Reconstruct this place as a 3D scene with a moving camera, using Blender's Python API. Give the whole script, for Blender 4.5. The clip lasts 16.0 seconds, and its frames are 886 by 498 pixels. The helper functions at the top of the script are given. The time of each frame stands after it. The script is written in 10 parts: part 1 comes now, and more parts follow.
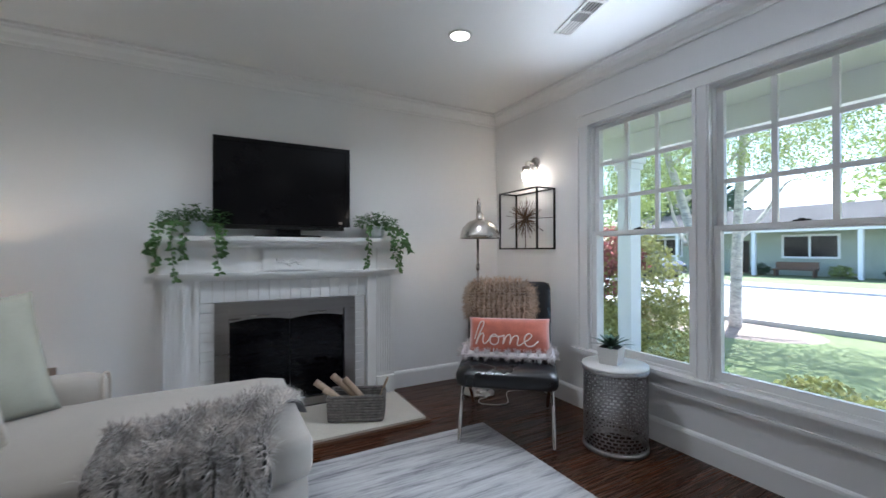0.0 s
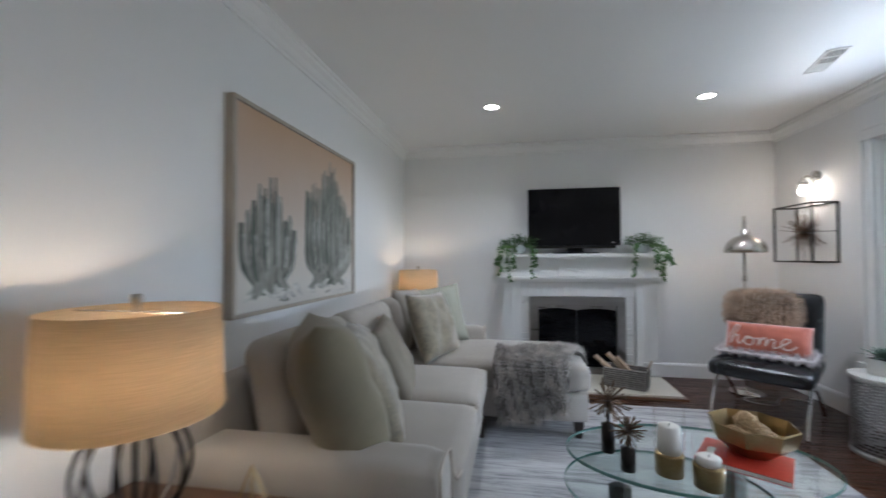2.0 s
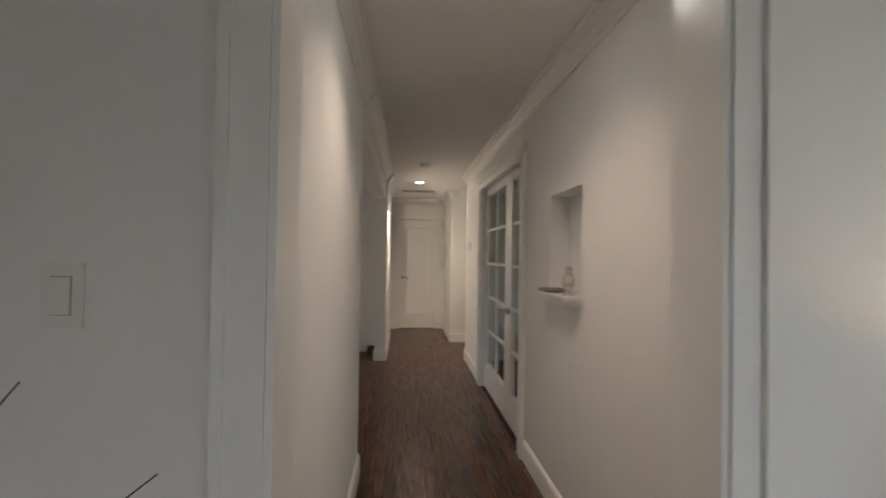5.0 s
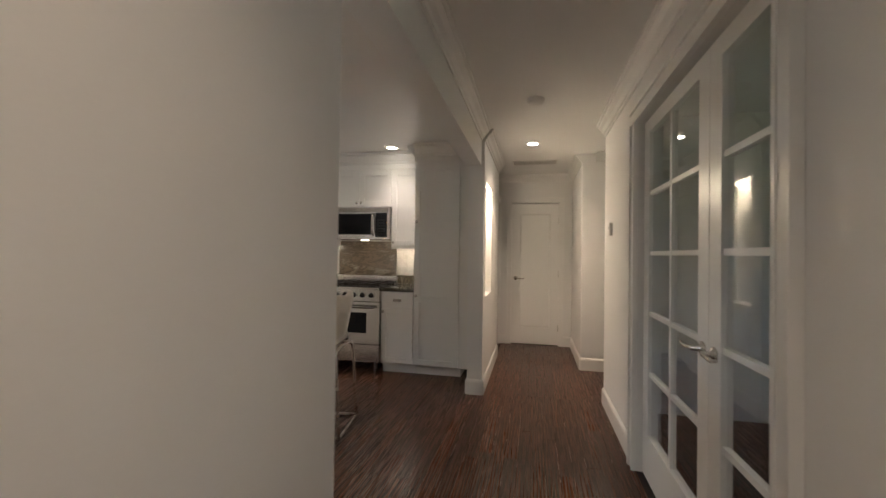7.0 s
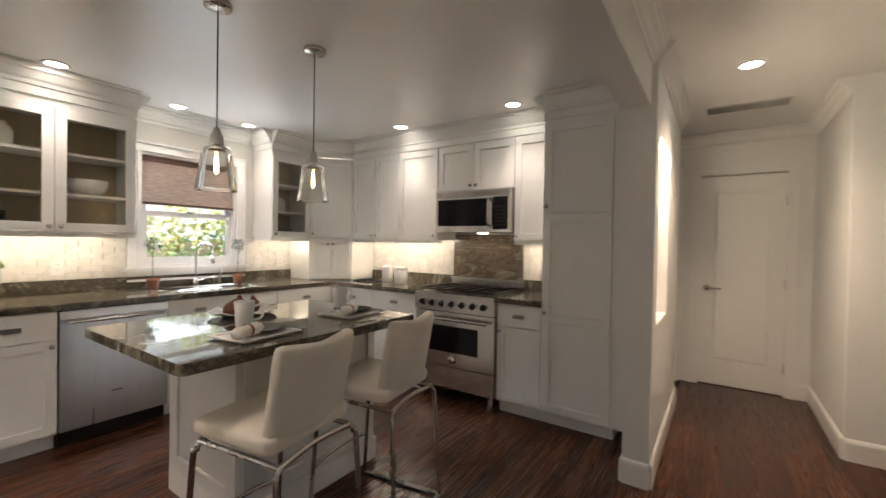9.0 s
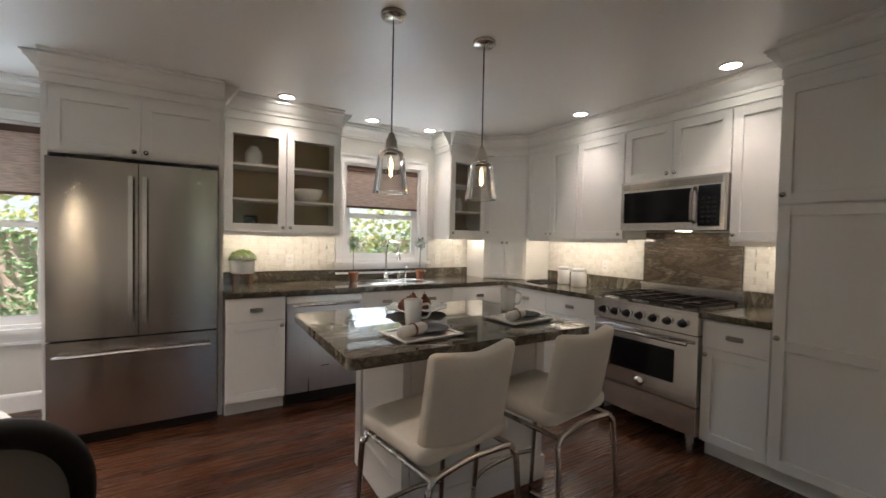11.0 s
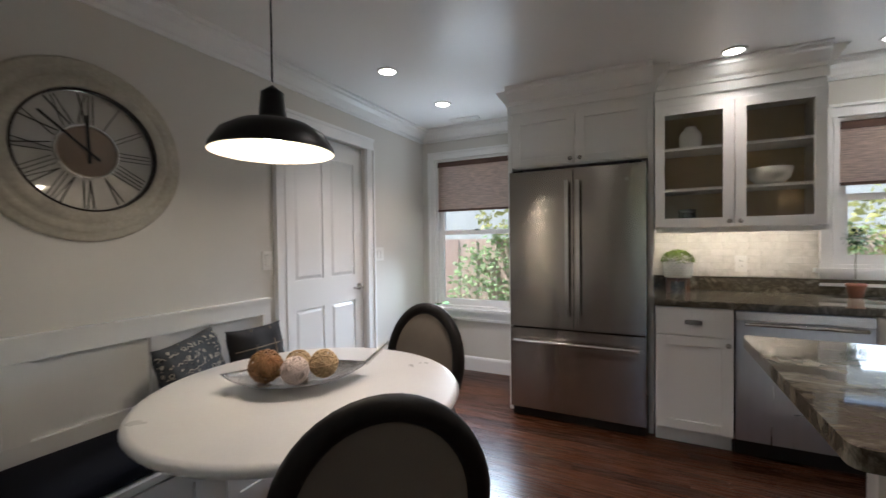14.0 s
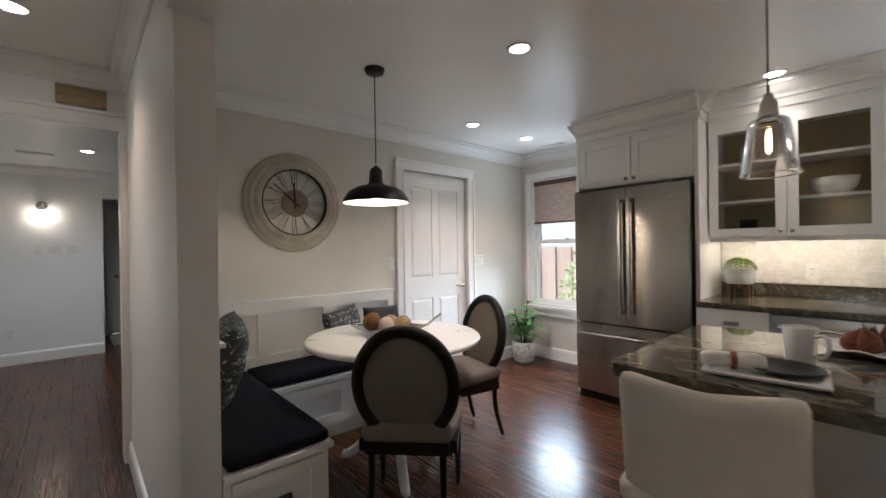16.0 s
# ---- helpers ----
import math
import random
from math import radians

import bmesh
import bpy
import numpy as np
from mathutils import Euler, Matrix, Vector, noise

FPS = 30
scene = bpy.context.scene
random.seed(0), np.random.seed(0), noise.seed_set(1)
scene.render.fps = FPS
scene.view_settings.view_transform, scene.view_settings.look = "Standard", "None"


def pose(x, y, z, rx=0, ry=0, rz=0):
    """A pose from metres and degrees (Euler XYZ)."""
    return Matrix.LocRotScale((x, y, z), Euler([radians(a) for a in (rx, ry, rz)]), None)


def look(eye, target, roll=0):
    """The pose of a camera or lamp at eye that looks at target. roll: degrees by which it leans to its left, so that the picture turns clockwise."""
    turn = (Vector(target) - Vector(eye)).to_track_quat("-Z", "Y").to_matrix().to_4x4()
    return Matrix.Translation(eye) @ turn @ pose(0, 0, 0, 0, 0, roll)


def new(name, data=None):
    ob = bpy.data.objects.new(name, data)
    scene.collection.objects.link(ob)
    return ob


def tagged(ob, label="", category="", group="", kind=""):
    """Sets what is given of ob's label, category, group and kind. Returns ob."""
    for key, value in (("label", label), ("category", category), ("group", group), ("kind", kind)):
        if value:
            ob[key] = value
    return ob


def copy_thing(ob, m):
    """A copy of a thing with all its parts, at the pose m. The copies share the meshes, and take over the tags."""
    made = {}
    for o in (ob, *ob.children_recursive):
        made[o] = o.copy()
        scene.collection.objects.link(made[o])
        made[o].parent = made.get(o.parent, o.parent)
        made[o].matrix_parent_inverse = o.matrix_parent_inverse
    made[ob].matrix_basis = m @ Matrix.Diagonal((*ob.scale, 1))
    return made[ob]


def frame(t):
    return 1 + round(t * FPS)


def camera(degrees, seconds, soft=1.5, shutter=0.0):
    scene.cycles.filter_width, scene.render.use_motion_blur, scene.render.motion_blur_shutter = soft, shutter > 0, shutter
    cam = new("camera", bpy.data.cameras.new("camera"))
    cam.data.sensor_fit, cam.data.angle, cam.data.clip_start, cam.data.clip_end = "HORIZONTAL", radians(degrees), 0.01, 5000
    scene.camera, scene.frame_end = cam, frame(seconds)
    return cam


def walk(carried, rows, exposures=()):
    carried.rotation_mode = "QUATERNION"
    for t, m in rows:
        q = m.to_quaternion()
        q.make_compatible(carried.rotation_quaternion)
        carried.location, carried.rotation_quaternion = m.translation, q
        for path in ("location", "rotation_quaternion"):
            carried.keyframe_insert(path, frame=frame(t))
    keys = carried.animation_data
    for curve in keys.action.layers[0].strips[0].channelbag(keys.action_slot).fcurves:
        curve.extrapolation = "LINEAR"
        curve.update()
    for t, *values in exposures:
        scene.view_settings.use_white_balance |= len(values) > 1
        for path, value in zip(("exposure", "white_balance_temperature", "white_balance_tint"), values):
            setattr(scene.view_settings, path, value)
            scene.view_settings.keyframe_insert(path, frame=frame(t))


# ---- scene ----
cam = camera(94.8, 16.0, 1.5, 0.4)
PATH = [
    (0, (0.506, 0.024, 1.14), (1.458, 1.783, 1.148), -0.1),
    (0.5, (0.447, -0.28, 1.167), (1.214, 1.567, 1.179), -0.2),
    (1, (0.412, -0.589, 1.162), (0.942, 1.339, 1.189), -0.2),
    (1.5, (0.361, -0.905, 1.183), (0.527, 1.088, 1.216), -0.3),
    (2, (0.319, -1.246, 1.202), (-0.032, 0.722, 1.243), -0.2),
    (2.5, (0.318, -1.505, 1.221), (-0.544, 0.299, 1.263), 0.1),
    (3, (0.31, -1.658, 1.259), (-0.968, -0.12, 1.292), 0.4),
    (3.5, (0.296, -1.76, 1.303), (-1.288, -0.539, 1.341), 0.4),
    (4, (0.251, -1.842, 1.36), (-1.537, -0.948, 1.394), 0.6),
    (4.5, (0.132, -1.84, 1.408), (-1.787, -1.276, 1.432), 0.5),
    (5, (-0.13, -1.753, 1.394), (-2.12, -1.561, 1.42), 0.9),
    (5.2, (-0.252, -1.727, 1.366), (-2.251, -1.685, 1.391), 1.0),
    (7.5, (-2.168, -1.508, 1.282), (-4.104, -2.01, 1.287), 0.9),
    (8, (-2.501, -1.567, 1.33), (-4.392, -2.215, 1.313), 1.1),
    (8.5, (-2.793, -1.613, 1.279), (-4.588, -2.494, 1.282), 1.1),
    (9, (-3.009, -1.677, 1.334), (-4.665, -2.798, 1.308), 1.0),
    (9.2, (-3.081, -1.692, 1.335), (-4.656, -2.924, 1.308), 1.1),
    (11.5, (-3.212, -1.828, 1.35), (-4.082, -3.628, 1.311), 0.8),
    (12, (-3.244, -1.922, 1.282), (-3.891, -3.815, 1.265), 0.4),
    (12.5, (-3.211, -2.042, 1.303), (-3.54, -4.014, 1.26), 0.2),
    (13, (-3.207, -2.143, 1.302), (-3.116, -4.141, 1.258), -0.0),
    (13.5, (-3.238, -2.19, 1.297), (-2.687, -4.112, 1.254), -0.4),
    (14, (-3.306, -2.161, 1.299), (-2.408, -3.948, 1.259), -0.7),
    (14.5, (-3.46, -2.081, 1.329), (-2.322, -3.726, 1.298), -0.8),
    (15, (-3.713, -2.006, 1.317), (-2.383, -3.5, 1.299), -0.9),
    (15.5, (-4.0, -1.883, 1.317), (-2.547, -3.257, 1.305), -1.0),
    (16, (-4.305, -1.778, 1.319), (-2.817, -3.115, 1.317), -0.9),
]
EXPOSURES = [(0.0, 2.35, 5500, 10), (2.5, 2.45, 5600, 10), (3.5, 2.50, 5900, 10), (5.0, 2.78, 6200, 10), (7.5, 2.78, 6500, 10), (9.0, 2.90, 6500, 10), (11.5, 2.48, 6100, 10), (12.5, 2.42, 5900, 10), (14.0, 2.18, 5900, 10), (15.0, 2.14, 6000, 10), (16.0, 2.55, 6000, 10)]
walk(cam, [(t, look(eye, target, roll)) for t, eye, target, roll in PATH], EXPOSURES)

# ---- world, sun, exposure ----
SUN_EL, SUN_AZ = 56.0, 70.0          # degrees; azimuth clockwise from +y
world = bpy.data.worlds.new("sky")
scene.world = world
world.use_nodes = True
_n = world.node_tree.nodes
_sky = _n.new("ShaderNodeTexSky")
_sky.sky_type = "NISHITA"
_sky.sun_disc = False
_sky.sun_elevation, _sky.sun_rotation = radians(SUN_EL), radians(SUN_AZ)
_n["Background"].inputs["Strength"].default_value = 0.10
world.node_tree.links.new(_sky.outputs["Color"], _n["Background"].inputs["Color"])
_sd = bpy.data.lights.new("sun", "SUN")
_sd.energy, _sd.angle, _sd.color = 3.2, radians(0.6), (1.0, 0.95, 0.87)
_el, _az = radians(SUN_EL), radians(SUN_AZ)
_from = Vector((math.sin(_az) * math.cos(_el), math.cos(_az) * math.cos(_el), math.sin(_el)))
new("sun", _sd).matrix_basis = look(_from * 30, (0, 0, 0))


def bulb_lamp(name, at, watts, colour=(1.0, 0.72, 0.42), radius=0.03):
    """A point lamp where a bulb hangs."""
    d = bpy.data.lights.new(name, "POINT")
    d.energy, d.color, d.shadow_soft_size = watts, colour, radius
    ob = new(name, d)
    ob.location = at
    return ob


def down_lamp(name, at, watts, colour=(1.0, 0.82, 0.62), angle=125):
    """The beam of a recessed can."""
    d = bpy.data.lights.new(name, "SPOT")
    d.energy, d.color, d.spot_size, d.spot_blend, d.shadow_soft_size = watts, colour, radians(angle), 1.0, 0.05
    ob = new(name, d)
    ob.location = at
    return ob


def window_light(name, at, aim, length, watts, colour=(0.88, 0.94, 1.0)):
    """Daylight entering through a window's opening: a slim area lamp along it, aimed into the room."""
    d = bpy.data.lights.new(name, "AREA")
    d.shape, d.size, d.size_y = "RECTANGLE", length, 0.22
    d.energy, d.color, d.spread = watts, colour, radians(92)
    new(name, d).matrix_basis = look(at, Vector(at) + Vector(aim))


# sky light falls inwards, light from the sunlit ground rises inwards
window_light("living_sky_light", (2.72, 0.87, 1.05), (-0.93, 0, -0.36), 2.2, 1.9)
window_light("living_ground_light", (2.72, 0.87, 1.70), (-0.62, 0, 0.78), 2.2, 1.3, (0.95, 0.97, 1.0))
window_light("nook_sky_light", (-1.81, -5.80, 1.22), (0, 0.80, -0.60), 0.7, 2.6, (0.80, 0.90, 1.0))
window_light("nook_ground_light", (-1.81, -5.80, 1.50), (0, 0.62, 0.78), 0.7, 0.5, (0.80, 0.90, 1.0))
window_light("sink_sky_light", (-4.825, -5.60, 1.28), (0, 0.62, -0.78), 0.7, 1.4, (0.80, 0.90, 1.0))
window_light("sink_ground_light", (-4.825, -5.60, 1.50), (0, 0.62, 0.78), 0.7, 0.3, (0.80, 0.90, 1.0))


# ---- materials ----
def mat_base(name):
    m = bpy.data.materials.new(name)
    m.use_nodes = True
    nt = m.node_tree
    return m, nt, nt.nodes["Principled BSDF"]


def coords(nt, stretch=(1, 1, 1), turn=(0, 0, 0), kind="Object"):
    tc = nt.nodes.new("ShaderNodeTexCoord")
    mp = nt.nodes.new("ShaderNodeMapping")
    mp.inputs["Scale"].default_value = stretch
    mp.inputs["Rotation"].default_value = [radians(a) for a in turn]
    nt.links.new(tc.outputs[kind], mp.inputs["Vector"])
    return mp.outputs["Vector"]


def noise_node(nt, vec, scale, detail=4, rough=0.55, distort=0.0):
    n = nt.nodes.new("ShaderNodeTexNoise")
    n.inputs["Scale"].default_value = scale
    n.inputs["Detail"].default_value = detail
    n.inputs["Roughness"].default_value = rough
    n.inputs["Distortion"].default_value = distort
    nt.links.new(vec, n.inputs["Vector"])
    return n.outputs["Fac"]


def ramp(nt, fac, stops):
    r = nt.nodes.new("ShaderNodeValToRGB")
    e = r.color_ramp.elements
    while len(e) < len(stops):
        e.new(0.5)
    for i, (p, c) in enumerate(stops):
        e[i].position, e[i].color = p, (*c, 1)
    nt.links.new(fac, r.inputs["Fac"])
    return r.outputs["Color"]


def math_node(nt, op, a, b):
    n = nt.nodes.new("ShaderNodeMath")
    n.operation = op
    for i, v in enumerate((a, b)):
        if isinstance(v, (int, float)):
            n.inputs[i].default_value = v
        else:
            nt.links.new(v, n.inputs[i])
    return n.outputs[0]


def bump_to(nt, bsdf, height, strength, dist=0.01):
    b = nt.nodes.new("ShaderNodeBump")
    b.inputs["Strength"].default_value = strength
    b.inputs["Distance"].default_value = dist
    nt.links.new(height, b.inputs["Height"])
    nt.links.new(b.outputs["Normal"], bsdf.inputs["Normal"])


def M(name, col, rough=0.5, metal=0.0, var=0.06, scale=4.0, fine=90.0, bump=0.08, stretch=(1, 1, 1), coat=0.0, sheen=0.0, rvar=0.08, brushed=0.0):
    """A surface in one colour with broad and fine variation, uneven gloss and a fine relief."""
    m, nt, b = mat_base(name)
    v = coords(nt, stretch)
    big, small = noise_node(nt, v, scale), noise_node(nt, v, fine, 3)
    f = math_node(nt, "ADD", math_node(nt, "MULTIPLY", big, 0.6), math_node(nt, "MULTIPLY", small, 0.4))
    lo, hi = [max(0, c * (1 - 2.2 * var)) for c in col], [min(1, c * (1 + 2.2 * var)) for c in col]
    nt.links.new(ramp(nt, f, [(0.28, lo), (0.72, hi)]), b.inputs["Base Color"])
    nt.links.new(math_node(nt, "ADD", math_node(nt, "MULTIPLY", big, 2 * rvar), max(0.02, rough - rvar)), b.inputs["Roughness"])
    b.inputs["Metallic"].default_value = metal
    b.inputs["Coat Weight"].default_value = coat
    b.inputs["Coat Roughness"].default_value = 0.1
    b.inputs["Sheen Weight"].default_value = sheen
    b.inputs["Anisotropic"].default_value = brushed
    if bump:
        bump_to(nt, b, small, bump, 0.004)
    return m


def glowing(name, col, strength):
    m, nt, b = mat_base(name)
    b.inputs["Base Color"].default_value = (*col, 1)
    b.inputs["Emission Color"].default_value = (*col, 1)
    b.inputs["Emission Strength"].default_value = strength
    return m


def pane_glass(name, tint=(1, 1, 1), ripple=0.0, ior=1.45, gain=1.0):
    """Thin glass: clear, with Fresnel gloss."""
    m, nt, b = mat_base(name)
    nt.nodes.remove(b)
    tr, gl, mx, fr = (nt.nodes.new("ShaderNode" + k) for k in ("BsdfTransparent", "BsdfGlossy", "MixShader", "LayerWeight"))
    tr.inputs["Color"].default_value = (*tint, 1)
    gl.inputs["Roughness"].default_value = 0.02
    fr.inputs["Blend"].default_value = 0.5
    f0 = ((ior - 1) / (ior + 1)) ** 2
    if ripple:
        h = noise_node(nt, coords(nt), 45, 2)
        bp = nt.nodes.new("ShaderNodeBump")
        bp.inputs["Strength"].default_value, bp.inputs["Distance"].default_value = ripple, 0.01
        nt.links.new(h, bp.inputs["Height"])
        nt.links.new(bp.outputs["Normal"], gl.inputs["Normal"])
    schlick = math_node(nt, "ADD", math_node(nt, "MULTIPLY", math_node(nt, "POWER", fr.outputs["Facing"], 5.0), 1 - f0), f0)
    nt.links.new(math_node(nt, "MULTIPLY", schlick, gain), mx.inputs[0])
    nt.links.new(tr.outputs[0], mx.inputs[1])
    nt.links.new(gl.outputs[0], mx.inputs[2])
    nt.links.new(mx.outputs[0], nt.nodes["Material Output"].inputs["Surface"])
    return m


def clear_glass(name, tint=(0.97, 0.96, 0.94)):
    """Solid clear glass for walls of real thickness."""
    m, nt, b = mat_base(name)
    b.inputs["Base Color"].default_value = (*tint, 1)
    b.inputs["Roughness"].default_value = 0.0
    b.inputs["Transmission Weight"].default_value = 1.0
    b.inputs["IOR"].default_value = 1.45
    return m


def wood(name, dark, light, rough=0.4, stretch=(2, 22, 22), coat=0.0, pieces=False, bump=0.12):
    """Grained wood; the grain runs along the axis with the small stretch."""
    m, nt, b = mat_base(name)
    v = coords(nt, stretch)
    if pieces:
        oi, ge = nt.nodes.new("ShaderNodeObjectInfo"), nt.nodes.new("ShaderNodeNewGeometry")
        r = math_node(nt, "FRACT", math_node(nt, "ADD", oi.outputs["Random"], ge.outputs["Random Per Island"]), 0)
        off = nt.nodes.new("ShaderNodeVectorMath")
        off.operation = "MULTIPLY_ADD"
        cx = nt.nodes.new("ShaderNodeCombineXYZ")
        for i in range(3):
            nt.links.new(r, cx.inputs[i])
        nt.links.new(cx.outputs[0], off.inputs[0])
        off.inputs[1].default_value = (37, 53, 11)
        nt.links.new(v, off.inputs[2])
        v = off.outputs[0]
    g1, g2 = noise_node(nt, v, 1.6, 6, 0.65, 1.2), noise_node(nt, v, 7.0, 4, 0.6)
    f = math_node(nt, "ADD", math_node(nt, "MULTIPLY", g1, 0.65), math_node(nt, "MULTIPLY", g2, 0.35))
    if pieces:
        f = math_node(nt, "ADD", f, math_node(nt, "MULTIPLY", math_node(nt, "SUBTRACT", r, 0.5), 0.28))
    nt.links.new(ramp(nt, f, [(0.24, dark), (0.78, light)]), b.inputs["Base Color"])
    nt.links.new(math_node(nt, "ADD", math_node(nt, "MULTIPLY", g1, 0.15), rough - 0.07), b.inputs["Roughness"])
    b.inputs["Coat Weight"].default_value = coat
    b.inputs["Coat Roughness"].default_value = 0.12
    bump_to(nt, b, g2, bump, 0.003)
    return m


def veined(name, stops, rough=0.08, scale=2.2, stretch=(1, 2.2, 1), turn=(0, 0, 25), bump=0.0, pieces=False):
    """Polished stone with drifting veins."""
    m, nt, b = mat_base(name)
    v = coords(nt, stretch, turn)
    if pieces:
        oi = nt.nodes.new("ShaderNodeObjectInfo")
        off = nt.nodes.new("ShaderNodeVectorMath")
        off.operation = "MULTIPLY_ADD"
        cx = nt.nodes.new("ShaderNodeCombineXYZ")
        for i in range(3):
            nt.links.new(oi.outputs["Random"], cx.inputs[i])
        nt.links.new(cx.outputs[0], off.inputs[0])
        off.inputs[1].default_value = (61, 29, 17)
        nt.links.new(v, off.inputs[2])
        v = off.outputs[0]
    a, c = noise_node(nt, v, scale, 8, 0.62, 1.8), noise_node(nt, v, scale * 9, 6, 0.65, 0.6)
    f = math_node(nt, "ADD", math_node(nt, "MULTIPLY", a, 0.7), math_node(nt, "MULTIPLY", c, 0.3))
    nt.links.new(ramp(nt, f, stops), b.inputs["Base Color"])
    nt.links.new(math_node(nt, "ADD", math_node(nt, "MULTIPLY", c, 0.04), rough), b.inputs["Roughness"])
    if bump:
        bump_to(nt, b, c, bump, 0.003)
    return m


def oak_planks(name):
    """Stained oak strips: long arched grain, fine dark pores, each plank its own shade."""
    m, nt, b = mat_base(name)
    oi, ge = nt.nodes.new("ShaderNodeObjectInfo"), nt.nodes.new("ShaderNodeNewGeometry")
    r = math_node(nt, "FRACT", math_node(nt, "ADD", oi.outputs["Random"], ge.outputs["Random Per Island"]), 0)

    def shifted(stretch):
        off, cx = nt.nodes.new("ShaderNodeVectorMath"), nt.nodes.new("ShaderNodeCombineXYZ")
        off.operation = "MULTIPLY_ADD"
        for i in range(3):
            nt.links.new(r, cx.inputs[i])
        nt.links.new(cx.outputs[0], off.inputs[0])
        off.inputs[1].default_value = (37, 53, 11)
        nt.links.new(coords(nt, stretch), off.inputs[2])
        return off.outputs[0]

    wv = nt.nodes.new("ShaderNodeTexWave")
    wv.wave_type, wv.bands_direction = "BANDS", "Y"
    for k, v in (("Scale", 1.1), ("Distortion", 9.0), ("Detail", 3.0), ("Detail Scale", 0.9), ("Detail Roughness", 0.6)):
        wv.inputs[k].default_value = v
    nt.links.new(shifted((0.8, 13, 1)), wv.inputs["Vector"])
    pores = noise_node(nt, shifted((4, 150, 1)), 1.0, 3, 0.6)
    broad = noise_node(nt, shifted((1.2, 6, 1)), 1.2, 3)
    f = math_node(nt, "ADD", math_node(nt, "MULTIPLY", wv.outputs["Fac"], 0.26), math_node(nt, "MULTIPLY", pores, 0.17))
    f = math_node(nt, "ADD", f, math_node(nt, "MULTIPLY", broad, 0.48))
    f = math_node(nt, "ADD", f, math_node(nt, "MULTIPLY", math_node(nt, "SUBTRACT", r, 0.5), 0.30))
    nt.links.new(ramp(nt, f, [(0.22, (0.026, 0.0085, 0.004)), (0.50, (0.060, 0.021, 0.0092)), (0.80, (0.115, 0.044, 0.019))]), b.inputs["Base Color"])
    nt.links.new(math_node(nt, "ADD", math_node(nt, "MULTIPLY", pores, 0.10), 0.22), b.inputs["Roughness"])
    b.inputs["Coat Weight"].default_value, b.inputs["Coat Roughness"].default_value = 0.0, 0.12
    b.inputs["IOR"].default_value = 1.40
    bump_to(nt, b, pores, 0.05, 0.002)
    return m


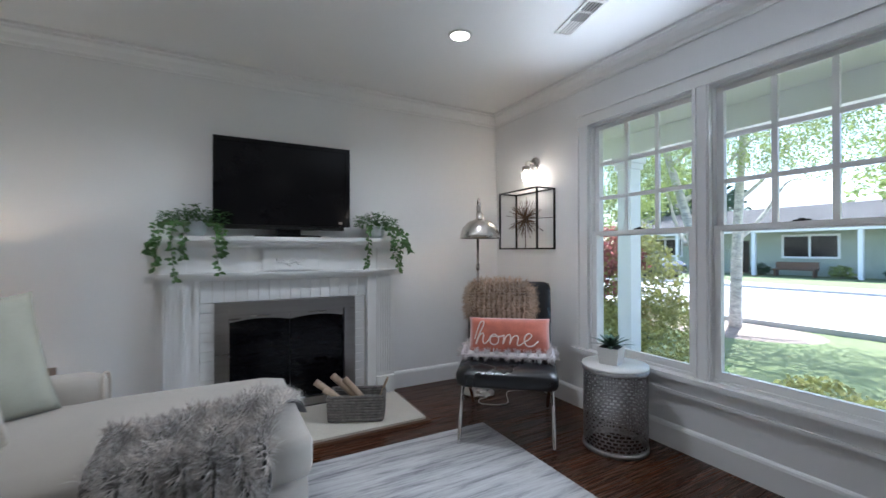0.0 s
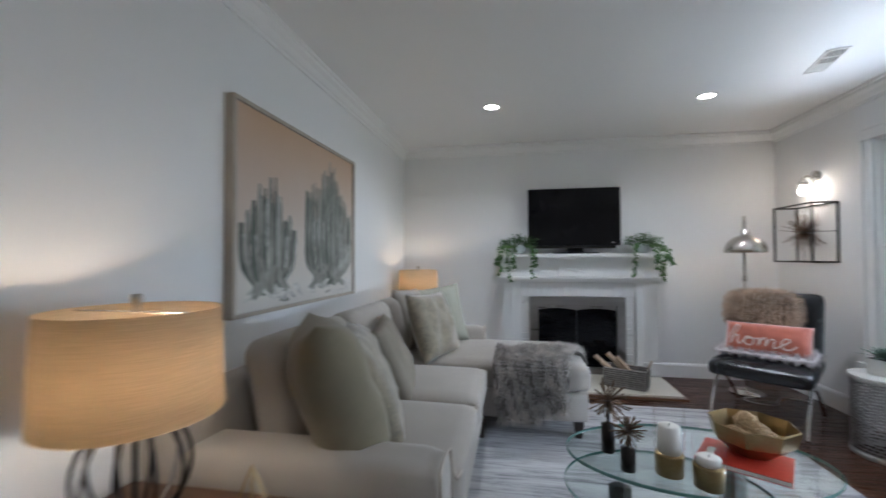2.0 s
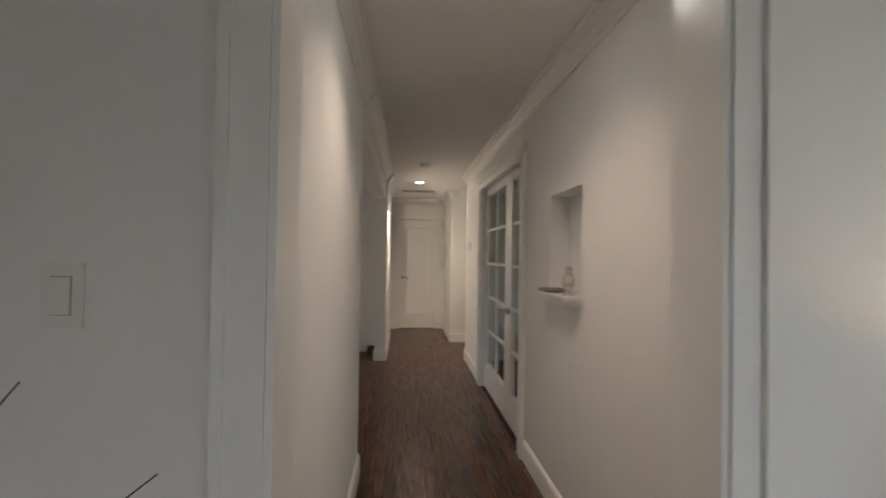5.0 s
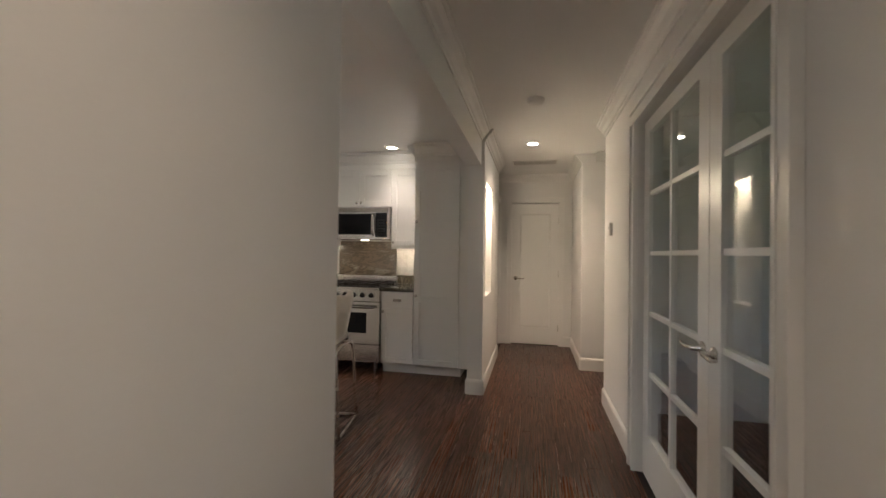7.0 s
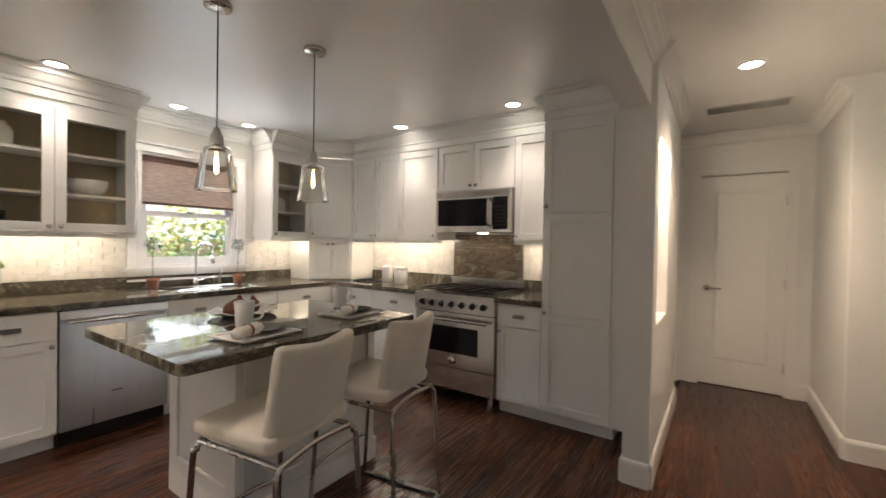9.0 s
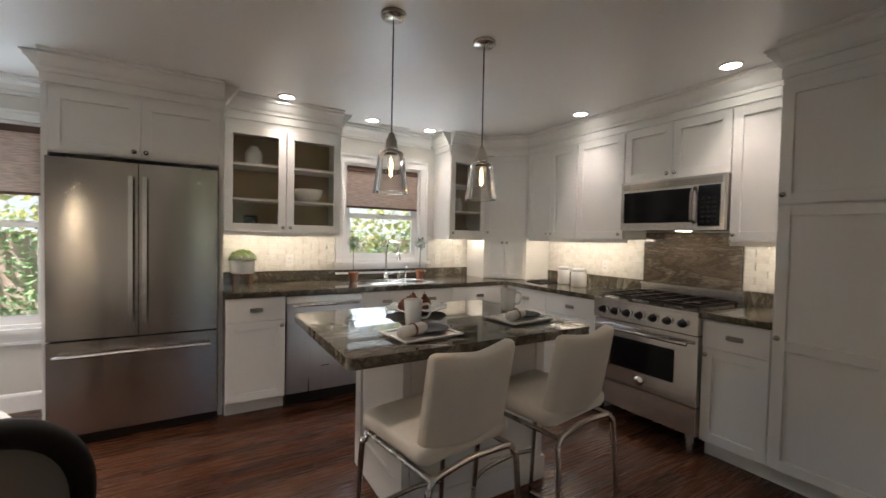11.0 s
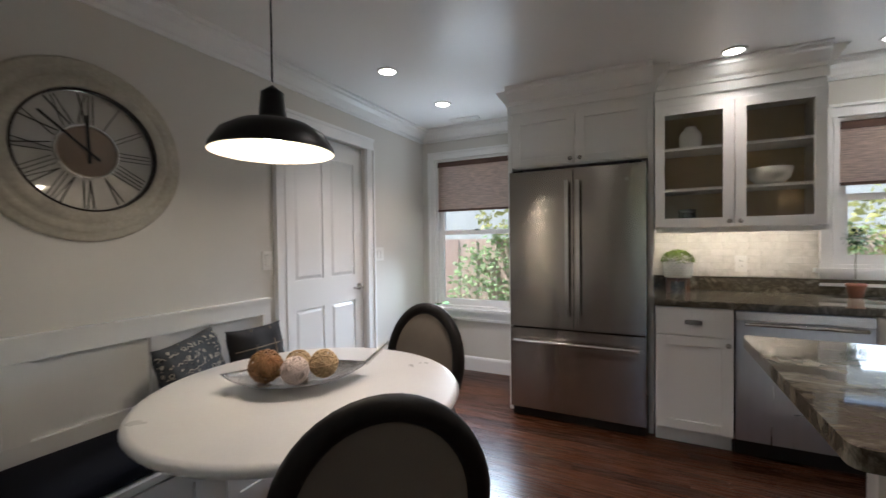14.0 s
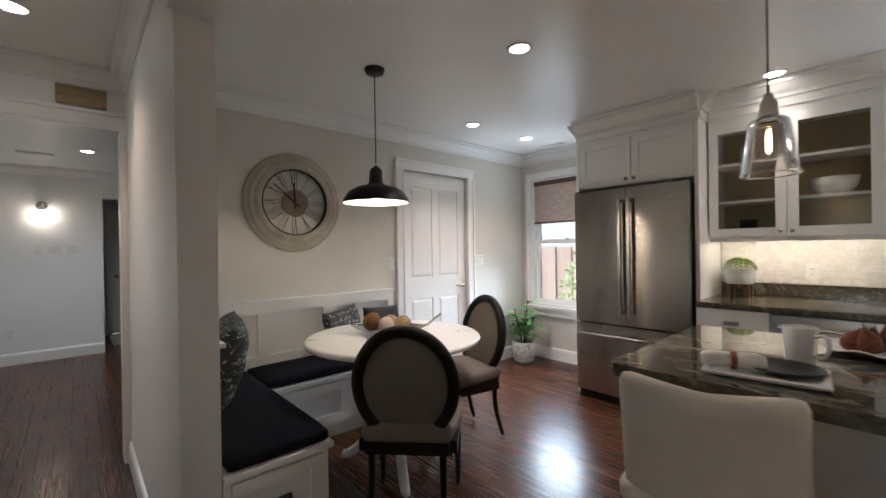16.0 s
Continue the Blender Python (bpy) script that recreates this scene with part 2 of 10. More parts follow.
MAT = {
    "wall": M("wall_paint", (0.78, 0.78, 0.775), 0.62, var=0.012, scale=1.2, fine=160, bump=0.05),
    "kwall": M("kitchen_paint", (0.61, 0.59, 0.545), 0.6, var=0.015, scale=1.2, fine=160, bump=0.05),
    "ceil": M("ceiling_paint", (0.80, 0.80, 0.79), 0.5, var=0.012, scale=1.0, fine=120, bump=0.06),
    "kceil": M("kitchen_ceiling_paint", (0.76, 0.75, 0.73), 0.32, var=0.012, scale=1.0, fine=120, bump=0.05),
    "trim": M("trim_enamel", (0.80, 0.80, 0.79), 0.28, var=0.004, scale=3, fine=60, bump=0.0, rvar=0.01),
    "cab": M("cabinet_enamel", (0.78, 0.77, 0.74), 0.36, var=0.006, scale=3, fine=70, bump=0.0, rvar=0.015),
    "niche": M("cabinet_lining", (0.42, 0.33, 0.21), 0.6, var=0.05),
    "floor": oak_planks("oak_floor"),
    "subfloor": M("floor_joint", (0.012, 0.006, 0.004), 0.8),
    "stone": veined("quartzite", [(0.30, (0.020, 0.018, 0.013)), (0.41, (0.135, 0.122, 0.09)), (0.49, (0.058, 0.047, 0.032)), (0.57, (0.185, 0.17, 0.13)), (0.70, (0.37, 0.35, 0.29))], 0.03, 3.2),
    "splash": veined("brown_quartzite", [(0.30, (0.050, 0.038, 0.027)), (0.43, (0.16, 0.125, 0.088)), (0.50, (0.085, 0.066, 0.046)), (0.58, (0.21, 0.175, 0.13)), (0.72, (0.34, 0.30, 0.24))], 0.06, 1.6, (1, 1.3, 4.5), (32, 0, 0)),
    "tile": veined("marble_tile", [(0.3, (0.52, 0.50, 0.45)), (0.55, (0.72, 0.70, 0.65)), (0.75, (0.80, 0.78, 0.74))], 0.2, 1.5, (3, 3, 3), (0, 0, 25), 0.04, True),
    "grout": M("grout", (0.55, 0.53, 0.48), 0.8),
    "steel": M("brushed_steel", (0.42, 0.385, 0.345), 0.22, 1.0, var=0.012, scale=2.5, fine=60, bump=0.004, stretch=(14, 14, 0.35), rvar=0.02, brushed=0.92),
    "steel_h": M("brushed_steel_across", (0.60, 0.58, 0.55), 0.24, 1.0, var=0.03, scale=2.5, fine=60, bump=0.02, stretch=(0.6, 0.6, 14), rvar=0.05),
    "chrome": M("chrome", (0.72, 0.71, 0.70), 0.1, 1.0, var=0.02, bump=0.0, rvar=0.03),
    "nickel": M("brushed_nickel", (0.55, 0.52, 0.48), 0.26, 1.0, var=0.03, bump=0.01),
    "pewter": M("aged_pewter", (0.44, 0.41, 0.37), 0.28, 1.0, var=0.08, bump=0.04),
    "black": M("black_gloss", (0.006, 0.006, 0.007), 0.12, var=0.1, bump=0.0, rvar=0.03),
    "blackm": M("black_satin", (0.012, 0.011, 0.010), 0.4, var=0.12, bump=0.03),
    "dark": M("dark_void", (0.012, 0.012, 0.012), 0.8),
    "glass": pane_glass("window_glass"),
    "seeded": pane_glass("seeded_glass", (0.93, 0.93, 0.91), 0.12),
    "tableglass": pane_glass("table_glass", (0.95, 0.98, 0.972), 0.0, 1.5),
    "edgeglass": M("glass_edge", (0.10, 0.22, 0.19), 0.1, var=0.05, bump=0.0),
    "can": glowing("can_light", (1.0, 0.92, 0.80), 7.0),
    "plastic": M("white_plastic", (0.74, 0.73, 0.70), 0.35, var=0.01, bump=0.0),
}

# the brushing runs across, so reflections draw out upwards
MAT["steel"].node_tree.nodes["Principled BSDF"].inputs["Anisotropic Rotation"].default_value = 0.25
for _k in ("black", "blackm"):
    MAT[_k].node_tree.nodes["Principled BSDF"].inputs["IOR"].default_value = 1.33

# ---- helpers ----
INV = {}


def place(ob, m):
    ob.matrix_basis = m
    return ob


def part(name, bm, material, parent=None, label="", smooth=False):
    """Link a bmesh as one mesh object under a thing or a part."""
    me = bpy.data.meshes.new(name)
    if smooth:
        for f in bm.faces:
            f.smooth = True
    bm.to_mesh(me)
    bm.free()
    me.materials.append(MAT[material] if isinstance(material, str) else material)
    ob = new(name, me)
    if parent is not None:
        ob.parent = parent
        if parent in INV:
            ob.matrix_parent_inverse = INV[parent]
    if label:
        ob["label"] = label
    return ob


def thing(name, label, category, m=None, group="", kind="", world_at=None):
    """An Empty at a thing's base. With m, parts are built in its own axes; with world_at, in world coordinates."""
    e = new(name)
    e.empty_display_size = 0.1
    if world_at is not None:
        e.location = world_at
        INV[e] = Matrix.Translation(world_at).inverted()
    elif m is not None:
        e.matrix_basis = m
    return tagged(e, label, category, group, kind)


def single(name, bm, material, label, category, kind="", group="", smooth=False, m=None):
    ob = part(name, bm, material, None, "", smooth)
    if m is not None:
        ob.matrix_basis = m
    return tagged(ob, label, category, group, kind)


def add_box(bm, x0, x1, y0, y1, z0, z1, m=None):
    x0, x1, y0, y1, z0, z1 = min(x0, x1), max(x0, x1), min(y0, y1), max(y0, y1), min(z0, z1), max(z0, z1)
    vs = [bm.verts.new(p) for p in ((x0, y0, z0), (x1, y0, z0), (x1, y1, z0), (x0, y1, z0), (x0, y0, z1), (x1, y0, z1), (x1, y1, z1), (x0, y1, z1))]
    for f in ((3, 2, 1, 0), (4, 5, 6, 7), (0, 1, 5, 4), (1, 2, 6, 5), (2, 3, 7, 6), (3, 0, 4, 7)):
        bm.faces.new([vs[i] for i in f])
    if m is not None:
        bmesh.ops.transform(bm, matrix=m, verts=vs)
    return vs


def bevel(bm, w, seg=2, sharp=30):
    es = [e for e in bm.edges if len(e.link_faces) == 2 and e.calc_face_angle(0) > radians(sharp)]
    if es and w:
        bmesh.ops.bevel(bm, geom=es, offset=w, segments=seg, affect="EDGES", profile=0.6)
    return bm


def box(x0, x1, y0, y1, z0, z1, w=0.0, seg=2):
    bm = bmesh.new()
    add_box(bm, x0, x1, y0, y1, z0, z1)
    return bevel(bm, w, seg)


def boxes(list_of, w=0.0):
    bm = bmesh.new()
    for b in list_of:
        add_box(bm, *b)
    return bevel(bm, w, 1)


def lathe(profile, steps=32, m=None, bm=None, cap=True):
    """Turn (radius, height) pairs about z."""
    bm = bm or bmesh.new()
    rings, made = [], []
    for r, z in profile:
        ring = [bm.verts.new((r * math.cos(2 * math.pi * i / steps), r * math.sin(2 * math.pi * i / steps), z)) for i in range(steps)]
        rings.append(ring)
        made += ring
    for a, b in zip(rings, rings[1:]):
        for i in range(steps):
            j = (i + 1) % steps
            bm.faces.new((a[i], a[j], b[j], b[i]))
    if cap:
        if profile[0][0] > 1e-4:
            bm.faces.new(rings[0][::-1])
        if profile[-1][0] > 1e-4:
            bm.faces.new(rings[-1])
    if m is not None:
        bmesh.ops.transform(bm, matrix=m, verts=made)
    return bm


def tube(points, r, steps=10, bm=None, close=False, taper=None):
    """A round bar along points."""
    bm = bm or bmesh.new()
    pts = [Vector(p) for p in points]
    n = len(pts)
    rings = []
    up = None
    for i, p in enumerate(pts):
        a, b = pts[(i - 1) % n if close else max(i - 1, 0)], pts[(i + 1) % n if close else min(i + 1, n - 1)]
        d = (b - a).normalized()
        if up is None:
            up = Vector((0, 0, 1)) if abs(d.z) < 0.9 else Vector((1, 0, 0))
        s = d.cross(up)
        s = s.normalized() if s.length > 1e-5 else d.orthogonal().normalized()
        up = s.cross(d).normalized()
        rr = r if taper is None else r + (taper - r) * i / (n - 1)
        rings.append([bm.verts.new(p + rr * (math.cos(2 * math.pi * k / steps) * s + math.sin(2 * math.pi * k / steps) * up)) for k in range(steps)])
    for a, b in zip(rings, rings[1:] + (rings[:1] if close else [])):
        for k in range(steps):
            j = (k + 1) % steps
            bm.faces.new((a[k], b[k], b[j], a[j]))
    if not close:
        bm.faces.new(rings[0])
        bm.faces.new(rings[-1][::-1])
    bmesh.ops.recalc_face_normals(bm, faces=bm.faces[:])
    return bm


def smooth_path(points, n=8, close=False):
    """Points on a spline through the given ones."""
    p = [Vector(q) for q in points]
    out, k = [], len(p)
    for i in range(k if close else k - 1):
        a, b, c, d = (p[(i + j) % k] if close else p[min(max(i + j, 0), k - 1)] for j in (-1, 0, 1, 2))
        for s in range(n):
            t = s / n
            out.append(0.5 * (2 * b + (c - a) * t + (2 * a - 5 * b + 4 * c - d) * t * t + (3 * b - a - 3 * c + d) * t ** 3))
    return out if close else out + [p[-1]]


def profile_run(bm, p0, p1, out, prof):
    """Sweep a profile of (out, z) pairs from p0 to p1 along a wall."""
    p0, p1, out = Vector(p0), Vector(p1), Vector(out)
    a = [bm.verts.new(p0 + out * u + Vector((0, 0, z))) for u, z in prof]
    b = [bm.verts.new(p1 + out * u + Vector((0, 0, z))) for u, z in prof]
    k = len(prof)
    for i in range(k):
        j = (i + 1) % k
        bm.faces.new((a[i], a[j], b[j], b[i]))
    bm.faces.new(a[::-1])
    bm.faces.new(b)
    bmesh.ops.recalc_face_normals(bm, faces=bm.faces[:])


def cushion(w, h, d, n=14, pinch=0.16, crease=0.0, seed=0):
    """A stuffed square cushion, w wide (x), h high (z), d thick (y), centred."""
    bm = bmesh.new()
    sides = []
    for s in (-1, 1):
        g = []
        for i in range(n + 1):
            row = []
            for j in range(n + 1):
                u, v = 2 * i / n - 1, 2 * j / n - 1
                e = max(0.0, (1 - u ** 4) * (1 - v ** 4)) ** 0.55
                px = u * w / 2 * (1 - pinch * (1 - abs(v) ** 3) * abs(u) * 0.35)
                pz = v * h / 2 * (1 - pinch * (1 - abs(u) ** 3) * abs(v) * 0.35)
                wob = crease * noise.noise(Vector((u * 2.2 + seed, v * 2.2, s * 3.1 + seed)))
                row.append(bm.verts.new((px, s * (d / 2 * e + wob * e), pz)))
            g.append(row)
        sides.append(g)
    for k, g in enumerate(sides):
        for i in range(n):
            for j in range(n):
                q = (g[i][j], g[i + 1][j], g[i + 1][j + 1], g[i][j + 1])
                bm.faces.new(q if k == 0 else q[::-1])
    bmesh.ops.remove_doubles(bm, verts=bm.verts[:], dist=0.0008)
    return bm


def rounded_slab(w, d, h, r, seg=5, puff=0.0, n=12):
    """A soft block, w by d, h high, standing on z = 0, its edges rounded by r and its top puffed."""
    bm = bmesh.new()
    add_box(bm, -w / 2, w / 2, -d / 2, d / 2, 0, h)
    bmesh.ops.subdivide_edges(bm, edges=bm.edges[:], cuts=n, use_grid_fill=True)
    hx, hy, hz = w / 2 - r, d / 2 - r, h / 2 - r
    for v in bm.verts:
        c = v.co - Vector((0, 0, h / 2))
        k = Vector((max(-hx, min(hx, c.x)), max(-hy, min(hy, c.y)), max(-hz, min(hz, c.z))))
        o = c - k
        if o.length > 1e-6:
            c = k + o.normalized() * r
        if puff and c.z > 0:
            c.z += puff * max(0, 1 - (2 * c.x / w) ** 2) * max(0, 1 - (2 * c.y / d) ** 2) * (c.z / (h / 2))
        v.co = c + Vector((0, 0, h / 2))
    return bm

# ---- structure ----
H = 2.44      # hall and kitchen ceiling
HL = 2.408    # living room ceiling


def wall(name, axis, a, b, lo, hi, material, openings=(), z0=0.0, z1=H + 0.02, label="painted plaster wall"):
    """A wall between a and b across, lo to hi along; axis is the one it runs along; openings are (lo, hi, z0, z1)."""
    bm = bmesh.new()

    def put(l, h, q0, q1):
        if h - l > 1e-4 and q1 - q0 > 1e-4:
            add_box(bm, *((l, h, a, b) if axis == "x" else (a, b, l, h)), q0, q1)

    at = lo
    for l, h, q0, q1 in sorted(openings):
        put(at, l, z0, z1)
        put(l, h, z0, q0)
        put(l, h, q1, z1)
        at = h
    put(at, hi, z0, z1)
    return single(name, bm, material, label, "wall", "structure")


wall("wall_north", "x", 3.19, 3.33, -1.04, 2.94, "wall", label="smooth white painted living room wall with fireplace")
wall("wall_east", "y", 2.80, 2.94, -3.30, 3.19, "wall", [(-0.35, 0.424, 0.44, 2.025), (0.49, 1.262, 0.44, 2.025), (1.328, 2.072, 0.44, 2.025), (-2.92, -2.04, 0.0, 2.06)],
     label="smooth white painted wall with two large windows")
wall("wall_west", "y", -1.04, -0.92, -3.30, 3.19, "wall", [(-2.00, -1.09, 0.0, 2.10)], label="smooth white painted wall with cased opening to hall")
wall("wall_south", "x", -3.44, -3.30, -1.04, 2.94, "wall", label="plain white painted wall")
wall("hall_wall_north", "x", -0.91, -0.79, -5.57, -1.04, "wall", [(-4.42, -2.958, 0.0, 2.095), (-2.41, -2.00, 1.20, 1.74)], label="white painted hall wall with recessed niche")
single("niche_back", box(-2.52, -1.96, -0.788, -0.76, 1.15, 1.80), "wall", "back panel of the small wall niche", "wall", "structure")
wall("hall_wall_south", "x", -2.17, -2.02, -2.60, -1.04, "wall", label="white painted hall wall")
wall("hall_wall_end", "x", -2.14, -2.02, -2.74, -2.60, "wall", label="white wall end beside the kitchen opening")
wall("hall_header", "x", -2.15, -2.00, -5.50, -2.74, "wall", z0=2.11, label="white dropped header over kitchen opening")
wall("hall_partition", "x", -2.11, -1.97, -7.05, -5.50, "wall", [(-6.22, -5.66, 0.88, 1.98)], label="white partition wall with lit niche")
single("hall_partition_back", box(-6.26, -5.62, -2.135, -2.112, 0.84, 2.02), "wall", "back panel of the lit hall niche", "wall", "structure")
wall("hall_closet_wall", "x", -2.14, -2.02, -7.92, -7.05, "wall", label="white painted wall at the end of the hall")
wall("hall_wall_west", "y", -7.92, -7.78, -2.02, -0.99, "wall", [(-1.83, -1.17, 0.0, 2.04)], label="white painted wall with closet door")
wall("hall_jog_wall", "x", -0.99, -0.85, -7.92, -6.60, "wall", label="white painted wall beside closet door")
wall("corridor_wall_west", "y", -6.74, -6.60, -0.85, 1.60, "wall", label="white painted side corridor wall")
wall("corridor_wall_east", "y", -5.57, -5.43, -0.79, 1.60, "wall", label="white painted side corridor wall")
wall("corridor_wall_north", "x", 1.60, 1.74, -6.74, -5.43, "wall", label="white painted side corridor wall")
wall("study_wall_north", "x", 2.00, 2.14, -5.43, -1.04, "wall", [(-4.4, -3.0, 0.9, 2.0)], label="white painted study wall with window")
wall("wall_kitchen_west", "y", -6.69, -6.55, -5.86, -2.11, "kwall", label="kitchen wall behind the range")
wall("wall_kitchen_south", "x", -5.86, -5.72, -6.55, -3.33, "kwall", [(-5.24, -4.41, 1.09, 2.07)], label="pale grey kitchen wall with sink window")
wall("wall_nook_south", "x", -6.06, -5.92, -3.33, -1.05, "kwall", [(-2.22, -1.34, 0.62, 2.13)], label="pale grey green wall with window")
wall("wall_alcove", "y", -3.40, -3.33, -6.06, -5.86, "kwall", label="return wall behind refrigerator")
wall("wall_kitchen_east", "y", -1.19, -1.05, -5.92, -2.17, "kwall", [(-4.93, -4.08, 0.0, 2.075)], label="pale grey green dining nook wall")
# room beyond the front doorway
wall("foyer_wall_east", "y", 4.30, 4.42, -3.60, -1.20, "wall", [(-2.95, -2.2, 0.0, 2.04)], label="white foyer wall with panel door")
wall("foyer_wall_north", "x", -1.32, -1.20, 2.94, 4.30, "wall", label="white foyer wall")
wall("foyer_wall_south", "x", -3.72, -3.60, 2.80, 4.42, "wall", label="white foyer wall")

# unseen boxes added to stop daylight leaking through the gaps round the doors
single("door_backing", boxes([(-8.02, -7.94, -2.0, -1.0, 0.0, 2.2), (-1.045, -1.0, -5.1, -3.9, 0.0, 2.2), (4.43, 4.5, -3.1, -2.1, 0.0, 2.2)]), "dark", "dark panels added behind the closed doors to keep daylight out", "wall", "structure")
single("ceiling", boxes([(-0.98, 2.94, -3.30, 3.19, HL, H + 0.12), (2.94, 4.42, -3.72, -1.2, H, H + 0.12)]), "ceil", "smooth white painted living room ceiling", "ceiling", "structure")
single("hall_ceiling", boxes([(-7.92, -1.04, -2.06, -0.79, H, H + 0.12), (-6.74, -1.04, -0.79, 2.14, H, H + 0.12)]), "ceil", "smooth white painted hall ceiling", "ceiling", "structure")
single("kitchen_ceiling", boxes([(-6.69, -1.04, -6.06, -2.06, H, H + 0.12)]), "kceil", "satin white painted kitchen ceiling", "ceiling", "structure")
single("roof", boxes([(-8.3, 4.6, -6.6, 3.9, H + 0.14, H + 0.34)]), "dark", "low roof over the house", "roof", "structure")
single("subfloor", boxes([(-7.92, 4.42, -6.06, 3.33, -0.20, -0.014)]), "subfloor", "dark floor base under the planks", "floor", "structure")

CROWN = [(0, -0.125), (0.012, -0.125), (0.016, -0.105), (0.03, -0.095), (0.05, -0.062), (0.078, -0.04), (0.082, -0.022), (0.10, -0.018), (0.10, 0.0), (0, 0.0)]
SMALL = [(u * 0.8, z * 0.85) for u, z in CROWN]
BASE = [(0, 0), (0.016, 0), (0.016, 0.115), (0.012, 0.128), (0.007, 0.135), (0, 0.14)]


def runs(name, label, category, prof, z, legs, material="trim"):
    bm = bmesh.new()
    for p0, p1, o in legs:
        profile_run(bm, (*p0, z), (*p1, z), (*o, 0), prof)
    return single(name, bm, material, label, category, "structure")


X, Y = (1, 0), (0, 1)
NX, NY = (-1, 0), (0, -1)
runs("crown_living", "white crown moulding round the living room", "trim", SMALL, HL, [
    ((-0.92, 3.19), (2.80, 3.19), NY), ((2.80, 3.19), (2.80, -3.30), NX), ((-0.92, 3.19), (-0.92, -3.30), X), ((-0.92, -3.30), (2.80, -3.30), Y)])
runs("crown_hall", "glossy white crown moulding along the hall", "trim", SMALL, H, [
    ((-1.04, -0.91), (-5.57, -0.91), NY), ((-1.04, -2.02), (-2.74, -2.02), Y), ((-2.74, -2.00), (-5.50, -2.00), Y), ((-5.50, -1.97), (-7.05, -1.97), Y),
    ((-1.04, -2.02), (-1.04, -0.91), NX), ((-7.78, -2.02), (-7.78, -0.99), X), ((-6.60, -0.99), (-7.78, -0.99), NY), ((-6.60, -0.85), (-6.60, 1.6), X), ((-5.57, -0.91), (-5.57, 1.6), NX)])
runs("crown_kitchen", "white crown moulding round the kitchen", "trim", CROWN, H, [
    ((-1.19, -2.17), (-1.19, -5.92), NX), ((-1.19, -5.92), (-2.36, -5.92), Y), ((-4.36, -5.72), (-5.36, -5.72), Y), ((-1.19, -2.17), (-2.60, -2.17), NY), ])
runs("baseboard_living", "tall white baseboard round the living room", "baseboard", BASE, 0, [
    ((-0.92, 3.19), (0.136, 3.19), NY), ((1.73, 3.19), (2.80, 3.19), NY), ((2.80, 3.19), (2.80, -2.04), NX), ((-0.92, 3.19), (-0.92, -1.0), X), ((-0.92, -2.1), (-0.92, -3.3), X), ((2.8, -2.92), (2.8, -3.3), NX), ((-0.92, -3.30), (2.80, -3.30), Y)])
runs("baseboard_hall", "tall white baseboard along the hall", "baseboard", BASE, 0, [
    ((-1.04, -0.91), (-2.866, -0.91), NY), ((-4.512, -0.91), (-5.57, -0.91), NY), ((-1.04, -2.02), (-2.74, -2.02), Y), ((-2.74, -2.02), (-2.74, -2.14), NX),
    ((-5.50, -2.11), (-5.50, -1.97), X), ((-5.50, -1.97), (-7.05, -1.97), Y), ((-6.60, -0.99), (-7.78, -0.99), NY), ((-6.60, -0.99), (-6.60, 1.6), X), ((-5.57, -0.91), (-5.57, 1.6), NX), ((-7.78, -2.02), (-7.78, -1.9), X), ((-7.78, -1.1), (-7.78, -0.99), X)])
runs("baseboard_kitchen", "tall white baseboard in the dining nook", "baseboard", BASE, 0, [
    ((-1.19, -3.95), (-1.19, -4.0), NX), ((-1.19, -5.01), (-1.19, -5.92), NX), ((-1.19, -5.92), (-2.36, -5.92), Y), ((-5.50, -2.11), (-5.93, -2.11), NY)])
runs("baseboard_foyer", "white baseboard in the foyer", "baseboard", BASE, 0, [((4.30, -1.3), (4.30, -2.13), NX), ((4.30, -3.02), (4.30, -3.6), NX), ((2.94, -1.32), (4.3, -1.32), NY)])


def casing(name, label, m, w, z0, z1, width=0.085, sill=False, proud=0.022, head=0.0):
    """Moulded trim round an opening w wide; local x runs along the wall from the opening's corner, -y is into the room."""
    e = thing(name, label, "trim", m, kind="structure")
    for k, (x0, x1) in enumerate(((-width, 0.0), (w, w + width))):
        bm = bmesh.new()
        cuts = (x0, x0 + 0.02, x1 - 0.018, x1) if k == 0 else (x1, x1 - 0.02, x0 + 0.018, x0)
        for q, dp in enumerate((0.012, 0.0, 0.005)):
            add_box(bm, min(cuts[q], cuts[q + 1]), max(cuts[q], cuts[q + 1]), -proud - dp, -0.001, z0, z1)
        part("side_trim", bm, "trim", e)
    bm = bmesh.new()
    for lo_, hi_, dp in ((z1, z1 + 0.018, 0.005), (z1 + 0.018, z1 + width - 0.02, 0.0), (z1 + width - 0.02, z1 + width, 0.012)):
        add_box(bm, -width, w + width, -proud - dp, -0.001, lo_, hi_)
    part("head_trim", bm, "trim", e)
    if sill:
        bm = bmesh.new()
        add_box(bm, -width - 0.03, w + width + 0.03, -0.06, 0.03, z0 - 0.03, z0 - 0.001)
        part("sill", bevel(bm, 0.006, 2), "trim", e)
        bm = bmesh.new()
        add_box(bm, -width, w + width, -proud, -0.001, z0 - 0.10, z0 - 0.031)
        add_box(bm, -width, w + width, -proud - 0.008, -0.001, z0 - 0.12, z0 - 0.10)
        part("apron", bm, "trim", e)
    return e


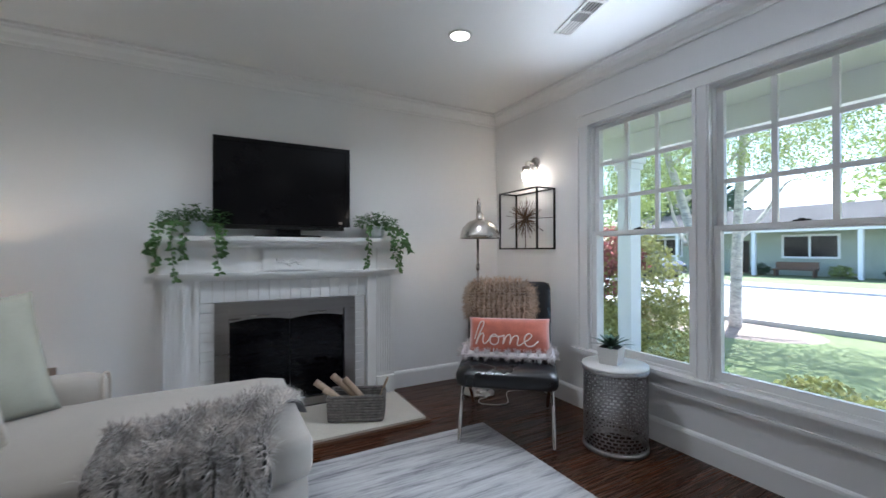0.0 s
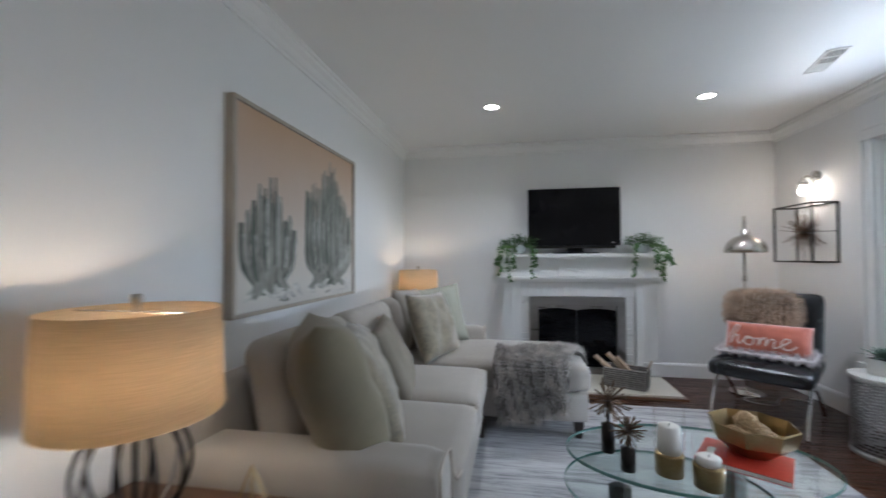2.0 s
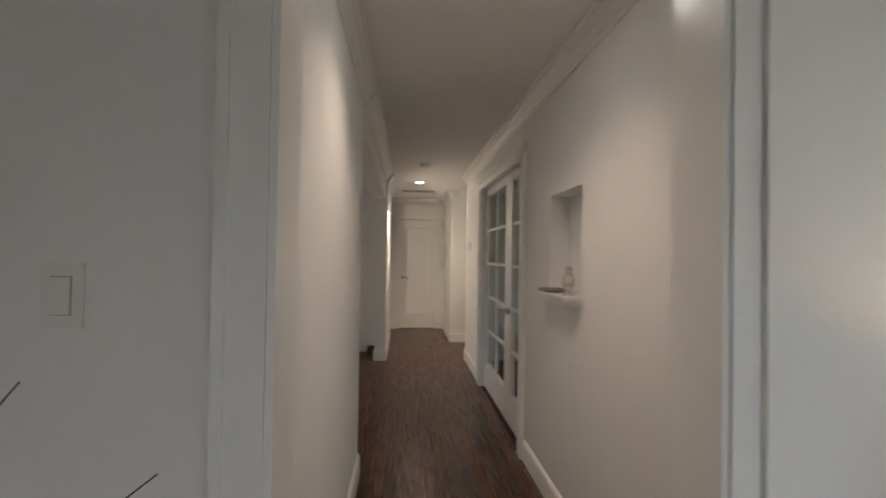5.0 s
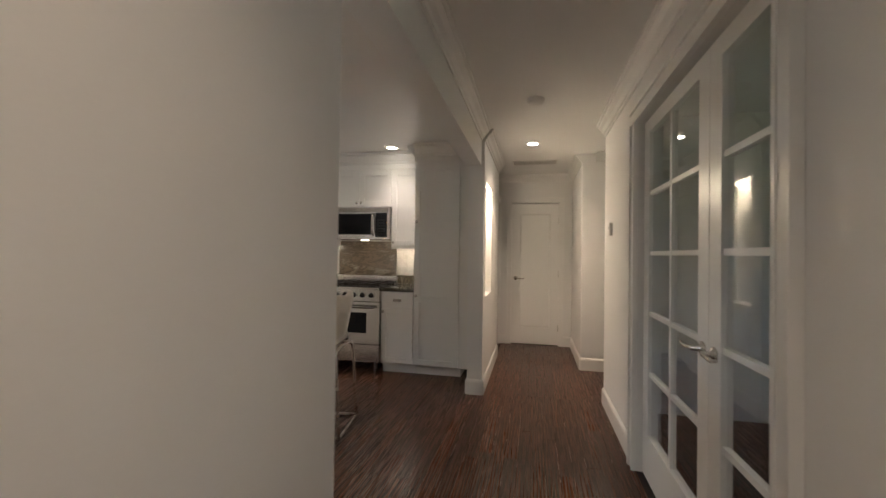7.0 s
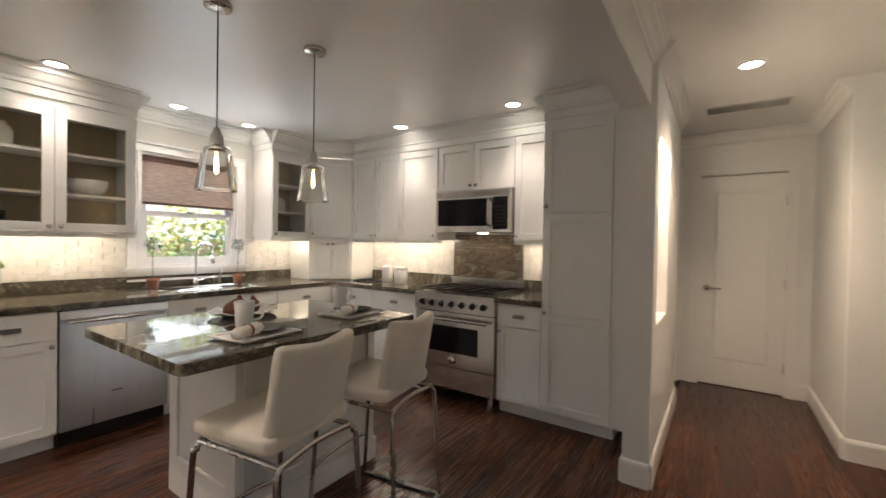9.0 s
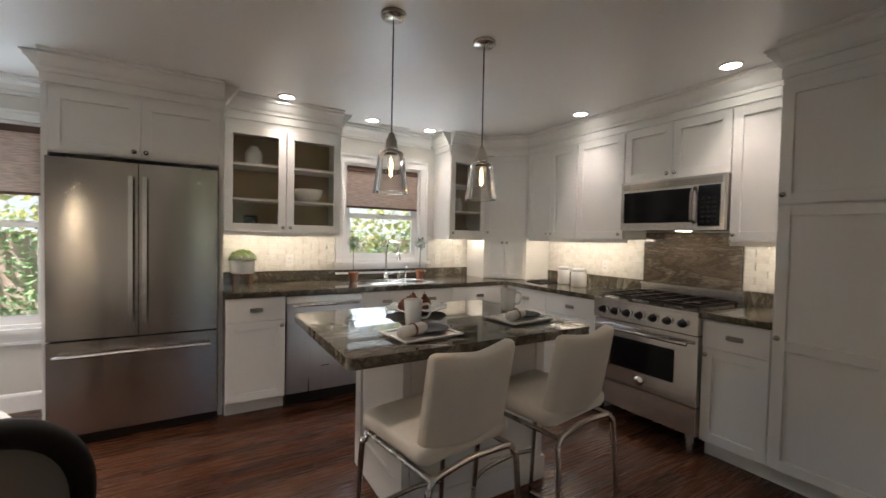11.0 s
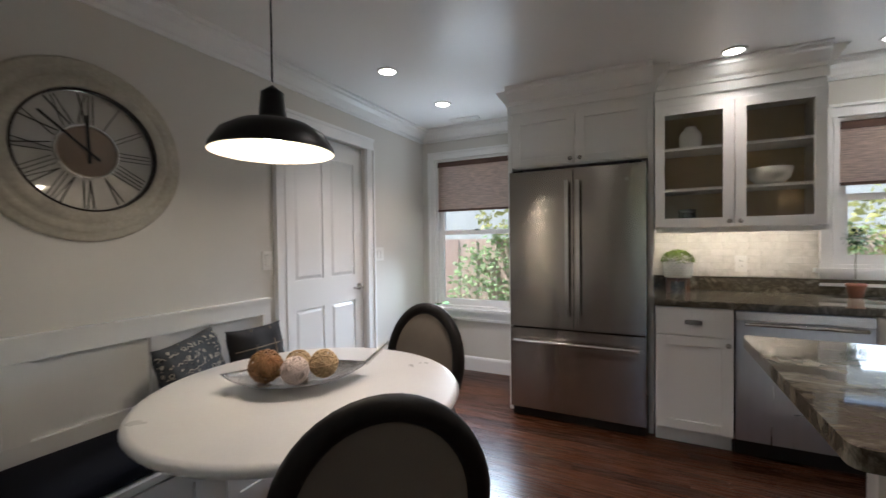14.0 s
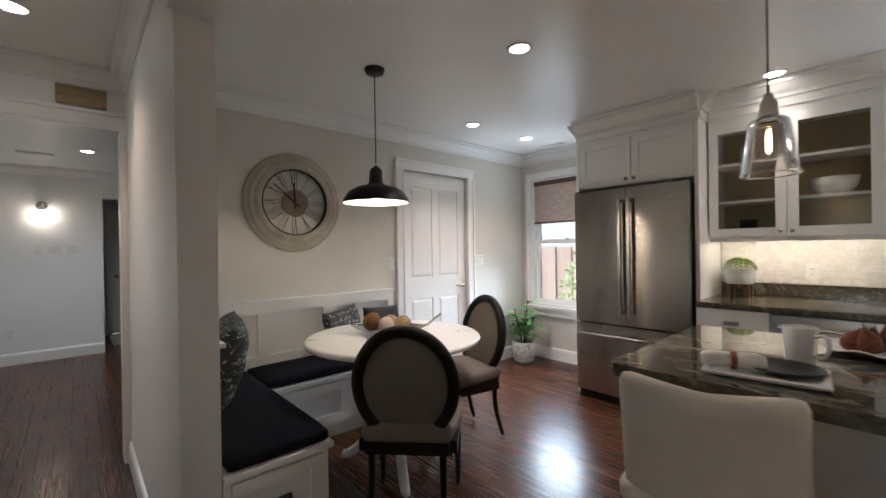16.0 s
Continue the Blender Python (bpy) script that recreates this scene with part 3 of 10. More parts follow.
def window(name, label, m, w, z0, z1, meet, cols, rows, depth=0.10, rail=0.042, j=0.022, inset=0.032):
    """A double-hung window in an opening w wide; local x along the wall, +y outwards, y = 0 the room's wall face."""
    e = thing(name, label, "window", m, kind="structure")
    for nm, b in (("jamb", (0, j, 0.002, depth, z0, z1)), ("jamb", (w - j, w, 0.002, depth, z0, z1)), ("head", (j, w - j, 0.002, depth, z1 - j, z1)), ("window_sill", (j, w - j, 0.002, depth + 0.05, z0, z0 + j))):
        part(nm, box(*b, 0.002, 1), "trim", e)
    for nm, q0, q1, y0, c, r in (("upper_sash", meet - 0.012, z1 - j, inset + 0.030, cols, rows), ("lower_sash", z0 + j, meet + 0.022, inset, 1, 1)):
        bm = bmesh.new()
        x0, x1 = j, w - j
        b0 = rail * (1.25 if nm == "lower_sash" else 0.8)
        add_box(bm, x0, x0 + rail, y0, y0 + 0.028, q0, q1)
        add_box(bm, x1 - rail, x1, y0, y0 + 0.028, q0, q1)
        add_box(bm, x0 + rail, x1 - rail, y0, y0 + 0.028, q0, q0 + b0)
        add_box(bm, x0 + rail, x1 - rail, y0, y0 + 0.028, q1 - rail * 0.8, q1)
        sash = part(nm, bevel(bm, 0.003, 1), "trim", e)
        gx0, gx1, gz0, gz1 = x0 + rail, x1 - rail, q0 + b0, q1 - rail * 0.8
        mw = 0.024
        for k in range(1, c):
            xc = gx0 + (gx1 - gx0) * k / c
            part("muntin", box(xc - mw / 2, xc + mw / 2, y0 + 0.004, y0 + 0.024, gz0, gz1, 0.002, 1), "trim", sash)
        for k in range(1, r):
            zc = gz0 + (gz1 - gz0) * k / r
            part("muntin", box(gx0, gx1, y0 + 0.0055, y0 + 0.0225, zc - mw / 2, zc + mw / 2, 0.002, 1), "trim", sash)
        for a in range(c):
            for b in range(r):
                p = part("pane", box(gx0 + (gx1 - gx0) * a / c, gx0 + (gx1 - gx0) * (a + 1) / c, y0 + 0.013, y0 + 0.0145, gz0 + (gz1 - gz0) * b / r, gz0 + (gz1 - gz0) * (b + 1) / r), "glass", sash)
                p.visible_shadow = False
    xc = w / 2
    bm = lathe([(0.012, 0), (0.016, 0.004), (0.014, 0.012), (0.006, 0.016)], 12, Matrix.Translation((xc, inset + 0.013, meet + 0.022)))
    add_box(bm, xc - 0.03, xc + 0.035, inset + 0.004, inset + 0.018, meet + 0.0225, meet + 0.03)
    part("sash_lock", bm, "blackm", e, "dark sash lock")
    return e


EAST = lambda y0: pose(2.80, y0, 0, 0, 0, -90)
SOUTH = lambda x0, y: pose(x0, y, 0, 0, 0, 180)
window("window_1", "white double-hung window with nine small upper panes", EAST(2.072), 0.744, 0.44, 2.025, 1.25, 3, 3, rail=0.034, j=0.016, inset=0.010)
window("window_2", "white double-hung window with nine small upper panes", EAST(1.262), 0.772, 0.44, 2.025, 1.25, 3, 3, rail=0.034, j=0.016, inset=0.010)
# third window, out of view, added to let more daylight into the room
window("window_6", "white double-hung window with nine small upper panes", EAST(0.424), 0.774, 0.44, 2.025, 1.25, 3, 3, rail=0.034, j=0.016, inset=0.010)
casing("window_trim_east", "white moulded trim round the row of windows", EAST(2.072), 2.422, 0.44, 2.025, 0.095, True)
for k, y in enumerate((1.295, 0.457)):
    single("window_mullion", boxes([(2.774, 2.798, y - 0.045, y + 0.045, 0.442, 2.022), (2.764, 2.774, y - 0.035, y - 0.02, 0.442, 2.022), (2.764, 2.774, y + 0.02, y + 0.035, 0.442, 2.022)], 0.002), "trim", "white mullion between the paired windows", "trim", "structure")
window("window_3", "white double-hung kitchen window over the sink", SOUTH(-4.41, -5.72), 0.83, 1.09, 2.07, 1.55, 1, 1, rail=0.05)
casing("window_trim_sink", "white flat trim round the sink window", SOUTH(-4.41, -5.72), 0.83, 1.09, 2.07, 0.085, True)
window("window_4", "white double-hung dining nook window", SOUTH(-1.34, -5.92), 0.88, 0.62, 2.13, 1.38, 1, 1, rail=0.05)
casing("window_trim_nook", "white flat trim round the nook window", SOUTH(-1.34, -5.92), 0.88, 0.62, 2.13, 0.075, True)
window("window_5", "white study window", pose(-4.4, 2.0, 0), 1.4, 0.9, 2.0, 1.45, 2, 2)
casing("arch_trim_living", "white cased opening between living room and hall", pose(-0.92, -2.00, 0, 0, 0, 90), 0.91, 0.0, 2.10, 0.09)
casing("arch_trim_hall", "white cased opening on the hall side", pose(-1.04, -1.09, 0, 0, 0, -90), 0.91, 0.0, 2.10, 0.09)
single("arch_jamb", boxes([(-1.060, -0.900, -1.9995, -1.985, 0, 2.0995), (-1.060, -0.900, -1.105, -1.0905, 0, 2.0995), (-1.060, -0.900, -1.985, -1.105, 2.085, 2.0995)]), "trim", "white jamb lining of the hall opening", "trim", "structure")


# ---- doors ----
def lever(parent, m, flip=1, mat="nickel"):
    bm = lathe([(0.028, 0), (0.028, 0.006), (0.02, 0.012), (0.011, 0.014), (0.011, 0.045), (0.0, 0.046)], 16, m)
    h = part("door_handle", bm, mat, parent, "brushed nickel lever handle", True)
    pts = [m @ Vector(p) for p in ((0, 0, 0.04), (flip * 0.04, 0, 0.045), (flip * 0.08, -0.006, 0.044), (flip * 0.12, 0.004, 0.042))]
    part("lever", tube(smooth_path(pts, 4), 0.009, 8, taper=0.006), mat, h, "", True)


def panel_door(name, label, m, w, h, panels, hinge_left=True, handle_z=0.95, thick=0.04):
    """A moulded door; local x across, -y towards the viewer; panels are (x0, x1, z0, z1) as shares."""
    e = thing(name, label, "door", m, kind="structure")
    bm = bmesh.new()
    add_box(bm, 0, w, 0.004, thick, 0.008, h)
    xs = sorted({0.0, 1.0, *[p[0] for p in panels], *[p[1] for p in panels]})
    leaf = part("door_leaf", bm, "trim", e)
    fr = bmesh.new()
    zs = sorted({0.0, 1.0, *[p[2] for p in panels], *[p[3] for p in panels]})
    for xa, xb in zip(xs, xs[1:]):
        for za, zb in zip(zs, zs[1:]):
            cx, cz = (xa + xb) / 2, (za + zb) / 2
            if not any(p[0] < cx < p[1] and p[2] < cz < p[3] for p in panels):
                add_box(fr, xa * w, xb * w, -0.006, 0.0038, max(0.008, za * h), zb * h)
    bmesh.ops.remove_doubles(fr, verts=fr.verts[:], dist=1e-4)
    part("door_frame", fr, "trim", leaf)
    for x0, x1, z0, z1 in panels:
        p = bmesh.new()
        vs = add_box(p, x0 * w + 0.008, x1 * w - 0.008, -0.001, 0.0038, z0 * h + 0.008, z1 * h - 0.008)
        for v in vs:
            if v.co.y < 0:
                v.co.x += 0.022 if v.co.x < (x0 + x1) / 2 * w else -0.022
                v.co.z += 0.022 if v.co.z < (z0 + z1) / 2 * h else -0.022
                v.co.y -= 0.004
        part("panel", p, "trim", leaf)
    hx = w - 0.06 if hinge_left else 0.06
    lever(leaf, pose(hx, -0.006, handle_z, 90, 0, 0), -1 if hinge_left else 1)
    for z in (0.25, h / 2, h - 0.25):
        x = 0.0 if hinge_left else w
        part("hinge", lathe([(0.006, -0.045), (0.006, 0.045)], 8, Matrix.Translation((x, -0.008, z))), "nickel", e)
    return e


WEST = lambda y0, x=-7.78: pose(x, y0, 0, 0, 0, 90)
panel_door("door_1", "white single-panel closet door with nickel lever, closed", pose(-7.80, -1.83, 0, 0, 0, 90), 0.66, 2.03, [(0.16, 0.84, 0.12, 0.93)], False)
casing("door_trim_closet", "white flat trim round the closet door", WEST(-1.83), 0.66, 0.0, 2.04, 0.075)
panel_door("door_2", "white four-panel back door, closed", pose(-1.15, -4.08, 0, 0, 0, -90), 0.85, 2.07, [(0.13, 0.45, 0.50, 0.93), (0.55, 0.87, 0.50, 0.93), (0.13, 0.45, 0.10, 0.40), (0.55, 0.87, 0.10, 0.40)], True, 0.93)
casing("door_trim_nook", "white moulded trim round the back door", pose(-1.19, -4.08, 0, 0, 0, -90), 0.85, 0.0, 2.075, 0.095)
panel_door("door_3", "white panel foyer door with nickel lever, closed", pose(4.32, -2.20, 0, 0, 0, -90), 0.75, 2.03, [(0.15, 0.85, 0.52, 0.93), (0.15, 0.85, 0.10, 0.45)], False)
casing("door_trim_foyer", "white trim round the foyer door", pose(4.30, -2.20, 0, 0, 0, -90), 0.75, 0.0, 2.04, 0.07)
casing("door_trim_hall_end", "white trim of a doorway at the hall's end", pose(-7.10, -2.02, 0, 0, 0, 180), 0.60, 0.0, 2.04, 0.07)

# French doors to the study
def french_leaf(e, x0, w, h, hinge_left, cols=2):
    bm = bmesh.new()
    s, tr, br = 0.10, 0.085, 0.26
    for b in ((x0, x0 + s, 0, h), (x0 + w - s, x0 + w, 0, h), (x0 + s, x0 + w - s, h - tr, h), (x0 + s, x0 + w - s, 0, br)):
        add_box(bm, b[0], b[1], 0.0, 0.04, b[2] + 0.008, b[3])
    leaf = part("door_leaf", bevel(bm, 0.003, 1), "trim", e, "white glazed door leaf")
    gx0, gx1, gz0, gz1 = x0 + s, x0 + w - s, br, h - tr
    for k in range(1, cols):
        xm = gx0 + (gx1 - gx0) * k / cols
        part("muntin", box(xm - 0.012, xm + 0.012, 0.006, 0.034, gz0, gz1, 0.003, 1), "trim", leaf)
    for k in range(1, 5):
        z = gz0 + (gz1 - gz0) * k / 5
        part("muntin", box(gx0, gx1, 0.0075, 0.0325, z - 0.012, z + 0.012, 0.003, 1), "trim", leaf)
    for a in range(cols):
        for b in range(5):
            part("pane", box(gx0 + (gx1 - gx0) * a / cols, gx0 + (gx1 - gx0) * (a + 1) / cols, 0.019, 0.021, gz0 + (gz1 - gz0) * b / 5, gz0 + (gz1 - gz0) * (b + 1) / 5), "glass", leaf)
    hx = x0 + (w - 0.05 if hinge_left else 0.05)
    lever(leaf, pose(hx, 0.0, 0.93, 90, 0, 0), -1 if hinge_left else 1)


fd = thing("door_4", "white french doors with a wide and a narrow glazed leaf, closed", "door", pose(-4.415, -0.875, 0), kind="structure")
french_leaf(fd, 0.0, 0.923, 2.085, True)
french_leaf(fd, 0.927, 0.525, 2.085, False, 1)
casing("door_trim_study", "white moulded trim round the french doors", pose(-4.42, -0.91, 0), 1.462, 0.0, 2.095, 0.09)

# ---- living room: materials ----
MAT.update({
    "linen": M("cream_linen", (0.37, 0.335, 0.29), 0.9, var=0.05, scale=3, fine=420, bump=0.25, sheen=0.2),
    "seam": M("linen_piping", (0.44, 0.39, 0.33), 0.9, var=0.05, fine=300),
    "sage": M("sage_cotton", (0.20, 0.172, 0.112), 0.9, var=0.08, scale=6, fine=320, bump=0.25, sheen=0.2),
    "velvet": M("taupe_velvet", (0.235, 0.20, 0.14), 0.75, var=0.25, scale=14, fine=90, bump=0.3, sheen=0.6),
    "taupe": M("taupe_cotton", (0.235, 0.205, 0.16), 0.9, var=0.05, scale=5, fine=350, bump=0.25),
    "fur_grey": M("grey_fur", (0.43, 0.39, 0.35), 0.8, var=0.45, scale=11, fine=60, bump=0.2, sheen=0.5),
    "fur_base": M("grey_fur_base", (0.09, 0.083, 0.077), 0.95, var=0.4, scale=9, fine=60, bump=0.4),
    "fur_tan": M("tan_fur", (0.50, 0.365, 0.255), 0.8, var=0.40, scale=8, fine=60, bump=0.2, sheen=0.5),
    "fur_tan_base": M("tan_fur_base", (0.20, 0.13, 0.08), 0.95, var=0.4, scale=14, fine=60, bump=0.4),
    "fur_white": M("white_fur", (0.62, 0.56, 0.55), 0.85, var=0.15, scale=16, fine=60, bump=0.2, sheen=0.5),
    "leather": M("black_leather", (0.008, 0.008, 0.009), 0.28, var=0.2, scale=6, fine=160, bump=0.12, rvar=0.06),
    "rust": M("rust_velvet", (0.46, 0.12, 0.07), 0.7, var=0.16, scale=12, fine=160, bump=0.25, sheen=0.5),
    "rope": M("cream_rope", (0.74, 0.62, 0.55), 0.9, var=0.06, fine=500, bump=0.4),
    "shade": None,
    "palesage": M("pale_sage_cotton", (0.38, 0.38, 0.31), 0.9, var=0.06, scale=6, fine=320, bump=0.25),
    "iron": M("dark_iron", (0.035, 0.03, 0.028), 0.42, 0.8, var=0.12, scale=12, bump=0.06),
    "top_wood": wood("walnut_top", (0.06, 0.028, 0.015), (0.18, 0.095, 0.052), 0.35, (3, 26, 26)),
    "leg_wood": wood("dark_leg_wood", (0.015, 0.010, 0.008), (0.04, 0.026, 0.02), 0.35, (20, 20, 3)),
    "birch": wood("birch_log", (0.28, 0.19, 0.12), (0.62, 0.50, 0.38), 0.8, (16, 16, 3)),
    "wicker": M("grey_wicker", (0.19, 0.175, 0.16), 0.75, var=0.25, scale=30, fine=160, bump=0.3),
    "hearth": M("cream_hearth", (0.62, 0.58, 0.50), 0.35, var=0.06, scale=3, fine=70, bump=0.05),
    "brickw": M("white_painted_brick", (0.74, 0.74, 0.73), 0.5, var=0.03, scale=9, fine=70, bump=0.35),
    "firesteel": M("fire_surround_steel", (0.34, 0.33, 0.32), 0.3, 1.0, var=0.06, scale=3, fine=40, bump=0.02, stretch=(0.4, 8, 8)),
    "fireglass": M("smoked_fire_glass", (0.004, 0.004, 0.005), 0.08, var=0.4, scale=8, fine=30, bump=0.0, stretch=(1, 1, 6), rvar=0.03),
    "leaf": M("ivy_leaf", (0.055, 0.125, 0.03), 0.45, var=0.35, scale=14, fine=60, bump=0.1),
    "leaf_d": M("dark_leaf", (0.03, 0.075, 0.028), 0.4, var=0.3, scale=14, fine=60, bump=0.1),
    "leaf_s": M("succulent_leaf", (0.06, 0.115, 0.075), 0.45, var=0.25, scale=18, fine=60, bump=0.1),
    "stem": M("green_stem", (0.09, 0.10, 0.04), 0.7, var=0.2),
    "gold": M("brushed_gold", (0.33, 0.235, 0.115), 0.30, 1.0, var=0.08, scale=8, bump=0.05),
    "brass": M("aged_brass_rods", (0.12, 0.075, 0.045), 0.42, 1.0, var=0.2, scale=20),
    "wax": M("candle_wax", (0.80, 0.77, 0.70), 0.5, var=0.03, bump=0.05),
    "book": M("red_book_cover", (0.50, 0.05, 0.03), 0.3, var=0.08, bump=0.02),
    "paper": M("book_pages", (0.74, 0.71, 0.64), 0.8, var=0.04, fine=300),
    "rattan": M("rattan_ball", (0.55, 0.40, 0.22), 0.7, var=0.2, scale=20, fine=120, bump=0.3),
    "white_pot": M("white_ceramic", (0.76, 0.75, 0.72), 0.25, var=0.03, bump=0.03),
    "grey_pot": M("pale_blue_pot", (0.45, 0.50, 0.50), 0.5, var=0.1),
    "picframe": wood("pale_picture_frame", (0.30, 0.26, 0.21), (0.46, 0.41, 0.34), 0.5, (22, 3, 3)),
})


def lampshade_material(name, col, glow, weave=260, low=0.86):
    m, nt, b = mat_base(name)
    v = coords(nt, (6, 6, weave))
    f = noise_node(nt, v, 2.0, 4)
    c = ramp(nt, f, [(0.35, [x * low for x in col]), (0.65, col)])
    dif, trn, mx = (nt.nodes.new("ShaderNode" + k) for k in ("BsdfDiffuse", "BsdfTranslucent", "MixShader"))
    nt.nodes.remove(b)
    nt.links.new(c, dif.inputs["Color"])
    nt.links.new(c, trn.inputs["Color"])
    mx.inputs[0].default_value = glow
    nt.links.new(dif.outputs[0], mx.inputs[1])
    nt.links.new(trn.outputs[0], mx.inputs[2])
    nt.links.new(mx.outputs[0], nt.nodes["Material Output"].inputs["Surface"])
    return m


MAT["fireglass"].node_tree.nodes["Principled BSDF"].inputs["IOR"].default_value = 1.25
MAT["shade"] = lampshade_material("linen_shade", (0.68, 0.55, 0.38), 0.5)
MAT["blind"] = lampshade_material("woven_blind", (0.80, 0.65, 0.57), 0.55, 75, 0.62)


def rug_material():
    m, nt, b = mat_base("striped_rug")
    v = coords(nt, (1.0, 9, 1))
    a, c = noise_node(nt, v, 1.3, 8, 0.72, 0.4), noise_node(nt, coords(nt, (2, 30, 1)), 2.2, 5, 0.7)
    f = math_node(nt, "ADD", math_node(nt, "MULTIPLY", a, 0.62), math_node(nt, "MULTIPLY", c, 0.38))
    nt.links.new(ramp(nt, f, [(0.32, (0.10, 0.10, 0.11)), (0.42, (0.24, 0.235, 0.24)), (0.50, (0.42, 0.41, 0.405)), (0.62, (0.54, 0.535, 0.53))]), b.inputs["Base Color"])
    b.inputs["Roughness"].default_value = 0.95
    bump_to(nt, b, noise_node(nt, coords(nt), 300, 2), 0.4, 0.004)
    return m


MAT["rug"] = rug_material()


def fur(bm, spots, length, width, seed, droop=0.5, lean=None):
    """Add many thin tapering tufts at (point, normal) spots."""
    rng = random.Random(seed)
    for p, n in spots:
        p, n = Vector(p), Vector(n).normalized()
        t = n.orthogonal().normalized()
        t.rotate(Matrix.Rotation(rng.uniform(0, 6.28), 3, n))
        d = (n + t * rng.uniform(0.2, 0.9) + Vector((0, 0, -droop)) * rng.uniform(0.5, 1) + (Vector(lean) if lean else Vector()) * rng.uniform(0.4, 1)).normalized()
        s = d.cross(n)
        s = (s.normalized() if s.length > 1e-4 else t) * width * rng.uniform(0.6, 1.3)
        L = length * rng.uniform(0.6, 1.25)
        mid = p + d * L * 0.55 + n * L * 0.12
        a, b2 = bm.verts.new(p - s), bm.verts.new(p + s)
        c, e = bm.verts.new(mid + s * 0.7), bm.verts.new(mid - s * 0.7)
        tip = bm.verts.new(p + d * L)
        bm.faces.new((a, b2, c, e))
        bm.faces.new((e, c, tip))
    return bm


def surface_spots(bm, count, seed):
    rng = random.Random(seed)
    bm.normal_update()
    fs = list(bm.faces)
    areas = [f.calc_area() for f in fs]
    out = []
    for f in rng.choices(fs, areas, k=count):
        vs = [v.co for v in f.verts]
        w = [rng.random() for _ in vs]
        s = sum(w)
        out.append((sum((v * (k / s) for v, k in zip(vs, w)), Vector()), f.normal.copy()))
    return out


def leaf_shape(bm, base, direction, up, length, width, fold=0.15):
    """One small pointed leaf."""
    d, u = Vector(direction).normalized(), Vector(up)
    s = d.cross(u)
    s = s.normalized() if s.length > 1e-4 else d.orthogonal().normalized()
    n = s.cross(d)
    b = Vector(base)
    p0, p1 = bm.verts.new(b), bm.verts.new(b + d * length - n * length * 0.15)
    m = bm.verts.new(b + d * length * 0.5)
    l1, r1 = bm.verts.new(b + d * length * 0.38 + s * width / 2 + n * fold * width), bm.verts.new(b + d * length * 0.38 - s * width / 2 + n * fold * width)
    l2, r2 = bm.verts.new(b + d * length * 0.72 + s * width * 0.3 + n * fold * width * 0.5), bm.verts.new(b + d * length * 0.72 - s * width * 0.3 + n * fold * width * 0.5)
    for f in ((p0, m, l1), (p0, r1, m), (l1, m, l2), (m, r1, r2), (l2, m, p1), (m, r2, p1)):
        bm.faces.new(f)


# ---- fireplace ----
fp = thing("fireplace", "white painted wooden mantel with fluted pilasters round a steel-framed fireplace", "fireplace", world_at=(0.95, 3.1, 0), kind="structure")
FY = 3.188
part("mantel_shelf", boxes([(0.09, 1.81, 2.965, FY, 1.205, 1.235), (0.105, 1.795, 2.985, FY, 1.185, 1.2045), (0.125, 1.775, 3.01, FY, 1.165, 1.1845)], 0.006), "trim", fp)
part("frieze", box(0.155, 1.715, 3.075, FY, 0.998, 1.1645, 0.003, 1), "trim", fp)
part("frieze_moulding", boxes([(0.142, 1.735, 3.035, FY, 0.982, 0.9975), (0.15, 1.727, 3.045, FY, 0.966, 0.9815)], 0.004), "trim", fp)
for x0 in (0.165, 1.565):
    part("frieze_block", box(x0, x0 + 0.14, 3.06, 3.0745, 0.998, 1.1645, 0.003, 1), "trim", fp)
pl = part("plaque", boxes([(0.745, 1.135, 3.060, 3.0745, 1.005, 1.152)], 0.004), "trim", fp)
bm = bmesh.new()
for b in ((0.752, 1.128, 1.010, 1.018), (0.752, 1.128, 1.139, 1.147), (0.752, 0.760, 1.0185, 1.1385), (1.120, 1.128, 1.0185, 1.1385)):
    add_box(bm, b[0], b[1], 3.053, 3.0595, b[2], b[3])
part("plaque_border", bm, "trim", pl)
bm = bmesh.new()
rng = random.Random(2)
for k in range(15):
    t = k / 14 * 2 - 1
    c = Vector((0.94 + t * 0.10, 3.058, 1.082 - 0.03 * (1 - t * t) + 0.012 * math.sin(9 * t)))
    bmesh.ops.create_icosphere(bm, subdivisions=1, radius=0.011 - 0.004 * abs(t), matrix=Matrix.Translation(c) @ Matrix.Diagonal((1.4, 0.5, 1, 1)))
tube(smooth_path([(0.835, 3.057, 1.088), (0.89, 3.055, 1.058), (0.94, 3.055, 1.083), (0.99, 3.055, 1.058), (1.045, 3.057, 1.088)], 5), 0.004, 6, bm)
part("carved_garland", bm, "trim", pl, "carved garland relief", True)
for x0 in (0.170, 1.570):
    x1 = x0 + 0.125
    col = part("pilaster", box(x0, x1, 3.078, FY, 0.16, 0.9655, 0.002, 1), "trim", fp)
    for k in range(6):
        xc = x0 + 0.015 + k * 0.019
        part("flute", box(xc - 0.006, xc + 0.006, 3.068, 3.0775, 0.19, 0.935, 0.003, 2), "trim", col)
    part("plinth", box(x0 - 0.008, x1 + 0.008, 3.05, FY, 0.032, 0.1595, 0.004, 1), "trim", fp)
    xo = (0.138, 0.1695) if x0 < 0.5 else (x1 + 0.0005, 1.727)
    part("outer_stile", box(*xo, 3.105, FY, 0.0, 0.9655), "trim", fp)
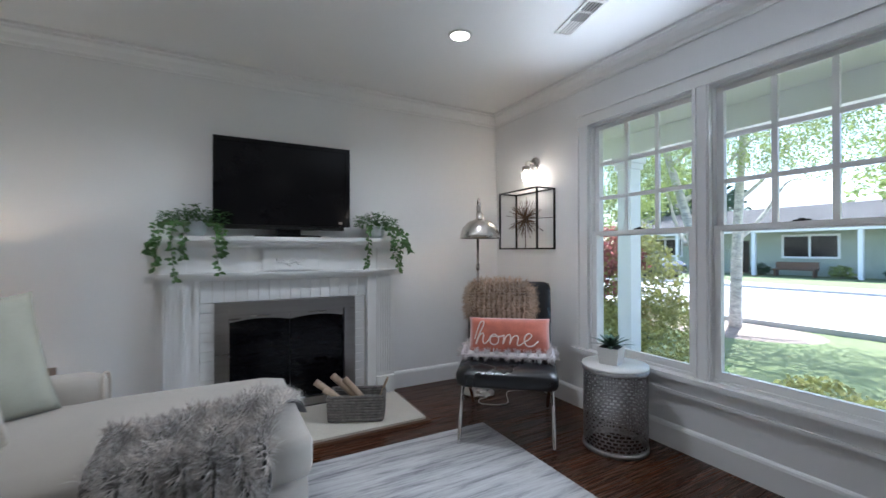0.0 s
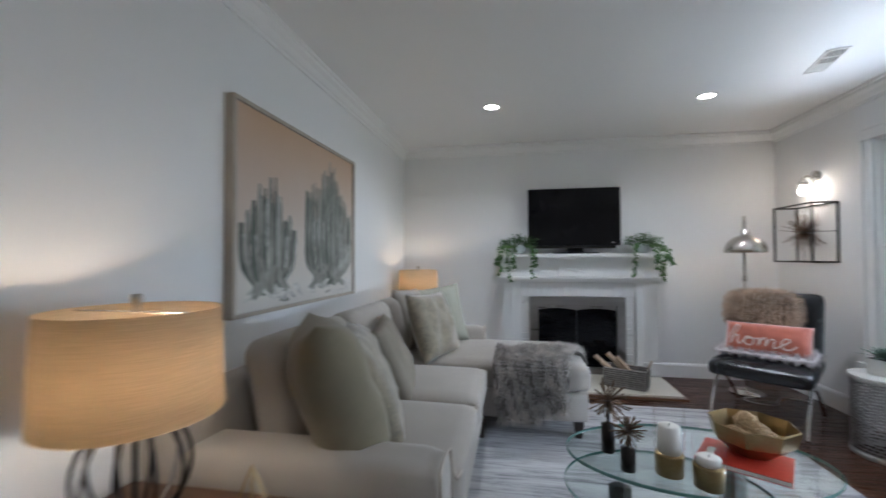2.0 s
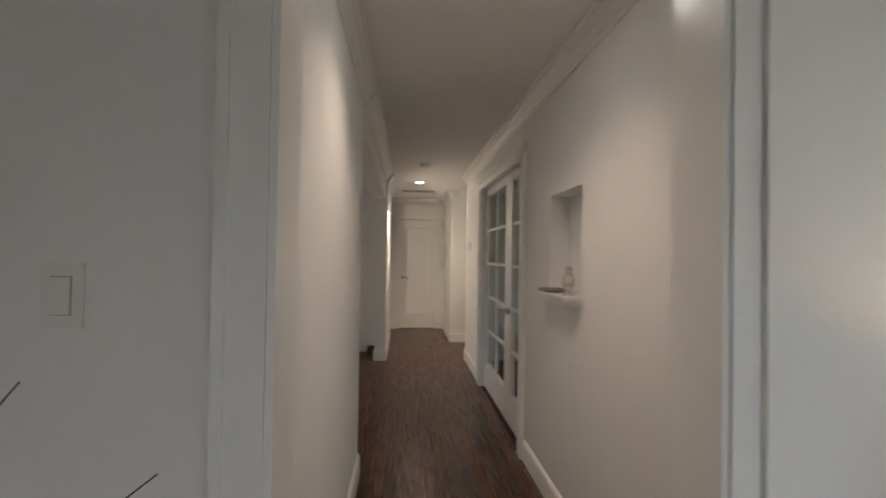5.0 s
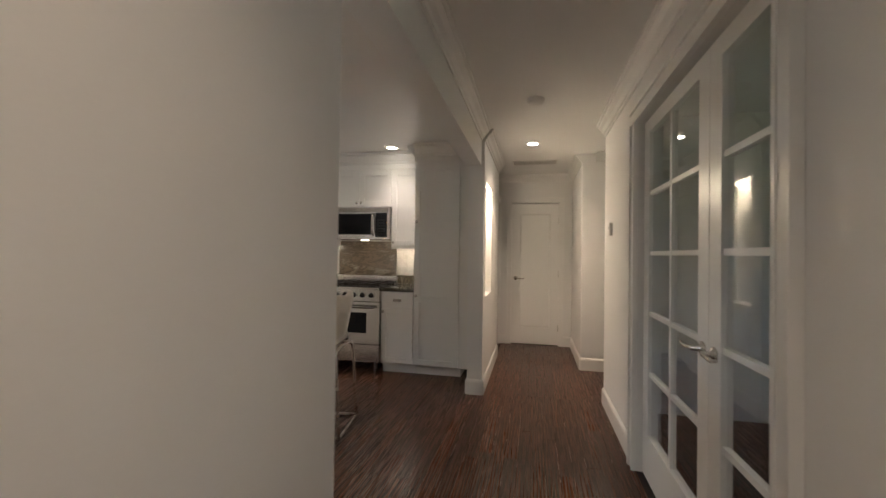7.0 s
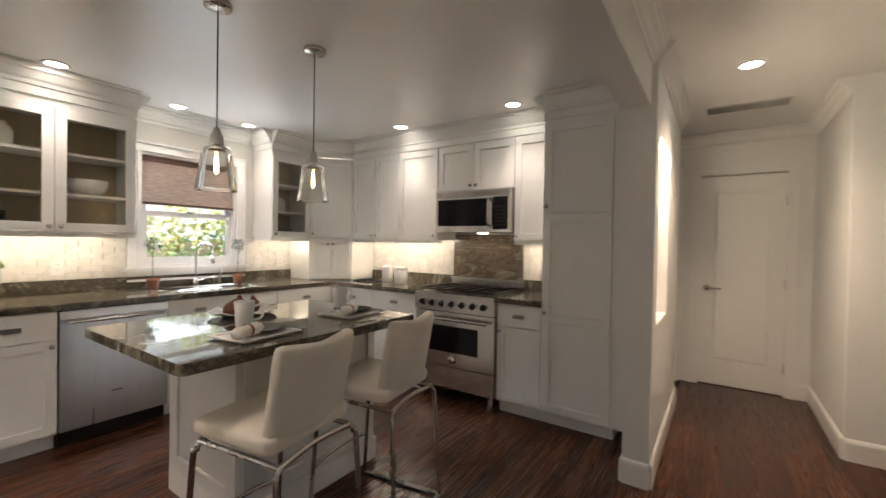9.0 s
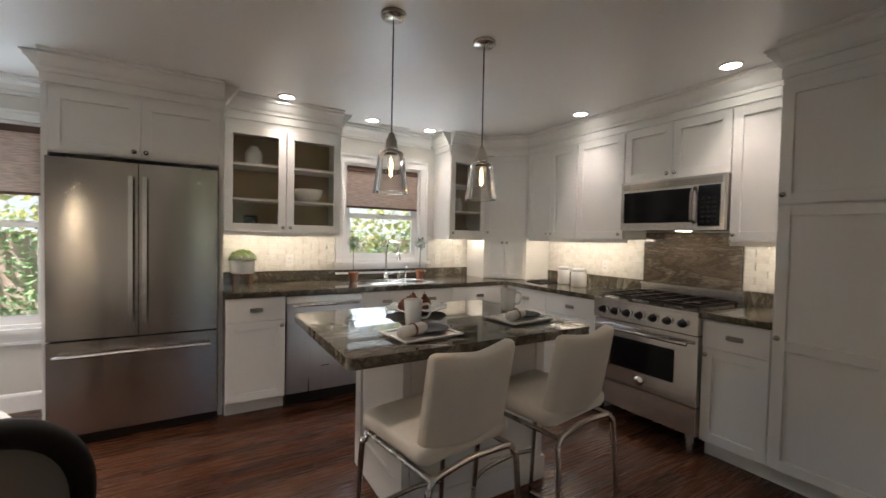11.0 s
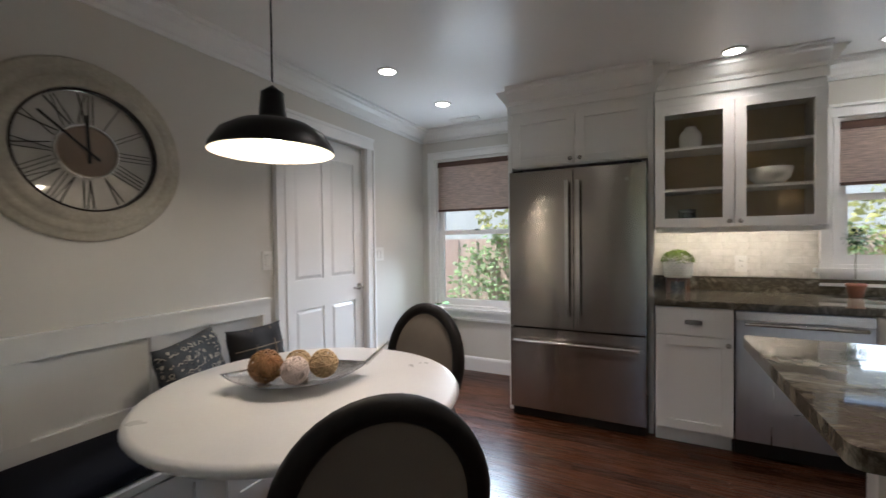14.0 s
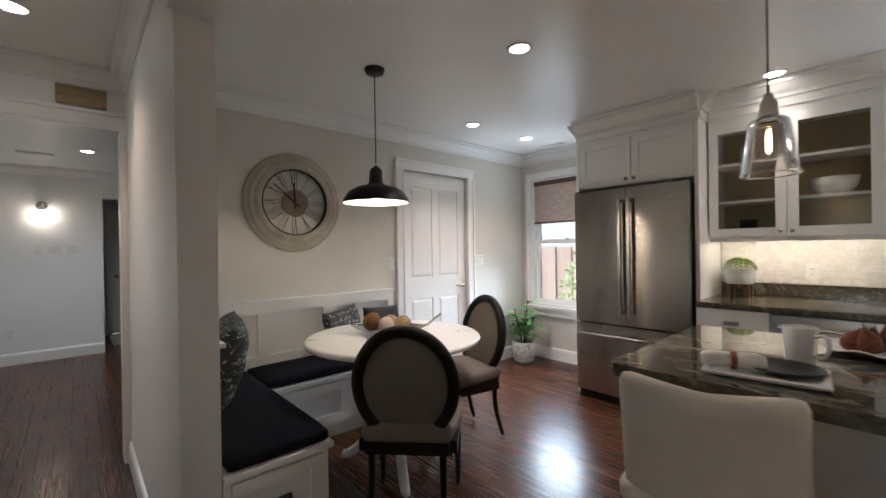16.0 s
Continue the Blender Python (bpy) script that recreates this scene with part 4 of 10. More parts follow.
for b in ((0.2955, 0.374, 0.032, 0.9655), (1.493, 1.5695, 0.032, 0.9655), (0.3745, 1.4925, 0.942, 0.9655)):
    part("inner_moulding", box(b[0], b[1], 3.088, FY, b[2], b[3], 0.006, 2), "trim", fp)
for b in ((0.348, 0.3735, 0.032, 0.9415), (1.4935, 1.519, 0.032, 0.9415)):
    part("inner_bead", box(b[0], b[1], 3.074, 3.0875, b[2], b[3], 0.006, 2), "trim", fp)
part("brick_backing", boxes([(0.3745, 0.455, 3.13, FY, 0.032, 0.9415), (1.39, 1.4925, 3.13, FY, 0.032, 0.9415), (0.4555, 1.3895, 3.13, FY, 0.795, 0.9415)]), "grout", fp)
bv = bpy.data.meshes.new("brick")
_b = box(0, 0.0665, 0, 0.02, 0, 0.140, 0.004, 1)
_b.to_mesh(bv)
_b.free()
bv.materials.append(MAT["brickw"])
bh = bpy.data.meshes.new("brick")
_b = box(0, 0.081, 0, 0.02, 0, 0.0605, 0.004, 1)
_b.to_mesh(bh)
_b.free()
bh.materials.append(MAT["brickw"])
for k in range(16):
    ob = new("brick", bv)
    ob.parent, ob.matrix_parent_inverse = fp, INV[fp]
    ob.location = (0.378 + k * 0.0697, 3.108 + rng.uniform(0, 0.004), 0.798)
for k in range(12):
    for x0 in (0.376, 1.396):
        ob = new("brick", bh)
        ob.parent, ob.matrix_parent_inverse = fp, INV[fp]
        ob.location = (x0, 3.108 + rng.uniform(0, 0.004), 0.034 + k * 0.0635)
ins = part("fire_surround", boxes([(0.458, 0.545, 3.065, 3.15, 0.032, 0.795), (1.312, 1.392, 3.065, 3.15, 0.032, 0.795), (0.5455, 1.3115, 3.065, 3.15, 0.715, 0.795), (0.5455, 1.3115, 3.065, 3.15, 0.032, 0.085)], 0.004), "firesteel", fp, "brushed steel fireplace surround")
part("firebox", boxes([(0.47, 1.38, 3.19, 3.22, 0.033, 0.79)]), "dark", fp)
for x0, x1 in ((0.547, 0.9275), (0.9305, 1.310)):
    d = part("fire_door", box(x0, x1, 3.105, 3.113, 0.086, 0.70), "fireglass", fp, "smoked glass fire door")
    n = 14
    bm = bmesh.new()
    for k in range(n):
        a, b = x0 + (x1 - x0) * k / n, x0 + (x1 - x0) * (k + 1) / n
        mid = (k + 0.5) / n * 2 - 1
        add_box(bm, a, b, 3.095, 3.1045, 0.678 - 0.020 * mid * mid, 0.714)
    part("door_rail", bm, "firesteel", d, "arched steel door rail")
    xm = (x0 + x1) / 2
    part("pull", tube([(xm - 0.06, 3.095, 0.697), (xm - 0.05, 3.083, 0.697), (xm + 0.05, 3.083, 0.697), (xm + 0.06, 3.095, 0.697)], 0.004, 6), "nickel", d)
single("hearth", box(0.24, 1.70, 2.48, 3.045, 0.0, 0.03, 0.004, 1), "hearth", "cream stone hearth slab before the fireplace", "hearth", "structure")
single("hearth_edge", boxes([(0.21, 1.73, 2.45, 2.479, 0.0, 0.016), (1.701, 1.73, 2.48, 3.05, 0.0, 0.016), (0.21, 0.239, 2.48, 3.05, 0.0, 0.016)], 0.003), "top_wood", "wooden edging strip round the hearth", "trim", "structure")

# television
tv = thing("television", "black flat screen television standing on the mantel", "television", world_at=(0.92, 3.1, 1.235))
part("cabinet", box(0.449, 1.354, 3.085, 3.15, 1.318, 1.903, 0.006, 2), "blackm", tv)
bz = bmesh.new()
for b in ((0.449, 1.354, 1.875, 1.903), (0.449, 1.354, 1.318, 1.376), (0.449, 0.480, 1.3765, 1.8745), (1.323, 1.354, 1.3765, 1.8745)):
    add_box(bz, b[0], b[1], 3.072, 3.0845, b[2], b[3])
part("bezel", bevel(bz, 0.002, 1), "black", tv, "glossy black bezel")
part("screen", box(0.4805, 1.3225, 3.080, 3.0845, 1.377, 1.874), "black", tv)
part("speaker_bar", box(0.49, 1.31, 3.075, 3.12, 1.290, 1.317, 0.004, 1), "blackm", tv)
part("neck", box(0.84, 1.00, 3.09, 3.13, 1.252, 1.2895, 0.004, 1), "black", tv)
part("stand", lathe([(0.0, 0), (0.145, 0), (0.14, 0.012), (0.05, 0.017), (0.0, 0.017)], 32, pose(0.92, 3.09, 1.236) @ Matrix.Diagonal((1.6, 0.72, 1, 1))), "black", tv, "", True)
part("logo_mark", box(1.27, 1.295, 3.070, 3.0715, 1.337, 1.354), "nickel", tv)


def ivy(at, seed, spread, trails):
    rng = random.Random(seed)
    e = thing("ivy_planter", "trailing green ivy in a pale ribbed pot on the mantel", "plant", pose(*at), "ivy pots on the mantel")
    part("pot", lathe([(0.045, 0), (0.062, 0.03), (0.066, 0.085), (0.07, 0.09), (0.062, 0.092), (0.058, 0.07)], 24), "grey_pot", e, "pale blue-grey pot", True)
    bm, st = bmesh.new(), bmesh.new()
    for _ in range(420):
        a, r, h = rng.uniform(0, 6.28), rng.random() ** 0.6 * spread, rng.random()
        p = Vector((r * math.cos(a) * 1.15, r * math.sin(a) * 0.45, 0.08 + 0.13 * h * (1 - 0.5 * r / spread)))
        leaf_shape(bm, p, (math.cos(a) + rng.uniform(-.6, .6), math.sin(a) * 0.6 - 0.3 + rng.uniform(-.6, .6), rng.uniform(-.5, .9)), (0, -0.3, 1), rng.uniform(0.02, 0.038), rng.uniform(0.014, 0.024))
    for dx, drop, side in trails:
        pts = smooth_path([(dx * 0.5, -0.03, 0.09), (dx * 0.9, -0.13, 0.07), (dx, -0.185, -0.02), (dx + side * 0.4, -0.18, -drop * 0.55), (dx + side, -0.175, -drop)], 6)
        tube(pts, 0.002, 5, st)
        for i, p in enumerate(pts):
            for _ in range(1 + (i % 3 == 0)):
                leaf_shape(bm, p, (rng.uniform(-1, 1), rng.uniform(-1, 0.1), rng.uniform(-1, 0.2)), (0, -1, 0.4), rng.uniform(0.026, 0.045), rng.uniform(0.02, 0.032))
    part("foliage", bm, "leaf", e, "variegated ivy leaves")
    part("stems", st, "stem", e)
    return e


ivy((0.35, 3.07, 1.236), 3, 0.17, [(-0.17, 0.20, -0.03), (-0.11, 0.27, 0.02), (-0.05, 0.14, 0.0), (0.12, 0.24, 0.02), (-0.20, 0.10, -0.03), (0.16, 0.13, 0.0)])
ivy((1.56, 3.07, 1.236), 8, 0.15, [(-0.12, 0.2, -0.01), (0.06, 0.15, 0.02), (0.10, 0.25, 0.02), (0.18, 0.10, 0.03), (0.14, 0.2, -0.02)])

# basket of birch logs on the hearth
BK = pose(1.30, 2.70, 0.031, 0, 0, -24)
bk = thing("basket", "grey woven rectangular basket holding birch logs", "basket", BK)
bm = bmesh.new()
for k in range(9):
    z = 0.004 + k * 0.0185
    g = 0.006 * (k / 8)
    pts = [(-0.17 - g, -0.09 - g), (0.17 + g, -0.09 - g), (0.17 + g, 0.09 + g), (-0.17 - g, 0.09 + g)]
    loop = []
    for i in range(4):
        a, b = Vector((*pts[i], 0)), Vector((*pts[(i + 1) % 4], 0))
        m_ = 16 if i % 2 == 0 else 9
        for s in range(m_):
            q = a.lerp(b, s / m_)
            o = Vector((b.y - a.y, a.x - b.x, 0)).normalized()
            loop.append(q + o * (0.004 if (s + k) % 2 else -0.003) + Vector((0, 0, z + 0.01)))
    tube(loop, 0.0105, 6, bm, True)
part("woven_sides", bm, "wicker", bk, "", True)
part("base", box(-0.165, 0.165, -0.085, 0.085, 0.0, 0.012), "wicker", bk)
for k, (p, q, r) in enumerate((((-0.02, 0.0, 0.03), (-0.27, -0.02, 0.245), 0.021), ((0.07, 0.03, 0.03), (-0.17, 0.03, 0.27), 0.023), ((0.02, -0.04, 0.03), (-0.21, -0.05, 0.20), 0.019), ((0.11, -0.01, 0.03), (-0.09, 0.02, 0.25), 0.022), ((0.12, 0.04, 0.03), (0.20, 0.06, 0.24), 0.008))):
    pts = smooth_path([BK @ Vector(p), BK @ (Vector(p).lerp(Vector(q), 0.5) + Vector((0, 0.006, 0.006))), BK @ Vector(q)], 4)
    single("birch_log", tube(pts, r, 10), "birch", "peeled pale birch log leaning in the basket", "log", group="logs in the basket", smooth=True)

# ---- sectional sofa ----
def soft(w, d, h, r, m, puff=0.0, n=10):
    bm = rounded_slab(w, d, h, r, puff=puff, n=n)
    bmesh.ops.transform(bm, matrix=m, verts=bm.verts[:])
    return bm


sofa = thing("sectional_sofa", "cream linen sectional sofa with chaise and dark wooden feet", "sofa", world_at=(0.0, 1.1, 0))
part("base", soft(0.93, 1.60, 0.20, 0.03, pose(-0.365, 0.78, 0.11)), "linen", sofa, "", True)
part("chaise_base", soft(1.62, 0.86, 0.20, 0.03, pose(-0.02, 1.98, 0.11)), "linen", sofa, "", True)
for y in (0.49, 1.16):
    s = part("seat_cushion", soft(0.80, 0.665, 0.17, 0.05, pose(-0.27, y, 0.305), 0.02), "linen", sofa, "", True)
    bm = tube(smooth_path([(0.10, y - 0.29, 0.455), (0.122, y - 0.30, 0.44), (0.122, y + 0.30, 0.44), (0.10, y + 0.29, 0.455)], 4), 0.005, 6)
    part("piping", bm, "seam", s, "", True)
part("chaise_cushion", soft(1.60, 0.84, 0.18, 0.055, pose(-0.0, 1.95, 0.305), 0.02, 14), "linen", sofa, "", True)
part("back_frame", soft(0.18, 2.55, 0.46, 0.06, pose(-0.80, 1.14, 0.28)), "linen", sofa, "", True)
for y, tilt in ((0.47, -10), (1.17, -10), (1.88, -10)):
    bm = rounded_slab(0.66, 0.46, 0.19, 0.07, puff=0.02)
    bmesh.ops.transform(bm, matrix=pose(-0.60, y, 0.67, 0, 0, 0) @ pose(0, 0, 0, 0, 90 - 12, 0) @ pose(0, 0, -0.09, 0, 0, 90), verts=bm.verts[:])
    part("back_cushion", bm, "linen", sofa, "", True)
for y0, y1, x1, z in ((-0.12, 0.12, 0.11, 0.59), (2.28, 2.45, 0.05, 0.60)):
    bm = soft(x1 + 0.86, y1 - y0, z - 0.10, 0.065, pose((x1 - 0.86) / 2, (y0 + y1) / 2, 0.10))
    a = part("arm", bm, "linen", sofa, "", True)
    part("piping", tube(smooth_path([(x1 - 0.004, y0 + 0.02, 0.14), (x1 - 0.004, y0 + 0.02, z - 0.07), (x1 - 0.01, y0 + 0.06, z - 0.012), (x1 - 0.01, y1 - 0.06, z - 0.012), (x1 - 0.004, y1 - 0.02, z - 0.07), (x1 - 0.004, y1 - 0.02, 0.14)], 5), 0.005, 6), "seam", a, "", True)
for x, y in ((0.72, 1.60), (0.72, 2.33), (0.08, 1.5), (0.05, -0.05), (-0.78, -0.05), (-0.78, 2.33)):
    bm = bmesh.new()
    vs = add_box(bm, x - 0.032, x + 0.032, y - 0.032, y + 0.032, 0.006, 0.112)
    for v in vs:
        if v.co.z < 0.05:
            v.co.x, v.co.y = x + (v.co.x - x) * 0.72, y + (v.co.y - y) * 0.72
    part("foot", bevel(bm, 0.003, 1), "leg_wood", sofa, "dark tapered wooden foot")


def pillow(label, m, w, h, d, material, seed, extra=None, pin=0.16):
    p = single("throw_pillow", cushion(w, h, d, 16, pin, 0.022, seed), material, label, "pillow", group="pillows on the sofa", smooth=True, m=m)
    return p


def lean(x, y, z, yaw, back, roll=0):
    """A pillow that stands on its lower edge, leaning back."""
    return pose(x, y, z, 0, 0, yaw) @ pose(0, 0, 0, back, 0, 0) @ pose(0, 0, 0, 0, roll, 0)


pillow("large sage green cotton pillow leaning on the sofa arm", lean(-0.36, 0.22, 0.70, 122, -18, 3), 0.60, 0.58, 0.27, "sage", 1)
pillow("taupe crushed velvet pillow behind the front one", lean(-0.30, 0.45, 0.665, 112, -26, -4), 0.50, 0.48, 0.15, "velvet", 11)
pillow("taupe crushed velvet pillow leaning on the sofa", lean(-0.36, 0.62, 0.65, 108, -22, 3), 0.48, 0.46, 0.15, "velvet", 2)
stp = pillow("taupe pillow with a ruffled striped edge", lean(-0.36, 0.98, 0.64, 100, -24, -4), 0.46, 0.45, 0.14, "taupe", 3)
bm = bmesh.new()
for k in range(22):
    z = -0.21 + k * 0.02
    lathe([(0.0, -0.006), (0.02, -0.005), (0.024, 0.0), (0.02, 0.005), (0.0, 0.006)], 10, Matrix.Translation((0.22, 0.03, z)), bm)
part("ruffle", bm, "rope", stp, "pale ruffled trim")
pillow("taupe crushed velvet square pillow in the sofa corner", lean(-0.28, 1.72, 0.70, 72, -20, 2), 0.52, 0.50, 0.16, "velvet", 4)
pillow("cream linen pillow behind the velvet one", lean(-0.50, 1.90, 0.72, 84, -14, 3), 0.50, 0.48, 0.15, "linen", 5)
pillow("pale sage pillow standing at the chaise arm", lean(-0.33, 2.17, 0.71, 28, -16, -7), 0.46, 0.50, 0.14, "palesage", 6)

# fur throw over the chaise end
def throw_sheet():
    """Laid slantwise over the chaise end, falling down its side in folds."""
    bm = bmesh.new()
    nx, ny = 30, 44
    g = []
    for i in range(nx + 1):
        row = []
        u = i / nx
        n_ = Vector((0.20 + 0.66 * u, 1.74 + 0.32 * u))
        s_ = Vector((0.17 + 0.47 * u, 1.50))
        for j in range(ny + 1):
            v = j / ny
            ripple = 0.020 * math.sin(u * 19 + 2.2 * math.sin(v * 4)) + 0.016 * noise.noise(Vector((u * 5, v * 6, 0)))
            if v < 0.5:
                p = n_.lerp(s_, v / 0.5)
                x, y = p.x, p.y
                z = 0.520 + 0.032 * math.sin(math.pi * v / 0.5) + ripple * 0.8 - 0.02 * (1 - v / 0.5) ** 4
                if x > 0.72:
                    z -= 0.9 * (x - 0.72)
            else:
                k = (v - 0.5) / 0.5
                x = s_.x + k * (0.035 - 0.05 * u)
                bend = min(1.0, k / 0.22)
                y = 1.50 - 0.055 * math.sin(bend * math.pi / 2) - abs(ripple) * 1.9
                z = 0.520 - 0.04 * bend - (0.36 - 0.10 * u) * max(0.0, k - 0.08) / 0.92 + 0.02 * math.sin(u * 9) * k
            row.append(bm.verts.new((x, y, max(z, 0.10))))
        g.append(row)
    for i in range(nx):
        for j in range(ny):
            bm.faces.new((g[i][j], g[i][j + 1], g[i + 1][j + 1], g[i + 1][j]))
    bmesh.ops.recalc_face_normals(bm, faces=bm.faces[:])
    bm.normal_update()
    if sum(f.normal.z for f in bm.faces) < 0:
        bmesh.ops.reverse_faces(bm, faces=bm.faces[:])
    return bm


thr = thing("fur_throw", "shaggy grey-brown faux fur throw draped over the chaise end", "throw blanket", world_at=(0.5, 1.7, 0.5))
bm = throw_sheet()
spots = surface_spots(bm, 20000, 6)
bmesh.ops.solidify(bm, geom=bm.faces[:], thickness=0.012)
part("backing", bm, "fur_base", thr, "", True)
part("fur_coat", fur(bmesh.new(), spots, 0.05, 0.0016, 7, 0.9), "fur_grey", thr, "long grey-brown pile")

# end tables and lamps
def end_table(m, group="end tables"):
    e = thing("end_table", "walnut-topped end table with a dark slatted base", "table", m, group)
    part("tabletop", box(-0.30, 0.30, -0.24, 0.24, 0.46, 0.50, 0.004, 2), "top_wood", e, "walnut top")
    part("apron", boxes([(-0.28, 0.28, -0.22, -0.20, 0.42, 0.4595), (-0.28, 0.28, 0.20, 0.22, 0.42, 0.4595), (-0.28, -0.26, -0.1995, 0.1995, 0.42, 0.4595), (0.26, 0.28, -0.1995, 0.1995, 0.42, 0.4595)]), "leg_wood", e)
    for sx in (-1, 1):
        for sy in (-1, 1):
            part("leg", box(sx * 0.25 - 0.02, sx * 0.25 + 0.02, sy * 0.195 - 0.018, sy * 0.195 + 0.018, 0, 0.4195, 0.003, 1), "leg_wood", e)
    for k in range(9):
        x = -0.2 + k * 0.05
        for y in (-0.2, 0.2):
            part("slat", box(x - 0.01, x + 0.01, y - 0.006, y + 0.006, 0.085, 0.4195), "leg_wood", e)
    part("lower_shelf", box(-0.25, 0.25, -0.19, 0.19, 0.06, 0.08), "leg_wood", e)
    return e


t1 = end_table(pose(-0.575, -0.375, 0))
copy_thing(t1, pose(-0.60, 2.78, 0))


def table_lamp(m):
    e = thing("table_lamp", "table lamp with tan drum shade and dark ring base", "lamp", m, "table lamps")
    part("base", lathe([(0.0, 0), (0.085, 0), (0.085, 0.018), (0.078, 0.022), (0.03, 0.024), (0.03, 0.035), (0.0, 0.036)], 28), "iron", e, "", True)
    for k in range(5):
        pts = []
        a = math.pi * k / 5 + 0.2
        for i in range(28):
            t = 2 * math.pi * i / 28
            r = 0.122 * math.sin(t)
            pts.append((r * math.cos(a), r * math.sin(a), 0.178 + 0.142 * math.cos(t)))
        part("ring", tube(pts, 0.0055, 6, close=True), "iron" if k != 2 else "nickel", e, "", True)
    part("stem", tube([(0, 0, 0.03), (0, 0, 0.37)], 0.006, 8), "iron", e)
    sh = lathe([(0.196, 0.315), (0.198, 0.315), (0.190, 0.575), (0.188, 0.575), (0.196, 0.318)], 48, cap=False)
    sh2 = part("shade", sh, "shade", e, "tan woven linen drum shade", True)
    part("spider", tube([(-0.187, 0, 0.568), (0, 0, 0.568), (0.187, 0, 0.568)], 0.0025, 6), "nickel", sh2)
    part("finial", lathe([(0.0, 0.566), (0.012, 0.57), (0.008, 0.582), (0.014, 0.597), (0.012, 0.612), (0.0, 0.614)], 14), "pewter", e, "", True)
    part("bulb", lathe([(0.0, 0.38), (0.014, 0.385), (0.03, 0.43), (0.026, 0.455), (0.0, 0.47)], 16), "bulb", e, "", True)
    return e


MAT["bulb"] = glowing("warm_bulb", (1.0, 0.88, 0.72), 9.0)
L1, L2 = (-0.62, -0.37, 0.50), (-0.66, 2.80, 0.50)
tl = table_lamp(pose(*L1))
copy_thing(tl, pose(*L2))
for p in (L1, L2):
    bulb_lamp("table_lamp_light", (p[0], p[1], p[2] + 0.46), 0.95, (1.0, 0.70, 0.42))

# geometric terrarium beside the lamp
te = thing("terrarium", "small gold-framed glass terrarium with a succulent", "terrarium", pose(-0.36, -0.28, 0.5))
V = [Vector((0.05 * math.cos(a), 0.05 * math.sin(a), 0.05)) for a in [k * math.pi / 3 for k in range(6)]]
V0 = [Vector((0.03 * math.cos(a), 0.03 * math.sin(a), 0.0)) for a in [k * math.pi / 3 for k in range(6)]]
tip = Vector((0.0, 0.0, 0.165))
bm = bmesh.new()
for k in range(6):
    tube([V[k], V[(k + 1) % 6]], 0.002, 5, bm)
    tube([V0[k], V[k]], 0.002, 5, bm)
    tube([V0[k], V0[(k + 1) % 6]], 0.002, 5, bm)
    tube([V[k], tip], 0.002, 5, bm)
part("gold_frame", bm, "gold", te)
bm = bmesh.new()
rng = random.Random(3)
for _ in range(46):
    a = rng.uniform(0, 6.28)
    leaf_shape(bm, (0.012 * math.cos(a), 0.012 * math.sin(a), 0.025), (math.cos(a), math.sin(a), rng.uniform(0.3, 1.6)), (0, 0, 1), 0.035, 0.012)
part("succulent", bm, "leaf_d", te)
part("pebbles", lathe([(0.0, 0.002), (0.028, 0.002), (0.036, 0.022), (0.0, 0.028)], 12), "white_pot", te)

# painting of cacti
def painting_material():
    m, nt, b = mat_base("canvas_painting")
    v = coords(nt)
    sep = nt.nodes.new("ShaderNodeSeparateXYZ")
    nt.links.new(v, sep.inputs[0])
    f = math_node(nt, "ADD", sep.outputs[2], math_node(nt, "MULTIPLY", noise_node(nt, v, 2.4, 5), 0.25))
    c = ramp(nt, math_node(nt, "MULTIPLY", math_node(nt, "SUBTRACT", f, 0.95), 0.92), [(0.0, (0.44, 0.43, 0.41)), (0.22, (0.62, 0.59, 0.54)), (0.55, (0.58, 0.49, 0.42)), (1.0, (0.50, 0.345, 0.23))])
    nt.links.new(c, b.inputs["Base Color"])
    b.inputs["Roughness"].default_value = 0.85
    bump_to(nt, b, noise_node(nt, v, 500, 2), 0.3, 0.002)
    return m


MAT["canvas"] = painting_material()
MAT["paint_dark"] = M("dark_green_brushwork", (0.11, 0.12, 0.105), 0.85, var=0.5, scale=9, fine=90, bump=0.2, stretch=(1, 3, 0.5))
MAT["paint_mid"] = M("grey_green_brushwork", (0.25, 0.25, 0.22), 0.85, var=0.4, scale=9, fine=90, bump=0.2, stretch=(1, 3, 0.5))
MAT["paint_pale"] = M("pale_brushwork", (0.48, 0.47, 0.44), 0.85, var=0.3, scale=14, fine=90, bump=0.2, stretch=(1, 1, 2))
pc = thing("painting", "framed canvas painting of tall green cacti under a tan sky", "painting", world_at=(-0.9, 0.98, 0.93))
PX = -0.918
part("canvas", box(PX, PX + 0.034, 0.335, 1.630, 0.955, 1.90), "canvas", pc)
for b in ((0.314, 1.651, 1.901, 1.920), (0.314, 1.651, 0.935, 0.954), (0.314, 0.334, 0.9545, 1.9005), (1.631, 1.651, 0.9545, 1.9005)):
    part("frame", box(PX, PX + 0.046, *b, 0.002, 1), "picframe", pc)
# brushed cactus arms on the canvas
rng = random.Random(12)


strokes = []


